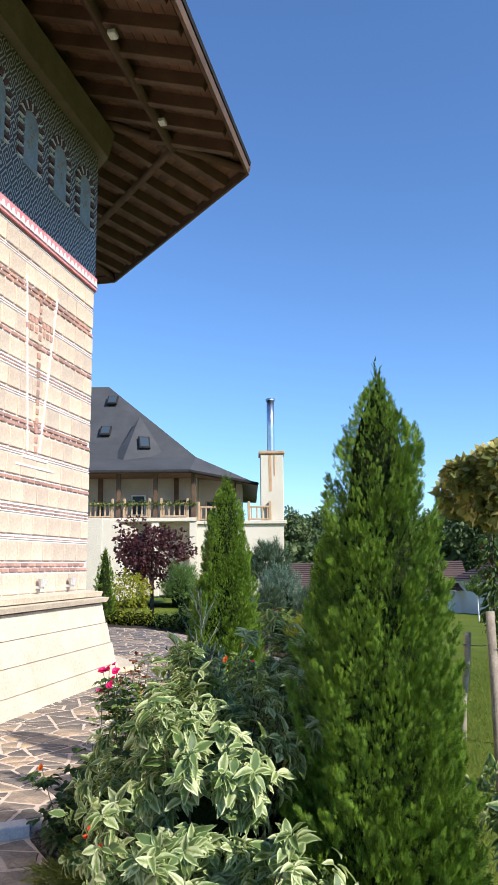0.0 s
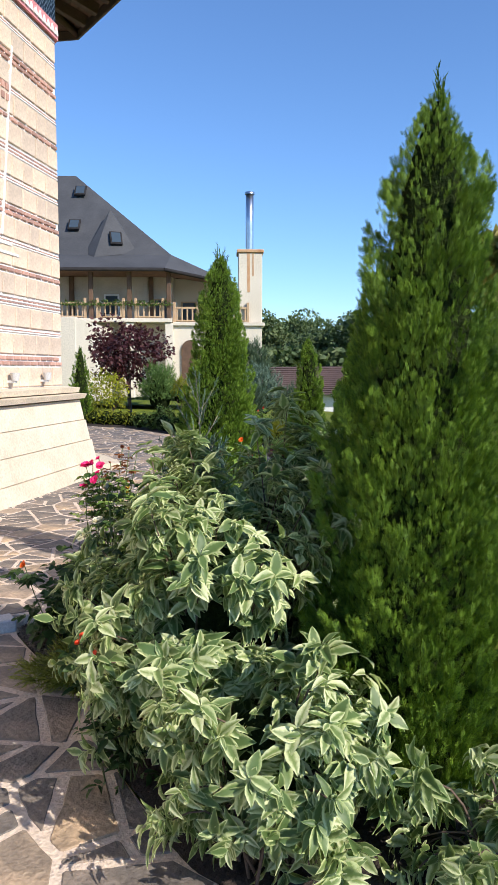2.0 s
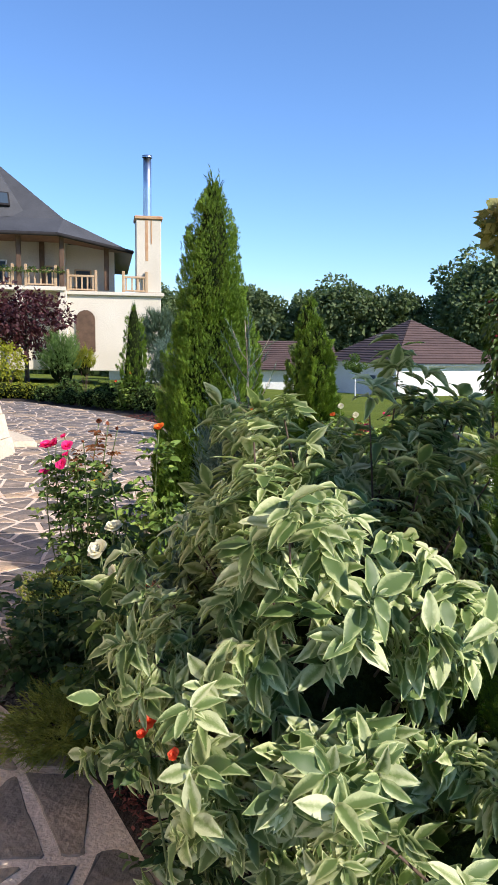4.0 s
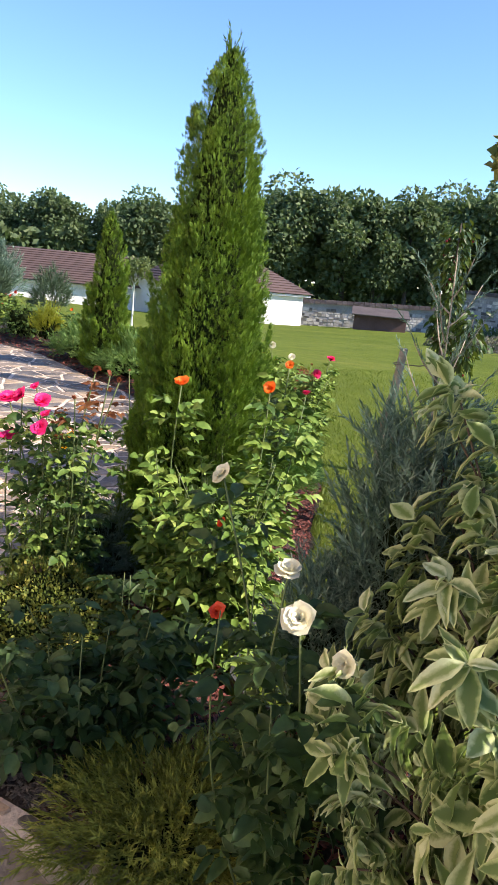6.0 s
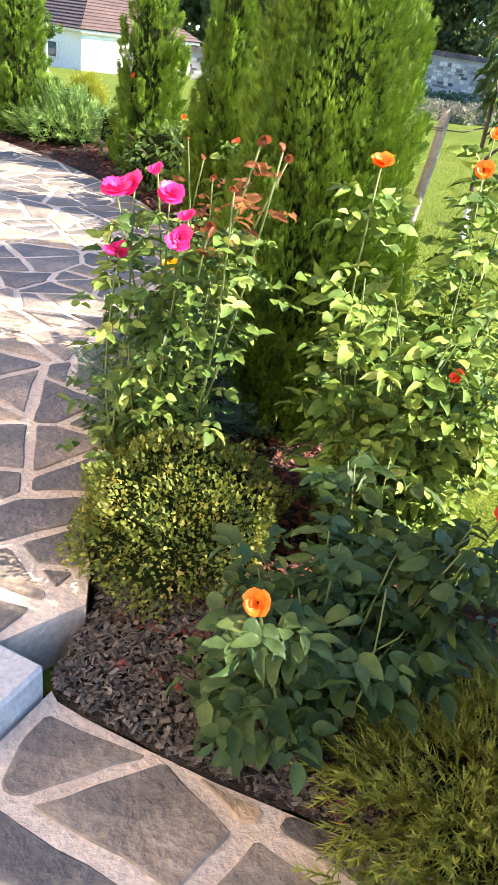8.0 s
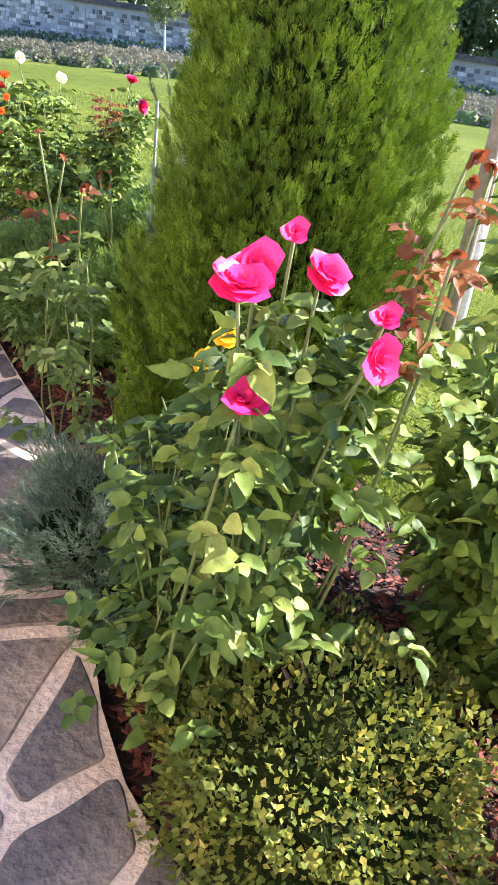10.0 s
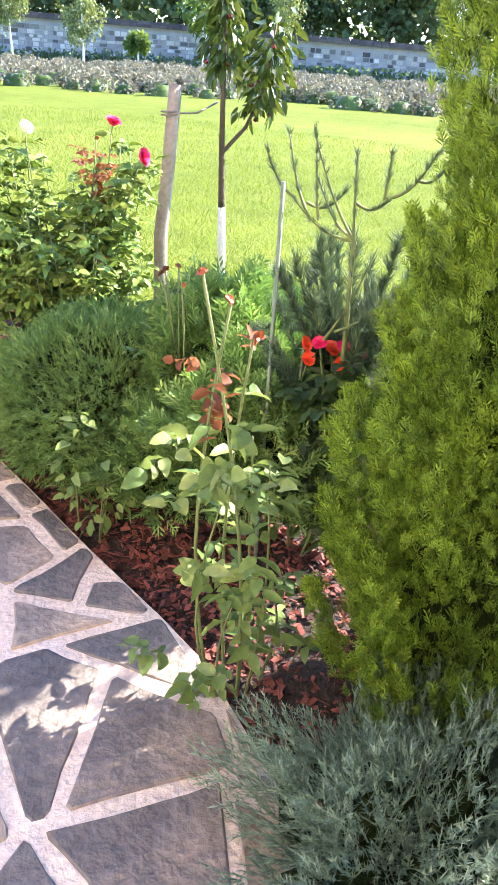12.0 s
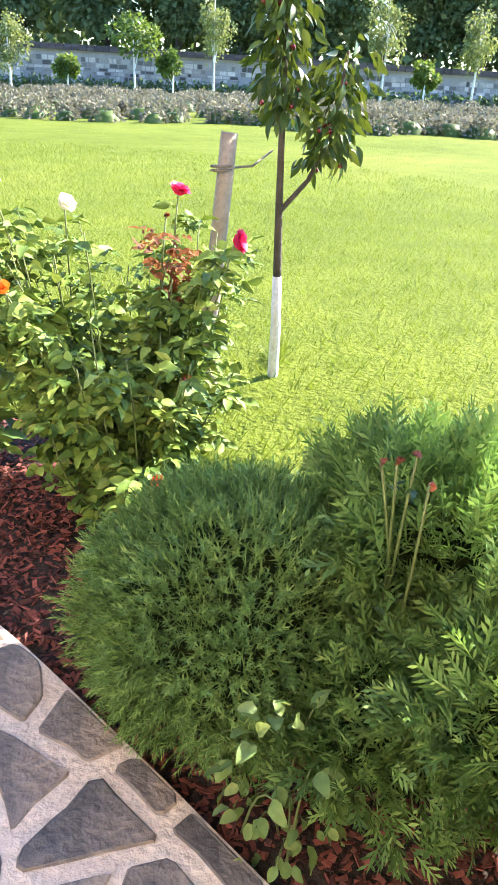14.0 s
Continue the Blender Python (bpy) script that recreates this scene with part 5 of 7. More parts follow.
# --- the bed from the first thuja on
thuja("tall columnar green thuja beside a cream-edged dogwood", (0.355, 3.62, 0), 2.19, 0.32, 1, 44000, (0.06, 0), size=0.033, full=0.06)
thuja("tall columnar green thuja behind pink and orange roses", (-0.30, 5.955, 0), 2.05, 0.27, 2, 62000, (0.03, 0), size=0.024)
thuja("columnar green thuja farther along the bed", (0.95, 8.35, 0), 1.46, 0.21, 3, 9000, size=0.055)
thuja("columnar green thuja farther along the bed", (1.27, 9.9, 0), 1.76, 0.26, 4, 8000, size=0.058)
thuja("columnar green thuja farther along the bed", (0.93, 11.8, 0), 1.76, 0.26, 5, 7000, size=0.06)
thuja("columnar green thuja by the far curve of the bed", (-0.35, 17.0, 0), 2.0, 0.32, 6, 3000)
thuja("columnar green thuja at the court's far hedge", (-3.95, 20.6, 0), 1.9, 0.30, 7, 2600)

dogwood("large cream-edged dogwood spreading over the paving edge", (-0.29, 3.88, 0), (0.48, 0.54, 0.55), 0.555, 1150, 21, 300)
dogwood("tall cream-edged dogwood in the shade of a thuja", (0.0, 4.14, 0), (0.32, 0.30, 0.52), 0.68, 460, 25, 150)
dogwood("cream-edged dogwood on the lawn side of a thuja", (1.14, 3.56, 0), (0.42, 0.36, 0.42), 0.44, 480, 22, 200)
dogwood("low cream-edged dogwood leaning over the paving", (-0.10, 3.28, 0), (0.31, 0.26, 0.30), 0.33, 300, 24, 200)
dogwood("low cream-edged dogwood under a thuja", (0.52, 3.10, 0), (0.34, 0.2, 0.2), 0.20, 110, 23, 80)

FEATHER = feather_base(np.random.default_rng(5))
FEATHER_FINE = feather_base(np.random.default_rng(6), 16, 0.22, 0.022)
TUFT = tuft_base(np.random.default_rng(8))
juniper("upright_juniper", "blue-grey upright juniper with a pale twiggy leader", (-0.37, 4.47, 0), (0.15, 0.15, 0.55), 0.55, 1500, 0.075, M_BLUE_JUNIPER, 31, FEATHER, 0.55, -0.35, "", 0.55)
juniper("upright_juniper", "soft blue-grey side shoots of a juniper", (-0.50, 4.55, 0), (0.13, 0.13, 0.30), 0.40, 600, 0.075, M_BLUE_JUNIPER, 36, FEATHER, 0.6, -0.3, "", 0.5)
leader_lines = [(arc((0, 0, 0.7), (0.0, -0.01, 1.40), 0.0, 8, (0.02, 0.01)), 0.0032, 0.0012)]
leader_at, leader_way = [], []
for k in range(16):
    a = k * 2.4
    foot = np.array((0.01, 0.0, 0.86 + 0.03 * k))
    tip = foot + np.array((0.10 * math.cos(a), 0.10 * math.sin(a), 0.14)) * (1.2 - 0.04 * k)
    line = arc(foot, tip, -0.015, 5)
    leader_lines.append((line, 0.002, 0.001))
    for q in line[1:]:
        leader_at.append(q)
        leader_way.append(tip - foot + rng.normal(0, 0.03, 3))
for k in range(10):
    leader_at.append((0.015, 0.0, 1.0 + 0.04 * k))
    leader_way.append((0, 0, 1.0))
part("leader", tubes("leader", leader_lines, M_STAKE, 5), bpy.data.objects["upright_juniper"], "pale twiggy leader", kind="stuff")
part("leader_foliage", scatter("leader_foliage", FEATHER_FINE, frames(np.array(leader_at), np.array(leader_way), rng.normal(0, 1, (len(leader_at), 3)), 0.06), M_BLUE_JUNIPER), bpy.data.objects["upright_juniper"], kind="stuff")
juniper("gold_juniper", "low golden thread juniper at the paving edge", (-0.80, 4.62, 0), (0.28, 0.24, 0.07), 0.04, 2600, 0.058, M_GOLD_JUNIPER, 32, FEATHER, 1.0, 0.6, "", 0.6, "conifer", 0.4)
juniper("blue_juniper", "low silver-blue juniper spilling over the paving", (-0.665, 6.05, 0), (0.22, 0.20, 0.17), 0.11, 7500, 0.034, M_BLUE_JUNIPER, 33, FEATHER, 1.0, 0.2, "", 0.7, "conifer", 0.6)
juniper("dome_conifer", "dark green rounded dwarf conifer at the paving edge", (0.36, 7.015, 0), (0.30, 0.295, 0.245), 0.205, 11000, 0.042, M_DOME, 34, FEATHER, 0.9, 0.25, "", 0.84, "conifer", 0.08, -0.6)
juniper("spreading_cypress", "green spreading dwarf cypress with lacy sprays", (0.44, 6.66, 0), (0.25, 0.22, 0.26), 0.29, 2900, 0.066, M_DOME, 35, fan_base(np.random.default_rng(9)), 0.9, 0.2, "", 0.65)


juniper("spreading_cypress", "green lacy cypress beside a thin pole", (0.12, 6.52, 0), (0.20, 0.19, 0.22), 0.26, 2400, 0.058, M_DOME, 37, fan_base(np.random.default_rng(10)), 0.9, 0.2, "", 0.6)
leafy("seedling", "pale green self-sown seedling at the paving edge", "weed", (0.02, 6.88, 0), (0.09, 0.10, 0.15), 0.17, 95, ROSE_LEAF, 0.032, M_PALE_LEAF, 72, "", 7, low=-0.9, twig=M_STEM)
juniper("spreading_cypress", "low green lacy cypress lying over the bark", (0.18, 6.73, 0), (0.20, 0.19, 0.17), 0.16, 1700, 0.055, M_DOME, 38, fan_base(np.random.default_rng(11)), 0.9, 0.3, "", 0.6)


def box_dome():
    return leafy("box_dome", "clipped dome of small gold-edged leaves", "shrub", (-0.95, 5.50, 0), (0.255, 0.245, 0.19), 0.14, 9500, small_leaf(0.6), 0.0145, M_SPIREA, 41, "", 10, 0.2, 0.0, 0.72, 0.5, M_TWIG, 0.78, -0.5)


box_dome()

# dwarf pine with open candles, tied to a green pole
pine = thing("dwarf_pine", (0.13, 6.33, 0), "dwarf pine with antler-like bare upper shoots beside a thin pole", "conifer")
rp = np.random.default_rng(51)
pl, pp, pa = [], [], []


def needled(pts, count, lo, jitter, rise):
    """Needle tufts along a shoot."""
    k = len(pts) - 1
    for j in range(count):
        t = rp.uniform(lo, 1.0) * k
        i = min(int(t), k - 1)
        pp.append(pts[i] + (pts[i + 1] - pts[i]) * (t - i))
        pa.append(unit(pts[i + 1] - pts[i]) + rp.normal(0, jitter, 3) + np.array((0, 0, rise)))


for k in range(84):
    a, q = rp.uniform(0, 6.28), rp.uniform(0.03, 0.23)
    tip = np.array((math.cos(a) * q, math.sin(a) * q, rp.uniform(0.3, 0.80)))
    pts = arc((tip[0] * 0.1, tip[1] * 0.1, max(0.03, tip[2] - 0.22)), tip, -0.03, 7)
    pl.append((pts, 0.003, 0.0015))
    needled(pts, 90, 0.1, 0.5, 0.3)
body_count = len(pp)
# open upper shoots: from, to (sideways, up), each curving upwards
SHOOTS = [((-0.055, 0.80), (0.062, 0.865)), ((0.062, 0.865), (0.125, 0.955)), ((0.04, 0.845), (0.088, 0.975)), ((0.015, 0.83), (0.03, 0.95)), ((-0.05, 0.805), (0.02, 0.90)), ((-0.055, 0.80), (0.035, 0.985)), ((0.04, 0.86), (-0.025, 0.88)),
          ((-0.055, 0.80), (-0.045, 0.96)), ((-0.048, 0.87), (-0.115, 0.885)), ((-0.115, 0.885), (-0.185, 0.975)), ((-0.10, 0.88), (-0.105, 0.955)), ((-0.15, 0.92), (-0.205, 0.95)), ((-0.04, 0.62), (-0.16, 0.74)), ((-0.10, 0.67), (-0.21, 0.72)), ((-0.02, 0.6), (-0.10, 0.79)), ((-0.06, 0.66), (-0.06, 0.80))]
for (s0, z0), (s1, z1) in SHOOTS:
    pts = arc((-0.09, s0 + 0.06, z0), (-0.09 + rp.uniform(-0.03, 0.03), s1 + 0.06, z1), -0.018, 7)
    pl.append((pts, 0.0034, 0.0016))
    needled(pts, 22, 0.3, 0.3, 0.35)
pl.append((np.array([(-0.02, 0.0, 0.2), (-0.06, 0.0, 0.55), (-0.09, 0.005, 0.80)]), 0.008, 0.004))
pl.append((np.array([(0, 0, -0.06), (0, 0, 0.3), (0.01, 0, 0.55)]), 0.012, 0.005))
part("branch", tubes("branch", pl, M_STEM, 6), pine, "grey-green branches and shoots", kind="stuff")
part("needles", scatter("needles", TUFT, frames(np.array(pp), np.array(pa), rp.normal(0, 1, (len(pp), 3)), np.where(np.arange(len(pp)) < body_count, 0.046, 0.026) * rp.uniform(0.6, 1.3, len(pp))), M_PINE), pine, kind="stuff")
pole = tagged(new("garden_pole", tubes("garden_pole", [(np.array([(0.016, 6.47, -0.05), (0.016, 6.47, 0.45), (0.018, 6.472, 0.895)]), 0.0045, 0.0045)], M_GREEN_POLE, 8)), "thin green plant pole pushed into the bed", "plant pole")

rose_bush("white rose bush with dark leaves behind the dogwood", (-0.72, 4.30, 0), 0.2, 0.58, [(-0.78, 4.62, 0.89, "white", 0.07), (-0.77, 4.32, 0.79, "white", 0.07), (-0.81, 4.20, 0.76, "white", 0.08), (-0.77, 4.11, 0.72, "white", 0.065)], 61, None, 620, 0.042, M_DARK_LEAF, shoots=12)
rose_bush("dark-leaved rose bush with single orange flowers", (-0.92, 4.98, 0), 0.22, 0.38, [(-1.228, 4.86, 0.467, "orange", 0.06), (-0.64, 4.88, 0.43, "scarlet", 0.065)], 62, None, 1700, 0.040, M_DARK_LEAF, shoots=30)
rose_bush("pink rose bush in full flower over the paving edge", (-0.90, 5.74, 0), 0.17, 0.48,
          [(-1.07, 5.65, 0.73, "pink", 0.075), (-0.99, 5.54, 0.79, "pink", 0.07), (-0.975, 5.54, 0.83, "pink", 0.045), (-1.07, 5.67, 0.85, "pink", 0.085), (-1.03, 5.67, 0.865, "pink", 0.075), (-0.975, 5.62, 0.855, "pink", 0.075), (-0.99, 5.65, 0.90, "pink", 0.04),
           (-0.93, 5.53, 0.82, "dry", 0.045), (-0.90, 5.50, 0.90, "dry", 0.045), (-0.83, 5.52, 0.99, "dry", 0.06), (-0.79, 5.50, 0.98, "dry", 0.055), (-0.75, 5.53, 0.95, "dry", 0.05)], 63, None, 1500, 0.033, M_MID_LEAF, dry_leaves=18, shoots=22)
rose_bush("orange rose bush in front of a thuja", (-0.45, 5.35, 0), 0.26, 0.6,
          [(-0.573, 5.44, 0.955, "orange", 0.07), (-0.26, 5.42, 0.95, "orange", 0.065), (-0.15, 5.50, 1.02, "orange", 0.045), (-0.52, 5.15, 0.58, "scarlet", 0.045), (-0.10, 5.45, 0.93, "red", 0.045), (-0.25, 5.42, 0.66, "dry", 0.045)], 64, None, 4600, 0.038, M_ROSE_LEAF, shoots=44)
rose_bush("yellow rose bush by a silver-blue juniper", (-0.79, 5.84, 0), 0.09, 0.42, [(-0.85, 5.81, 0.655, "yellow", 0.07), (-0.835, 5.79, 0.70, "yellow", 0.052)], 65, None, 330, 0.036, M_DARK_LEAF, shoots=6)
rose_bush("slender rose with pale leaves and bronze young shoots", (-0.375, 6.395, 0), 0.06, 0.5,
          [(-0.43, 6.47, 0.85, "dry", 0.04), (-0.38, 6.44, 0.80, "dry", 0.05), (-0.36, 6.41, 0.74, "dry", 0.05)], 66, None, 230, 0.034, M_PALE_LEAF, dry_leaves=6, shoots=5)
rose_bush("dark-leaved rose with a flat cluster of coral flowers", (0.13, 6.36, 0), 0.07, 0.40,
          [(0.054, 6.411, 0.575, "scarlet", 0.045), (0.06, 6.38, 0.58, "red", 0.045), (0.085, 6.36, 0.56, "scarlet", 0.05), (0.08, 6.335, 0.572, "red", 0.045), (0.093, 6.30, 0.562, "red", 0.045), (0.05, 6.40, 0.545, "scarlet", 0.045), (0.07, 6.34, 0.54, "scarlet", 0.04)], 73, None, 260, 0.036, M_DARK_LEAF, shoots=4)
rose_bush("dried brown flower heads on thin stems", (0.28, 6.74, 0), 0.05, 0.5,
          [(0.184, 6.768, 0.66, "dry", 0.05), (0.20, 6.74, 0.665, "dry", 0.045), (0.21, 6.79, 0.64, "dry", 0.045), (0.17, 6.72, 0.63, "dry", 0.04)], 74, None, 0, 0.012, M_DARK_LEAF, shoots=1)
rose_bush("tall mixed rose bush with crimson and cream flowers", (0.95, 7.45, 0), 0.32, 0.62,
          [(1.204, 7.37, 0.824, "red", 0.085), (0.984, 7.17, 0.758, "red", 0.085), (0.98, 7.32, 0.66, "dry", 0.05), (1.06, 7.36, 0.80, "dry", 0.045), (1.03, 7.34, 0.72, "dry", 0.05), (0.86, 7.26, 0.46, "dry", 0.06), (1.05, 7.62, 0.80, "white", 0.07), (0.98, 7.78, 0.86, "white", 0.065), (0.82, 7.70, 0.72, "orange", 0.045), (0.7, 7.62, 0.68, "orange", 0.05), (0.62, 7.26, 0.30, "scarlet", 0.045)], 67, None, 5200, 0.035, M_ROSE_LEAF, dry_leaves=30, shoots=54)
rose_bush("small red rose half hidden under the dogwood", (-0.58, 3.75, 0), 0.1, 0.25, [(-0.70, 3.62, 0.56, "scarlet", 0.055), (-0.72, 3.60, 0.54, "scarlet", 0.035), (-0.66, 3.55, 0.52, "scarlet", 0.035)], 68, None, 160, 0.036, M_DARK_LEAF, shoots=4)
rose_bush("low yellow-flowered rose by the lawn", (0.66, 3.05, 0), 0.16, 0.3, [(0.60, 2.94, 0.365, "yellow", 0.07), (0.68, 2.99, 0.30, "yellow", 0.04)], 69, None, 460, 0.036, M_ROSE_LEAF, shoots=7)
leafy("coral_bells", "low dark shrub at the bed's corner by the step", "shrub", (-1.05, 4.98, 0), (0.16, 0.14, 0.14), 0.1, 300, ROSE_LEAF, 0.05, M_DARK_LEAF, 71, "", 5)

# young tree with its stake on the lawn
tz = gz(1.975, 7.2)
cherry = thing("young_cherry_tree", (1.975, 7.2, tz), "young cherry tree with limewashed stem and dark fruit", "tree")
rc = np.random.default_rng(81)
part("painted_stem", tubes("painted_stem", [(np.array([(0, 0, -0.05), (0.005, 0.0, 0.2), (-0.005, 0.005, 0.40)]), 0.022, 0.017)], M_LIME, 9), cherry, "white limewashed lower stem")
lead = np.array([(-0.005, 0.005, 0.40), (-0.012, 0.012, 0.66), (0.0, 0.02, 0.95), (0.02, 0.03, 1.35), (0.03, 0.04, 1.75)])
arm = np.array([(-0.012, 0.012, 0.63), (0.03, -0.08, 0.74), (0.05, -0.15, 0.9), (0.06, -0.18, 1.15)])
part("trunk", tubes("trunk", [(lead, 0.016, 0.005), (arm, 0.010, 0.005)], M_TRUNK, 8), cherry)
cp, ca = [], []
for k in range(900):
    src, lo = (lead, 0.5) if rc.uniform() < 0.66 else (arm, 0.5)
    t = rc.uniform(lo, 1.0) * (len(src) - 1)
    i = min(int(t), len(src) - 2)
    d = unit(rc.normal(0, 1, 3) * np.array((1, 1, 0.5)))
    cp.append(src[i] + (src[i + 1] - src[i]) * (t - i) + d * np.array((0.115, 0.115, 0.10)) * rc.uniform(0.1, 1))
    ca.append(d + np.array((0, 0, -0.9)))
part("leaves", scatter("leaves", leaf_base(0.42, 0.15, 0.35), frames(np.array(cp), np.array(ca), rc.normal(0, 0.6, (len(cp), 3)) + np.array((0, 0, 0.6)), 0.06 * rc.uniform(0.6, 1.25, len(cp))), M_CHERRY), cherry, kind="stuff")
bm = bmesh.new()
for k in range(34):
    c = cp[int(rc.integers(len(cp)))]
    mm = Matrix.Translation(Vector(c) + Vector((0, 0, -0.03)))
    bmesh.ops.create_icosphere(bm, subdivisions=1, radius=0.011, matrix=mm)
part("fruit", bm_mesh("fruit", bm, M_CHERRY_FRUIT), cherry, "clusters of dark red cherries", kind="stuff")
stake = thing("tree_stake", (1.75, 7.40, gz(1.75, 7.40)), "rough weathered wooden stake leaning on the lawn", "stake", "tree stakes")
part("post", tubes("post", [(np.array([(-0.06, -0.01, -0.15), (-0.03, 0, 0.3), (0.015, -0.02, 0.62), (0.03, -0.04, 0.90)]), 0.032, 0.028)], M_STAKE, 7), stake)
part("tie", tubes("tie", [(np.array([(0.03, -0.03, 0.79), (0.13, -0.10, 0.79), (0.27, -0.145, 0.83)]), 0.004, 0.004), (np.array([(0.035 * math.cos(a) + 0.02, 0.035 * math.sin(a) - 0.02, 0.78 + 0.002 * a) for a in np.linspace(0, 12.5, 26)]), 0.004, 0.004)], M_WIRE, 5), stake, "twine tie to the tree")
part("grass_tuft", scatter("grass_tuft", tuft_base(np.random.default_rng(12), 20, 0.8, 0.02), frames(np.array([(0.33 + 0.03 * k, -0.2 + 0.02 * (k % 3), 0.0) for k in range(7)]), np.tile(np.array((0, 0, 1.0)), (7, 1)) + rc.normal(0, 0.2, (7, 3)), rc.normal(0, 1, (7, 3)), 0.12), M_GRASS), stake)

# globe maple with its stake
mz = gz(1.71, 5.87)
maple = tree("globe_maple", "grafted globe maple with cream and gold leaves", (1.71, 5.87, mz), 2.28, 0.028, (0.42, 0.33, 1.97), 8200, 0.058, M_MAPLE, M_STAKE, 91, "", 8, 20, (0, 0), 0.76, leaf=small_leaf(1.0))
part("painted_stem", tubes("painted_stem", [(np.array([(0, 0, -0.06), (0.003, 0, 0.22), (0.0, 0.003, 0.47)]), 0.034, 0.032)], M_LIME, 10), maple, "white limewashed lower stem")
stake2 = thing("tree_stake", (1.53, 5.88, gz(1.53, 5.88)), "tall weathered wooden stake beside the globe maple", "stake", "tree stakes")
part("post", tubes("post", [(np.array([(0.0, 0, -0.15), (0, 0, 0.6), (-0.005, 0, 1.17)]), 0.032, 0.030)], M_STAKE, 9), stake2)
part("tie", tubes("tie", [(np.array([(0, -0.03, 0.92), (0.1, -0.02, 0.94), (0.19, -0.03, 1.01)]), 0.004, 0.004)], M_WIRE, 5), stake2, "twine tie to the tree")

# --- shrubs along the far part of the bed
far_specs = [("rose", 0.95, 7.95), ("rose", 1.05, 8.6), ("shrub", 1.15, 9.3), ("rose", 1.35, 9.9), ("shrub", 1.45, 10.5), ("jun", 1.25, 11.5), ("shrub", 1.35, 12.2), ("gold", 1.9, 12.5), ("jun", 1.0, 12.9), ("rose", 1.1, 13.8), ("gold", 0.75, 14.3), ("shrub", 0.55, 15.0), ("rose", 0.25, 15.6), ("pine", 1.0, 15.4), ("shrub", -0.1, 16.4), ("rose", -0.5, 16.9), ("pine", 0.3, 16.9), ("shrub", -0.9, 17.7), ("shrub", -1.7, 18.8)]
for i, (kind, x, y) in enumerate(far_specs):
    r = random.Random(200 + i)
    if kind == "rose":
        cols_ = r.choice((("scarlet", "orange"), ("scarlet", "dry"), ("orange", "yellow")))
        fl = [(x + r.uniform(-0.25, 0.25), y + r.uniform(-0.25, 0.25), r.uniform(0.5, 0.8), r.choice(cols_), 0.065) for _ in range(5)]
        rose_bush("leafy rose bush with a few %s flowers" % cols_[0], (x, y, 0), 0.32, 0.55, fl, 300 + i, None, 420, 0.06, M_ROSE_LEAF, shoots=10)
    elif kind == "jun":
        juniper("spreading_juniper", "yellow-green spreading juniper along the court", (x, y, 0), (0.42, 0.42, 0.26), 0.15, 700, 0.16, M_DOME, 320 + i, FEATHER, 1.0, 0.0)
    elif kind == "gold":
        juniper("golden_conifer", "small bright yellow conifer in the bed", (x, y, 0), (0.2, 0.2, 0.27), 0.28, 500, 0.10, M_GOLD_SHRUB, 330 + i, FEATHER, 0.5, -0.4)
    elif kind == "pine":
        juniper("young_pine", "young grey-green pine among the shrubs", (x, y, 0), (0.3, 0.3, 0.5), 0.6, 420, 0.16, M_PINE, 340 + i, TUFT, 0.8, -0.2, "", 0.0)
    else:
        leafy("garden_shrub", "dense green shrub along the court's edge", "shrub", (x, y, 0), (0.34, 0.34, 0.26), 0.28, 900, small_leaf(), 0.055, M_SHRUB, 350 + i, "shrubs along the bed", core=0.75)

# --- far side of the court, before the residence
tree("purple_plum", "purple-leaved plum tree in front of the residence", (-2.95, 22.6, 0), 2.9, 0.07, (1.05, 0.85, 1.95), 3600, 0.11, M_PLUM, M_TRUNK, 401, "", 12, 22, limb_from=0.25)
leafy("yellow_shrub", "loose yellow-green shrub at the far hedge", "shrub", (-3.45, 21.7, 0), (0.55, 0.5, 0.55), 0.8, 1500, small_leaf(), 0.09, M_GOLD_SHRUB, 402)
juniper("young_spruce", "small green cone-shaped conifer at the far hedge", (-2.0, 21.6, 0), (0.45, 0.45, 0.75), 0.75, 900, 0.2, M_DOME, 403, FEATHER, 0.6, -0.2)
juniper("golden_conifer", "small bright yellow conifer at the far hedge", (-1.45, 21.5, 0), (0.22, 0.22, 0.4), 0.75, 400, 0.14, M_GOLD_SHRUB, 404, FEATHER, 0.5, -0.4)
juniper("young_pine", "young open pine near the chimney tower", (0.35, 21.0, 0), (0.6, 0.6, 0.8), 1.2, 700, 0.3, M_PINE, 405, TUFT, 0.8, -0.2, "", 0.0)
juniper("young_spruce", "blue-green young spruce near the chimney tower", (0.55, 19.0, 0), (0.5, 0.5, 0.7), 0.7, 800, 0.2, M_BLUE_JUNIPER, 406, FEATHER, 0.6, -0.2)
for i in range(11):
    x = -3.9 + 0.33 * i
    leafy("hedge_shrub", "low clipped yellow-green hedge plant", "hedge", (x, float(np.interp(x, [-6, -2.6, -0.8], [21.2, 19.3, 16.9])) + 0.75 - 0.05 * i, 0), (0.24, 0.26, 0.2), 0.2, 500, small_leaf(), 0.05, M_GOLD_SHRUB if i < 5 else M_SHRUB, 420 + i, "low hedge", core=0.8)


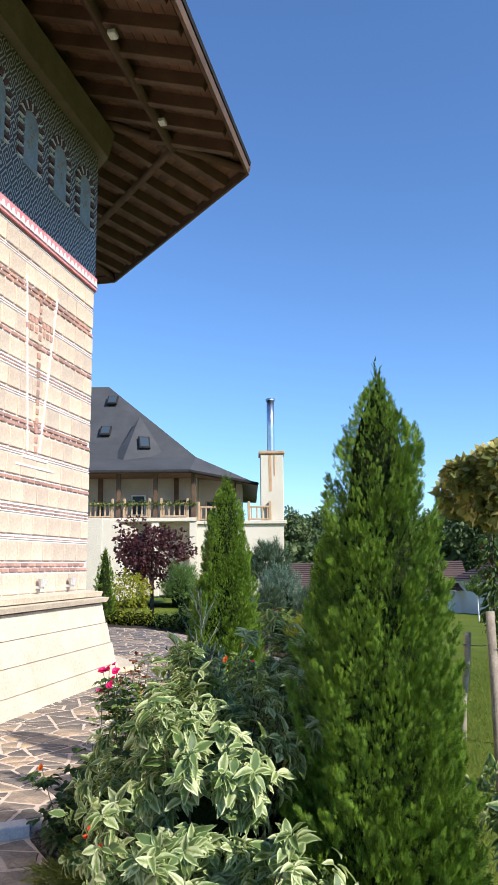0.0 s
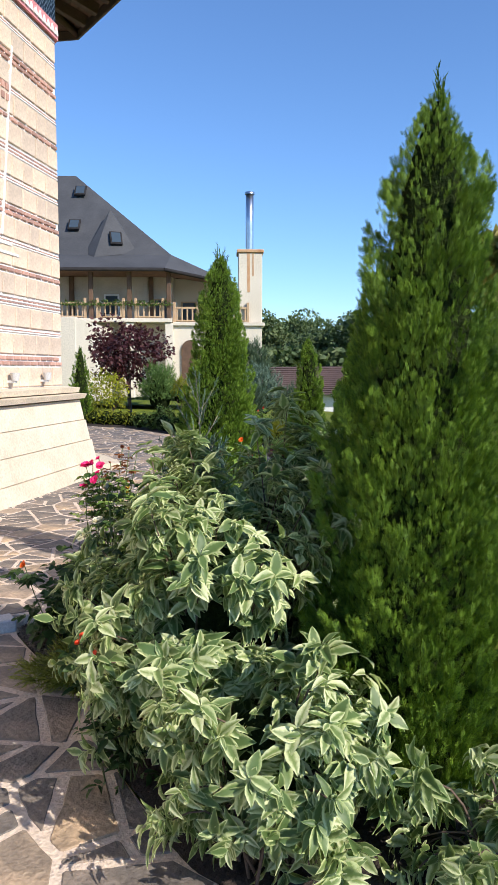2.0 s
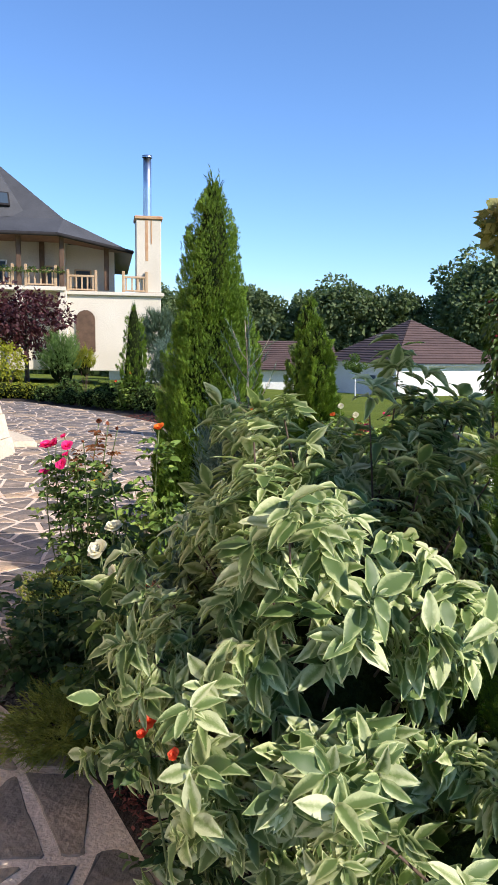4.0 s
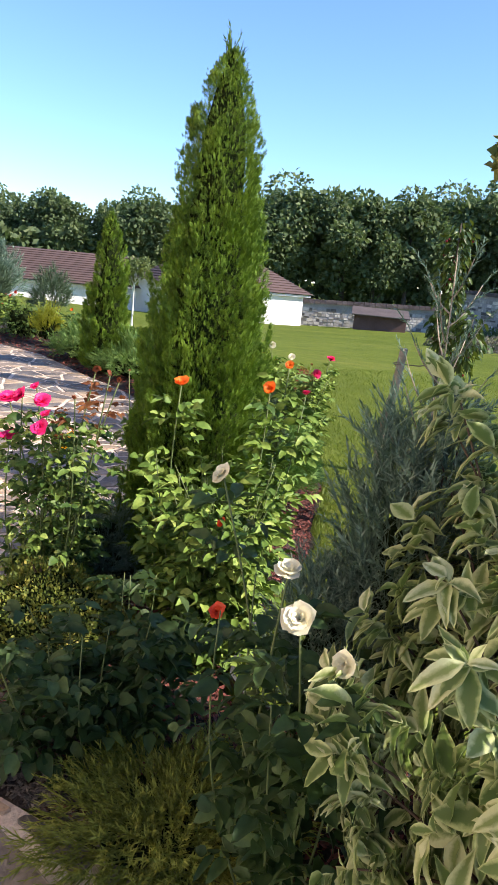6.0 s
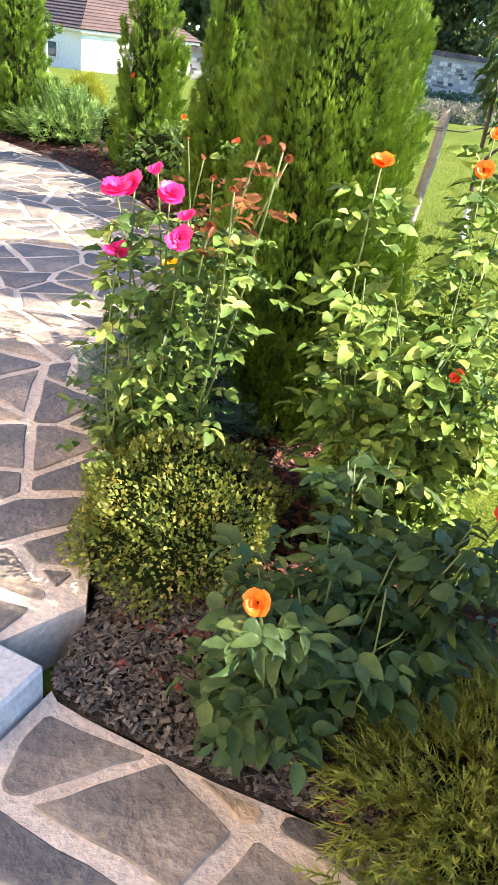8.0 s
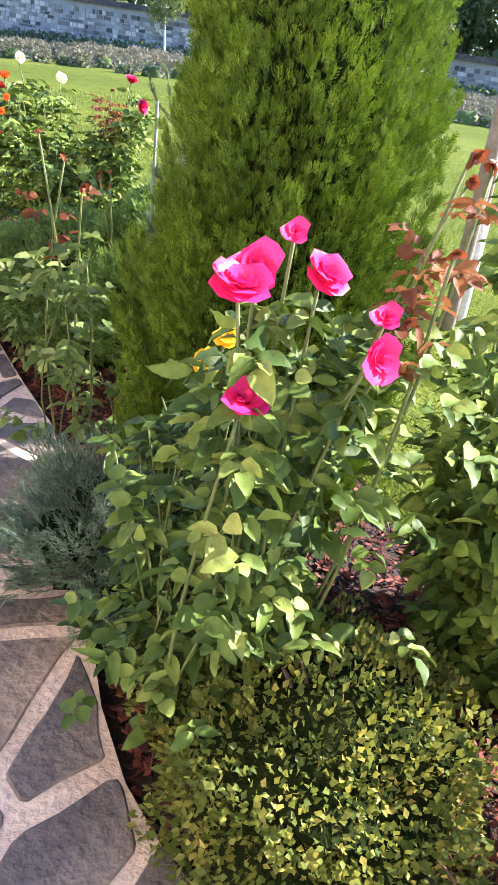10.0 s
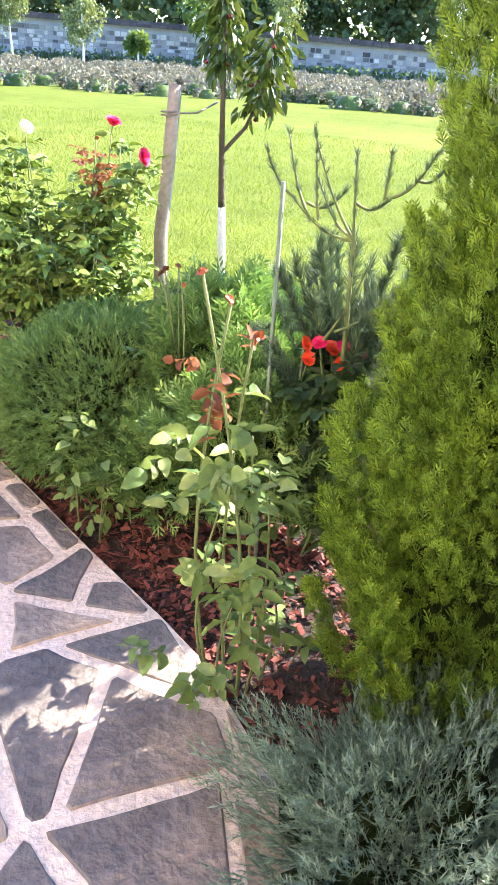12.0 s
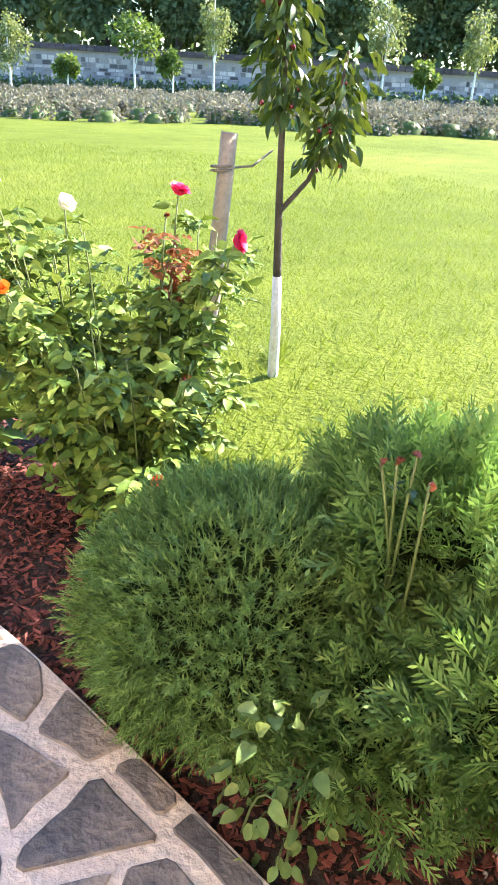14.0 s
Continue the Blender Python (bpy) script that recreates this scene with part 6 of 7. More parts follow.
# ---------------------------------------------------------------- residence with balcony
M_SLATE_ROOF = surface("dark_shingle", [(0.3, (0.045, 0.047, 0.052)), (0.7, (0.075, 0.077, 0.083))], 0.6, 14.0, 0.7, 0.5, 0.02)
M_WALL_CREAM = surface("cream_render", [(0.3, (0.60, 0.54, 0.44)), (0.7, (0.70, 0.64, 0.54))], 0.5, 20.0, 0.85)
M_WOOD = surface("balcony_wood", [(0.3, (0.42, 0.28, 0.16)), (0.7, (0.54, 0.38, 0.24))], 3.0, 40.0, 0.7)
M_GLASS, gnt, gb = mat("window_glass", 0.06)
gb.inputs["Base Color"].default_value = (0.05, 0.07, 0.09, 1)
M_STEEL, snt, sb = mat("steel_flue", 0.28, 1.0)
snt.links.new(ramp(snt, noise_of(snt, 3.0), [(0.3, (0.55, 0.57, 0.6)), (0.7, (0.7, 0.72, 0.74))]), sb.inputs["Base Color"])
M_RUST = surface("rust_stain", [(0.3, (0.42, 0.20, 0.09)), (0.7, (0.58, 0.40, 0.24))], 3.0, 20.0, 0.9)
house = thing("residence", (0, 0, 0), "two-storey cream residence with dark shingle roof and wooden balcony", "house")


def slab_box(name, x0, x1, y0, y1, z0, z1, material, parent=house, label="", bevel=0.02):
    return part(name, box_mesh(name, (x1 - x0, y1 - y0, z1 - z0), material, bevel, ((x0 + x1) / 2, (y0 + y1) / 2, (z0 + z1) / 2)), parent, label)


# the cream render again, darkened to carry the shade under the eaves
M_CREAM_SHADED = surface("cream_render_shaded", [(0.3, (0.44, 0.38, 0.31)), (0.7, (0.54, 0.48, 0.40))], 1.5, 25.0, 0.8)
slab_box("wall", -22, -3.0, 41.0, 52, 0, 6.5, M_CREAM_SHADED, house, "shaded cream upper wall")
slab_box("wall", -3.0, -0.6, 42.5, 50, 0, 6.3, M_WALL_CREAM)
slab_box("lower_wall", -22, -2.95, 40.3, 41.0, 0, 3.75, M_WALL_CREAM)
slab_box("balcony_floor", -22, -2.9, 39.0, 41.0, 3.76, 3.95, M_WALL_CREAM)
slab_box("lower_wall", -2.9, 1.6, 39.4, 42.4, 0, 3.6, M_WALL_CREAM)
slab_box("balcony_floor", -2.88, 1.75, 39.25, 42.45, 3.61, 3.78, M_WALL_CREAM)
# bell-cast hip roof
ex0, ex1, ey0, ey1 = -23.5, 0.3, 38.3, 54
kx0, kx1, ky0, ky1 = -21.5, -3.0, 40.3, 52
rv = [(ex0, ey0, 6.25), (ex1, ey0, 5.75), (ex1, ey1, 5.9), (ex0, ey1, 6.25), (kx0, ky0, 7.1), (kx1, ky0, 7.25), (kx1, ky1, 7.25), (kx0, ky1, 7.1), (-16, 45.5, 12.4), (-8.75, 45.5, 12.4)]
rv[1] = (0.3, 40.3, 5.78)
rv.append((-3.2, ey0, 6.25))
roof = part("roof", mixed_mesh("roof", rv, [(0, 10, 5, 4), (10, 1, 5), (1, 2, 6, 5), (2, 3, 7, 6), (3, 0, 4, 7), (4, 5, 9, 8), (6, 7, 8, 9), (5, 6, 9), (7, 4, 8)], M_SLATE_ROOF), house, "dark grey bell-cast shingle roof")
part("fascia", tubes("fascia", [(np.array([rv[0], rv[10]]), 0.09, 0.09), (np.array([rv[10], rv[1]]), 0.09, 0.09)], M_ROOF_EDGE, 4), house, "dark eaves board")
part("soffit", mesh_of("soffit", [(ex0, ey0, 6.22), (-3.2, ey0, 6.22), (-3.0, 41, 6.2), (ex0, 41, 6.2), (-3.2, ey0, 6.22), (0.3, 40.3, 5.75), (-0.6, 42.5, 6.0), (-3.0, 41, 6.2)], [(0, 1, 2, 3), (4, 5, 6, 7)], M_BOARD), house)
# dormer
dv = [(-7.45, 40.6, 7.36), (-6.85, 39.9, 7.05), (-4.75, 40.55, 7.38), (-6.3, 41.9, 9.8), (-6.3, 43.1, 9.9)]
part("dormer", mesh_of("dormer", dv, [(0, 1, 3), (1, 2, 3), (0, 3, 4), (2, 4, 3)], M_SLATE_ROOF), house, "small hipped roof dormer").data.shade_flat()


def skylight(x, y, z, nrm):
    m = Matrix.Translation((x, y, z)) @ Vector(nrm).to_track_quat("Z", "Y").to_matrix().to_4x4()
    w = part("skylight", box_mesh("skylight", (0.62, 0.85, 0.14), M_ROOF_EDGE, 0.02), house, "roof window in a dark frame", m)
    g = new("pane", box_mesh("pane", (0.46, 0.66, 0.03), M_GLASS, 0.005))
    g.parent = w
    g.location = (0, 0, 0.075)


skylight(-8.25, 44.1, 11.25, (0, -1.0, 1.0))
skylight(-8.2, 41.9, 9.0, (0, -1.0, 1.0))
skylight(-5.85, 40.72, 8.12, (0.28, -1.0, 0.72))


def balustrade(x0, y0, x1, y1, z, label=""):
    rail = thing("balustrade", (0, 0, 0))
    rail.parent = house
    d = np.array((x1 - x0, y1 - y0))
    ln = float(np.linalg.norm(d))
    a = math.atan2(d[1], d[0])
    for zz, h in ((z + 0.72, 0.1), (z + 0.08, 0.08)):
        part("rail", box_mesh("rail", (ln, 0.09, h), M_WOOD, 0.01), rail, "", Matrix.Translation(((x0 + x1) / 2, (y0 + y1) / 2, zz)) @ Matrix.Rotation(a, 4, "Z"))
    n = max(2, int(ln / 0.24))
    bal = box_mesh("baluster", (0.08, 0.05, 0.62), M_WOOD, 0.01)
    for k in range(n):
        t = (k + 0.5) / n
        part("baluster", bal, rail, "", Matrix.Translation((x0 + d[0] * t, y0 + d[1] * t, z + 0.41)) @ Matrix.Rotation(a, 4, "Z"))
    post = box_mesh("post", (0.14, 0.12, 1.0), M_WOOD, 0.02)
    for t in (0, 1):
        part("post", post, rail, "", Matrix.Translation((x0 + d[0] * t, y0 + d[1] * t, z + 0.5)))


col_x = [-9.0, -6.9, -5.0, -3.05]
for a, b in zip(col_x[:-1], col_x[1:]):
    balustrade(a + 0.3, 39.1, b - 0.3, 39.1, 3.95)
balustrade(-2.8, 39.4, -1.5, 39.4, 3.78)
balustrade(-0.2, 39.4, 0.9, 39.4, 3.78)
for x in col_x:
    slab_box("column", x - 0.11, x + 0.11, 39.0, 39.22, 3.95, 6.22, M_TIMBER, house, "turned wooden balcony column")
for x in col_x:
    slab_box("pier", x - 0.2, x + 0.2, 39.1, 39.5, 0, 3.74, M_WALL_CREAM, house, "square cream pier under the balcony")
for x in (-8.2, -4.1, -1.0):
    slab_box("post", x - 0.12, x + 0.12, 40.8, 41.0, 3.95, 6.2, M_TIMBER)
for i, (x, z, w, h) in enumerate(((-6.15, 4.75, 0.62, 0.95), (-3.6, 4.4, 0.6, 1.2), (-2.2, 4.5, 0.7, 1.0))):
    yy = 41.0 if x < -3.0 else 42.5
    w_ = part("window", box_mesh("window", (w + 0.16, 0.12, h + 0.16), M_WOOD if i else M_WHITE_LINE, 0.02, (x, yy - 0.02, z)), house, "small framed window")
    g = new("pane", box_mesh("pane", (w, 0.04, h), M_GLASS, 0.005, (x, yy - 0.085, z)))
    g.parent = w_
part("doorway", arch_panel("doorway", 0.9, 2.0, 0.0, 0.08, M_TIMBER), house, "dark arched doorway", Matrix.Translation((-2.0, 39.38, 0.9)) @ Matrix.Rotation(math.pi, 4, "Z"))
part("doorway", arch_panel("doorway", 1.2, 2.6, 0.0, 0.08, M_TIMBER), house, "dark arched doorway", Matrix.Translation((-7.2, 40.28, 0.3)) @ Matrix.Rotation(math.pi, 4, "Z"))
for k in range(10):
    x = -8.6 + 0.6 * k
    p = leafy("balcony_plant", "trailing green balcony flower box plant", "potted plant", (x, 38.98, 4.62), (0.28, 0.14, 0.16), 0.02, 120, small_leaf(), 0.12, M_SHRUB, 500 + k, "balcony plants", 0 + 3, low=-1.0)
# chimney tower with flue
slab_box("chimney_tower", 0.42, 1.62, 39.5, 40.9, 3.79, 7.25, M_WALL_CREAM, house, "square cream chimney tower", 0.03)
slab_box("chimney_cap", 0.34, 1.70, 39.42, 40.98, 7.26, 7.42, M_RUST, house, "rust-stained chimney cap", 0.03)
part("flue", tubes("flue", [(np.array([(1.0, 40.2, 7.40), (1.0, 40.2, 8.8), (1.0, 40.2, 10.3)]), 0.2, 0.2)], M_STEEL, 16), house, "shiny steel flue pipe")
part("flue_cap", tubes("flue_cap", [(np.array([(1.0, 40.2, 10.26), (1.0, 40.2, 10.36)]), 0.25, 0.25)], M_STEEL, 16), house)
slab_box("rust_streak", 0.86, 1.0, 39.485, 39.497, 5.3, 7.24, M_RUST, house, "brown rust streak below the cap", 0.0)
slab_box("rust_streak", 1.12, 1.19, 39.485, 39.497, 6.1, 7.24, M_RUST, house, "brown rust streak below the cap", 0.0)
# side wing of the church yard seen past the corner
slab_box("annex", -9.5, -5.9, 30.0, 39.0, 0, 3.4, M_WALL_CREAM, house, "pale rendered annex wall")


# ---------------------------------------------------------------- low white house and far walls
M_WHITEWASH = surface("white_wall", [(0.3, (0.74, 0.75, 0.75)), (0.7, (0.82, 0.82, 0.81))], 0.5, 15.0, 0.85)
M_TILE = surface("maroon_roof_tile", [(0.3, (0.075, 0.048, 0.045)), (0.7, (0.115, 0.073, 0.066))], 0.8, 12.0, 0.75, 0.4, 0.01, "island", (0.8, 1.2))
low = thing("low_house", (0, 0, 0), "long low white house with maroon hipped tile roof", "house")
B = np.array((16.15, 45.3))
fx = unit(np.array((0.97, 0.25)))
fy = np.array((-fx[1], fx[0]))
zb = -2.1


def lp(a, b, zz):
    p = B + fx * a + fy * b
    return (p[0], p[1], zz)


WID, DEP = 8.0, 8.0
part("wall", prism("wall", [lp(0, 0, 0)[:2], lp(WID, 0, 0)[:2], lp(WID, DEP, 0)[:2], lp(0, DEP, 0)[:2]], zb - 0.4, 0.2, M_WHITEWASH), low)
part("eaves", prism("eaves", [lp(-0.35, -0.35, 0)[:2], lp(WID + 0.35, -0.35, 0)[:2], lp(WID + 0.35, DEP + 0.35, 0)[:2], lp(-0.35, DEP + 0.35, 0)[:2]], 0.205, 0.33, M_WHITEWASH), low, "pale boxed eaves")


def tiled(name, p0, p1, p2, p3, rows):
    """A roof slope of lapped tile courses; p0, p1 along the eaves and p3, p2 at the top."""
    p0, p1, p2, p3 = (np.array(p) for p in (p0, p1, p2, p3))
    nrm = unit(np.cross(p1 - p0, p3 - p0))
    v, f = [], []
    for k in range(rows):
        for t, h in ((k / rows, 0.05), ((k + 1) / rows, 0.005)):
            v += [p0 + (p3 - p0) * t + nrm * h, p1 + (p2 - p1) * t + nrm * h]
    f = [(i, i + 1, i + 3, i + 2) for i in range(0, len(v) - 2, 2)]
    return part(name, mesh_of(name, v, f, M_TILE), low, "maroon tiled roof slope")


e = 0.5
top_a = top_b = lp(3.6, 3.6, 3.15)
tiled("roof", lp(-e, -e, 0.34), lp(WID + e, -e, 0.34), top_b, top_a, 18)
tiled("roof", lp(WID + e, -e, 0.34), lp(WID + e, DEP + e, 0.34), top_b, top_b, 18)
tiled("roof", lp(-e, DEP + e, 0.34), lp(-e, -e, 0.34), top_a, top_a, 18)
tiled("roof", lp(WID + e, DEP + e, 0.34), lp(-e, DEP + e, 0.34), top_a, top_b, 18)
# long wing to the west
part("wing_wall", prism("wing_wall", [(-1.0, 55.5), (14.2, 53.0), (15.0, 58.5), (0, 61)], zb - 0.4, -0.4, M_WHITEWASH), low, "shaded white wing wall")
tiled("roof", (-1.6, 54.9, -0.35), (14.8, 52.3, -0.35), (15.2, 55.8, 1.7), (-0.8, 58.4, 1.6), 14)
tiled("roof", (15.6, 59.2, -0.35), (-0.4, 61.9, -0.35), (-0.8, 58.4, 1.6), (15.2, 55.8, 1.7), 14)
w_ = part("window", box_mesh("window", (0.9, 0.1, 0.9), M_WHITE_LINE, 0.02, (0, 0, 0)), low, "small white window", Matrix.Translation(lp(-0.04, 2.4, -0.8)) @ Matrix.Rotation(math.atan2(fy[1], fy[0]), 4, "Z"))
g = new("pane", box_mesh("pane", (0.7, 0.04, 0.7), M_GLASS, 0.005, (0, 0.06, 0)))
g.parent = w_

M_RUBBLE = surface("rubble_stone", [(0.3, (0.31, 0.295, 0.285)), (0.7, (0.48, 0.45, 0.43))], 2.0, 18.0, 0.9, 0.5, 0.02, "island", (0.18, 1.7))
M_WALL_JOINT = surface("lime_joint", [(0.3, (0.28, 0.27, 0.275)), (0.7, (0.40, 0.385, 0.385))], 1.0, 15.0, 0.9)
M_COPING = surface("dark_coping", [(0.3, (0.07, 0.055, 0.055)), (0.7, (0.12, 0.095, 0.09))], 1.0, 15.0, 0.8, 0.4, 0.01, "island", (0.7, 1.3))


def perimeter_wall(label, p0, p1, z0, z1, height, seed):
    r = random.Random(seed)
    root = thing("wall_boundary", (0, 0, 0), label, "wall", "", "structure")
    p0, p1 = np.array(p0, float), np.array(p1, float)
    e = unit(p1 - p0)
    ln = float(np.linalg.norm(p1 - p0))
    nrm = np.array((-e[1], e[0]))
    if nrm @ (np.array((-1.0, 6.0)) - p0) < 0:
        nrm = -nrm
    m = Matrix(((e[0], nrm[0], 0, p0[0]), (e[1], nrm[1], 0, p0[1]), (0, 0, 1, 0), (0, 0, 0, 1)))

    def zg(s):
        return z0 + (z1 - z0) * s / ln
    v, f = [], []
    for s0 in np.arange(0, ln, 4.0):
        s1 = min(s0 + 4.0, ln)
        q = len(v)
        add_box(v, f, s0, s1, -0.4, 0.0, zg(s0) - 0.8, zg(s0) + height)
    part("core", mesh_of("core", v, f, M_WALL_JOINT), root, "", m)
    v, f = [], []
    h = 0.0
    while h < height - 0.3:
        rh = r.uniform(0.12, 0.26)
        s = r.uniform(0, 0.2)
        while s < ln:
            w = r.uniform(0.18, 0.5)
            if r.random() < 0.86:
                add_box(v, f, s, min(s + w - 0.05, ln), -0.02, r.uniform(0.02, 0.05), zg(s) + h, zg(s) + h + rh - 0.04)
            s += w
        h += rh
    part("stones", mesh_of("stones", v, f, M_RUBBLE), root, "grey and brown rubble stones", m)["kind"] = "stuff"
    v, f = [], []
    s = 0.0
    while s < ln:
        for k in range(2):
            add_box(v, f, s, s + 0.38, -0.6 + 0.16 * k, 0.22 - 0.14 * k, zg(s) + height + 0.14 * k, zg(s) + height + 0.14 * (k + 1))
        s += 0.4
    part("coping", mesh_of("coping", v, f, M_COPING), root, "dark tiled wall coping", m)["kind"] = "stuff"
    return root


perimeter_wall("long grey rubble-stone wall with dark coping", (36.4, 46.0), (46.9, -14), -0.62, -1.6, 2.08, 601)
perimeter_wall("rubble-stone wall with dark coping behind the lawn", (36.2, 46.2), (21.0, 54.0), -1.6, -2.2, 1.7, 602)
shed = thing("garden_shed", (0, 0, 0), "dark brown lean-to shed against the far wall", "shed")
sm = Matrix.Translation((28.6, 45.0, -2.0)) @ Matrix.Rotation(radians(-33), 4, "Z")
part("wall", box_mesh("wall", (3.4, 2.0, 1.7), surface("shed_boards", [(0.3, (0.08, 0.04, 0.035)), (0.7, (0.13, 0.07, 0.06))], 1.0, 20.0, 0.8), 0.02, (0, 0, 0.7)), shed, "", sm)
part("roof", box_mesh("roof", (3.8, 2.5, 0.1), M_COPING, 0.02), shed, "", sm @ Matrix.Translation((0, -0.1, 1.68)) @ Matrix.Rotation(radians(10), 4, "X"))

# lavender strip below the wall
rl = np.random.default_rng(701)
pos, ahead, mounds = [], [], []
for k in range(760):
    s, w = rl.uniform(0, 1), rl.uniform(0, 1)
    near = np.array((14.8, 24.0)) * (1 - s) + np.array((15.6, -2.0)) * s
    far = np.array((29.5, 28.0)) * (1 - s) + np.array((32.5, -4.0)) * s
    row = round(w * 14) / 14
    p = near + (far - near) * row + rl.normal(0, 0.18, 2)
    z0 = gz(*p)
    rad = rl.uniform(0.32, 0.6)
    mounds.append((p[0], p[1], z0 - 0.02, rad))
    d = unit(rl.normal(0, 1, (150, 3)) + np.array((0, 0, 0.3)))
    d[:, 2] = np.abs(d[:, 2])
    q = np.stack([p[0] + d[:, 0] * rad * 0.6, p[1] + d[:, 1] * rad * 0.6, z0 + d[:, 2] * rad * 0.75], -1)
    pos.append(q)
    ahead.append(d * 0.5 + rl.normal(0, 0.6, (150, 3)) + np.array((0, 0, 0.2)))
pos, ahead = np.concatenate(pos), np.concatenate(ahead)
tagged(new("lavender_strip", scatter("lavender_strip", tiny_leaf(0.5), frames(pos, ahead, rl.normal(0, 0.6, (len(pos), 3)) + np.array((0, 0, 1.0)), 0.105 * rl.uniform(0.6, 1.3, len(pos))), M_LAVENDER)), "broad strip of faded grey-green lavender clumps", "lavender", "", "stuff")
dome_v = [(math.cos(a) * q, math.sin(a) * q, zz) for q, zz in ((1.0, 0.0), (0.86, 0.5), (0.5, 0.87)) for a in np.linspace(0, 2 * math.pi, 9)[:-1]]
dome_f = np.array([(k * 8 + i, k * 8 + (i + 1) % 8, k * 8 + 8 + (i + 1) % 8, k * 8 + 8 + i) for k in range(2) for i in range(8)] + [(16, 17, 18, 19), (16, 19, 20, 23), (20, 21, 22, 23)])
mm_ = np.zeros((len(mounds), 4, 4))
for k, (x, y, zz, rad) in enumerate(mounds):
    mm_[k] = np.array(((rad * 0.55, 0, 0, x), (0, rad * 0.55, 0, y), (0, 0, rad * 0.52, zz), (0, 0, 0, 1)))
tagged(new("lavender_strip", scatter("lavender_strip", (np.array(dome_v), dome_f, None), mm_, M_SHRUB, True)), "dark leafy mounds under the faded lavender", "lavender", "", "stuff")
# clipped dark hedge along the wall's foot
hp = np.linspace(0, 1, 5200)
hx, hy = 35.4 + (45.9 - 35.4) * hp, 46.0 + (-14 - 46.0) * hp
hx = hx + rl.normal(0, 0.22, len(hp))
hz = np.array([gz(a, b) for a, b in zip(hx, hy)]) + rl.uniform(0, 0.55, len(hp))
tagged(new("hedge", scatter("hedge", small_leaf(), frames(np.stack([hx, hy, hz], -1), rl.normal(0, 1, (len(hp), 3)), rl.normal(0, 1, (len(hp), 3)), 0.26), M_OAK)), "low dark green hedge at the foot of the wall", "hedge", "", "stuff")
# birches and small trees before the wall
LEAF4 = tiny_leaf(0.7)
for i, (x, y, h, kind) in enumerate(((34.9, 24.8, 3.4, "birch"), (37.0, 19.5, 3.7, "round"), (38.0, 15.9, 4.8, "birch"), (39.0, 8.0, 5.2, "birch"), (38.9, 3.8, 4.3, "birch"), (37.5, 17.8, 1.9, "round"), (38.9, 6.0, 1.9, "round"), (36.3, 22.6, 1.6, "round"), (35.6, 29.0, 4.4, "birch"), (40.0, -1.0, 4.6, "birch"))):
    z0 = gz(x, y)
    if kind == "birch":
        tree("birch", "young weeping birch with white stem by the wall", (x, y, z0), h, 0.07, (0.85, h * 0.28, h * 0.66), 2200, 0.12, M_BIRCH_LEAF, M_BIRCH, 720 + i, "birches along the wall", 8, 18, weep=0.35)
    else:
        tree("small_tree", "small round green tree by the wall", (x, y, z0), h, 0.06, (h * 0.30, h * 0.28, h * 0.68), 1100, 0.2, M_SHRUB, M_LIME, 720 + i, "", 6, 14)
for i, (x, y) in enumerate(((5.0, 24.0), (9.5, 33.0))):
    tree("standard_tree", "small grafted round-headed tree before the low house", (x, y, gz(x, y)), 1.75, 0.035, (0.42, 0.38, 1.5), 1300, 0.09, M_SHRUB if i else M_BIRCH_LEAF, M_LIME, 760 + i, "", 6, 12, limb_from=0.7)

# --- wood behind: four kinds of oak, repeated at many places
OAKS = []
for k in range(4):
    OAKS.append(tree("oak", "tall dark green oak of the wood behind the walls", (0, 0, -80), 13.5, 0.28, (4.1, 4.4, 8.4), 9000, 0.46, M_OAK, M_TRUNK, 800 + k, "oaks of the far wood", 12, 30, limb_from=0.22, leaf=LEAF4))
ro = random.Random(9)
spots = []
for k in range(17):
    a = k / 16
    spots.append((2 + 48 * a, 78 - 24 * a, 0.62 + 0.28 * a + 0.06 * math.exp(-((a - 0.72) / 0.2) ** 2)))
for k in range(13):
    a = k / 12
    spots.append((50 + 8 * a, 56 - 66 * a, 0.92 - 0.34 * a))
for k in range(9):
    a = k / 8
    spots.append((10 + 50 * a, 92 - 30 * a, 0.75 + 0.3 * a))
for k in range(8):
    a = k / 7
    spots.append((62 + 4 * a, 52 - 66 * a, 0.95 - 0.3 * a))
spots += [(-4, 80, 0.55), (-12, 82, 0.6), (-20, 80, 0.6)]
for i, (x, y, sc) in enumerate(spots):
    x, y, sc = x + ro.uniform(-1.3, 1.3), y + ro.uniform(-1.5, 1.5), sc * ro.uniform(0.86, 1.12)
    o = OAKS[i % 4]
    m = Matrix.Translation((x, y, gz(x, y))) @ Matrix.Rotation(ro.uniform(0, 6.28), 4, "Z") @ Matrix.Diagonal((sc, sc, sc, 1))
    if i < 4:
        o.matrix_basis = m
    else:
        c = copy_thing(o, m)
        c.scale = (sc, sc, sc)

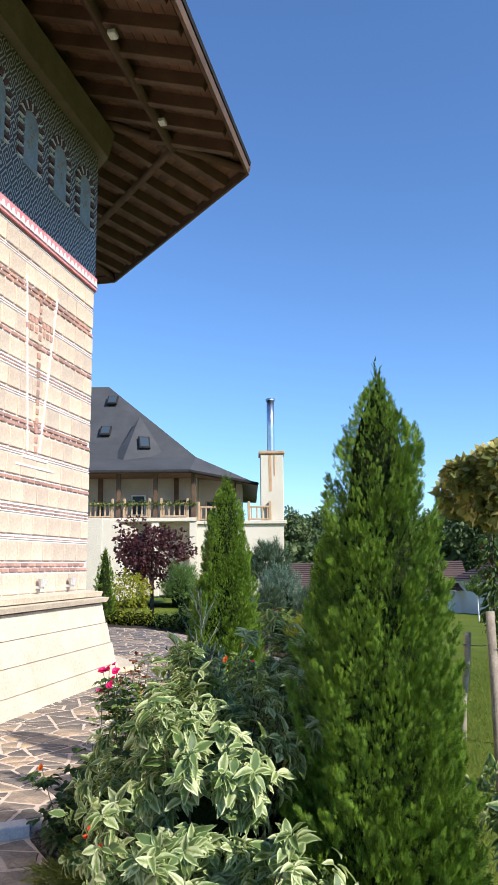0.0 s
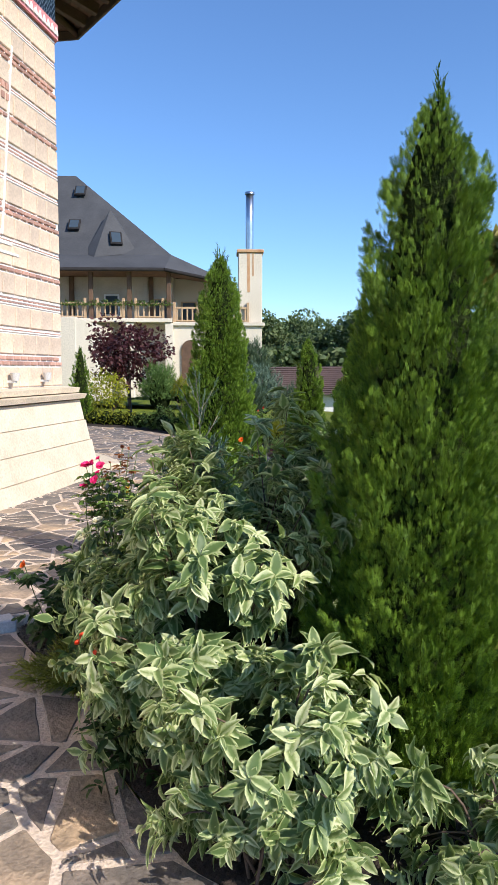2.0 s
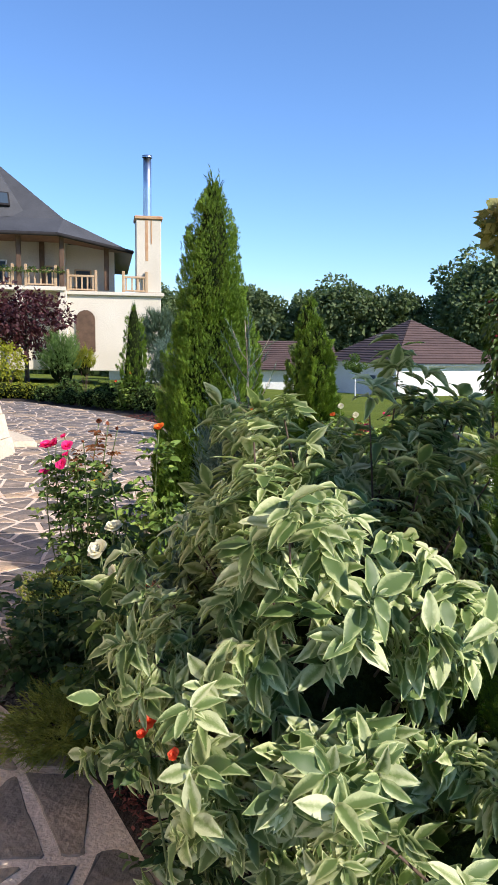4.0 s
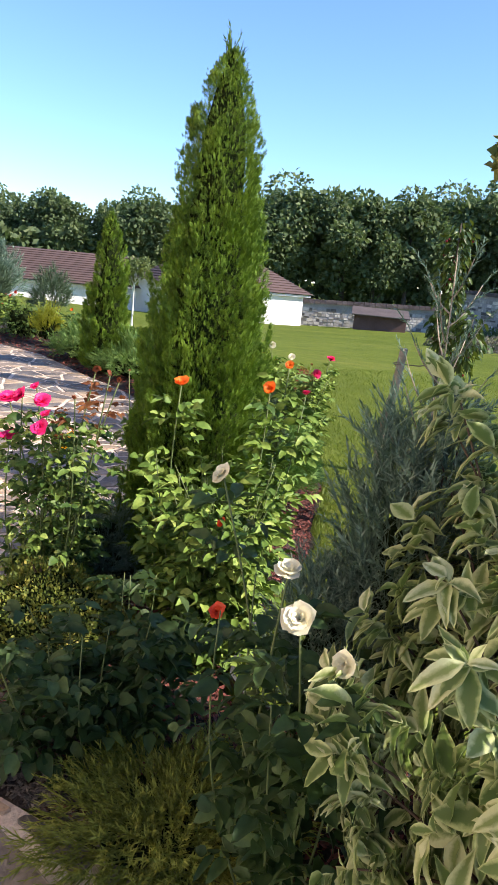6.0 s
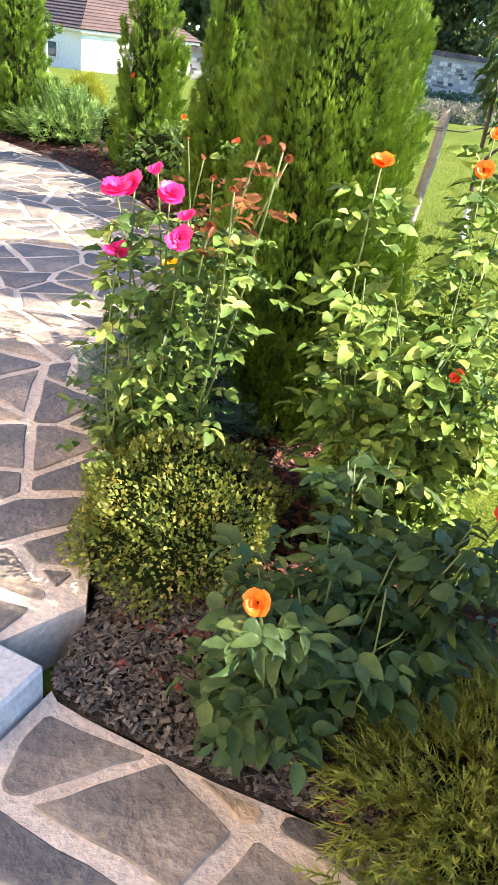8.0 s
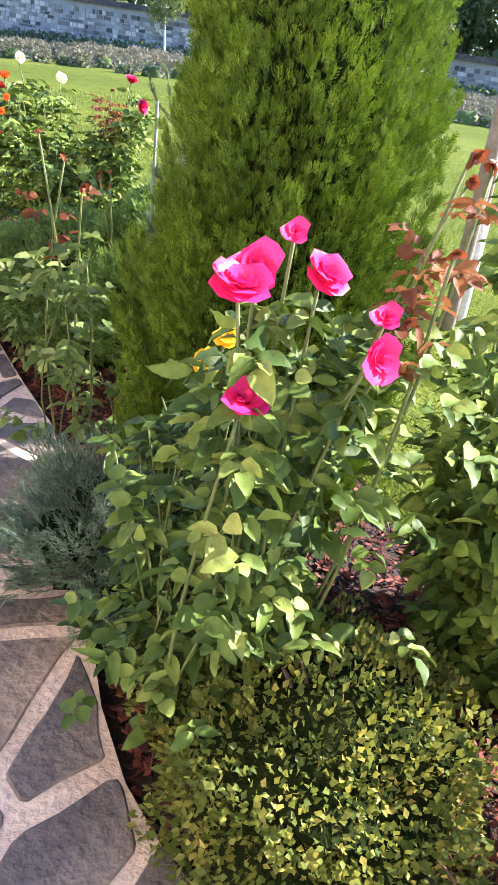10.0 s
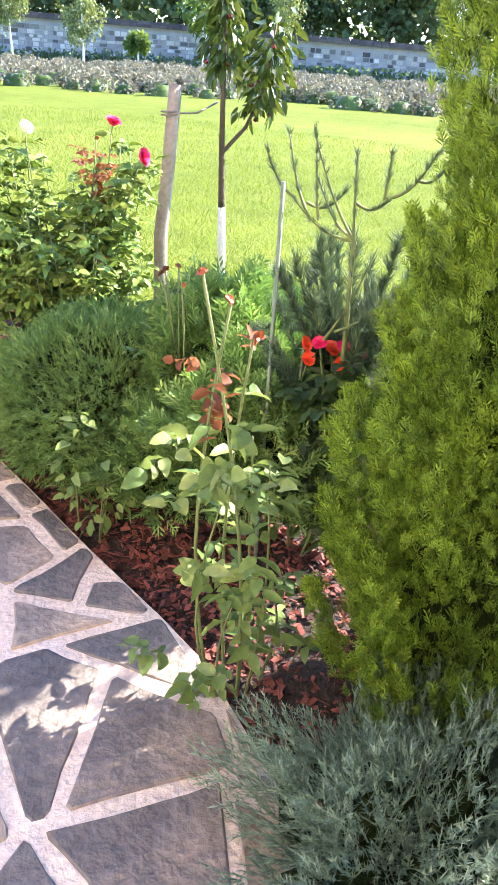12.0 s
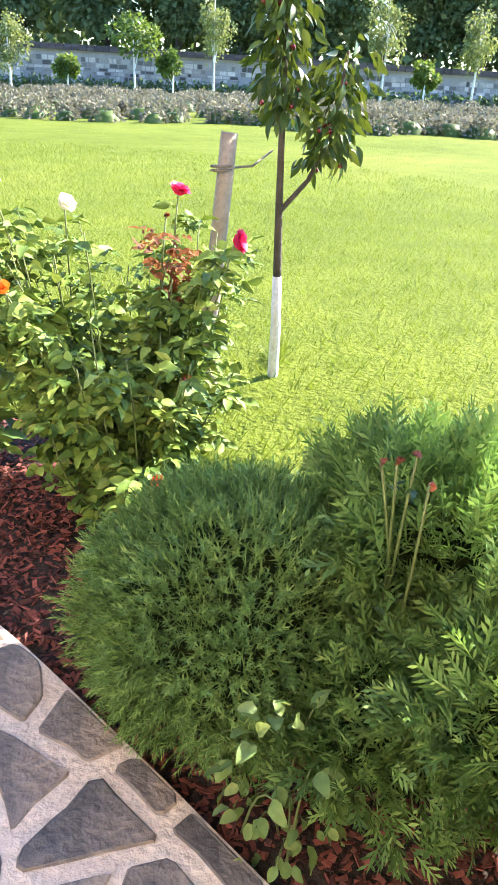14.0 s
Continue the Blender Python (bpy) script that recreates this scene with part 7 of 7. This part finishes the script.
# undergrowth that closes the wood near the ground
ru = np.random.default_rng(811)
n = 24000
t = ru.uniform(0, 1, n)
ux = np.where(t < 0.55, -10 + 62 * t / 0.55, 52 + 7 * (t - 0.55) / 0.45) + ru.normal(0, 1.2, n)
uy = np.where(t < 0.55, 79 - 23 * t / 0.55, 56 - 72 * (t - 0.55) / 0.45) + ru.normal(0, 1.2, n)
uz = ground_z(ux, uy) + ru.uniform(0, 1, n) ** 1.2 * 5.5
tagged(new("undergrowth", scatter("undergrowth", LEAF4, frames(np.stack([ux, uy, uz], -1), ru.normal(0, 1, (n, 3)), ru.normal(0, 1, (n, 3)), ru.uniform(0.45, 0.9, n)), M_OAK)), "dark undergrowth at the edge of the wood", "undergrowth", "", "stuff")

# grass blades on the lawn near the bed
rg = np.random.default_rng(901)
n = 95000
dist = rg.uniform(0, 1, n) ** 1.6 * 7.5
gy_ = rg.uniform(2.0, 13.0, n)
gx_ = at_y(LAWN, gy_) + 0.02 + dist
ga = rg.uniform(0, 6.28, n)
blade = (np.array([(-0.06, 0, 0), (0.06, 0, 0), (0.035, 0.6, 0.06), (0, 1.0, 0.22)]), np.array([(0, 1, 2), (0, 2, 3)]), None)
ah = np.stack([np.cos(ga) * 0.45, np.sin(ga) * 0.45, np.ones(n)], -1)
tagged(new("grass", scatter("grass", blade, frames(np.stack([gx_, gy_, ground_z(gx_, gy_) - 0.005], -1), ah, np.stack([np.cos(ga), np.sin(ga), np.zeros(n)], -1), rg.uniform(0.018, 0.05, n)), M_GRASS)), "short bright green grass blades of the lawn", "grass", "", "stuff")


# ---------------------------------------------------------------- paving slabs, last
def lay(polys, z, parent, nearest, seed):
    r = random.Random(seed)
    polys = sorted(polys, key=nearest)
    vv, ff = [], []
    for i, (sx, sy, poly) in enumerate(polys):
        at, v, f = slab_geometry(poly, z, r)
        if i < 290:
            me = bpy.data.meshes.new("slab")
            me.from_pydata(v, [], f)
            me.materials.append(M_SLAB)
            o = new("slab", me)
            o.parent = parent
            o.location = at
        else:
            b = len(vv)
            vv += [(x + at[0], y + at[1], q + at[2]) for x, y, q in v]
            ff += [tuple(b + k for k in face) for face in f]
    if ff:
        me = bpy.data.meshes.new("slabs")
        me.from_pydata(vv, [], ff)
        me.materials.append(M_SLAB_FAR)
        o = new("slabs", me)
        o.parent = parent
        o["kind"] = "stuff"


lay(slabs_near, 0.0, paving, lambda p: math.hypot(p[0] + 0.9, p[1] - 4.2), 1)
lay(slabs_plaza, PLAZA_Z, plaza, lambda p: math.hypot(p[0] + 0.6, p[1] - 6.6), 2)
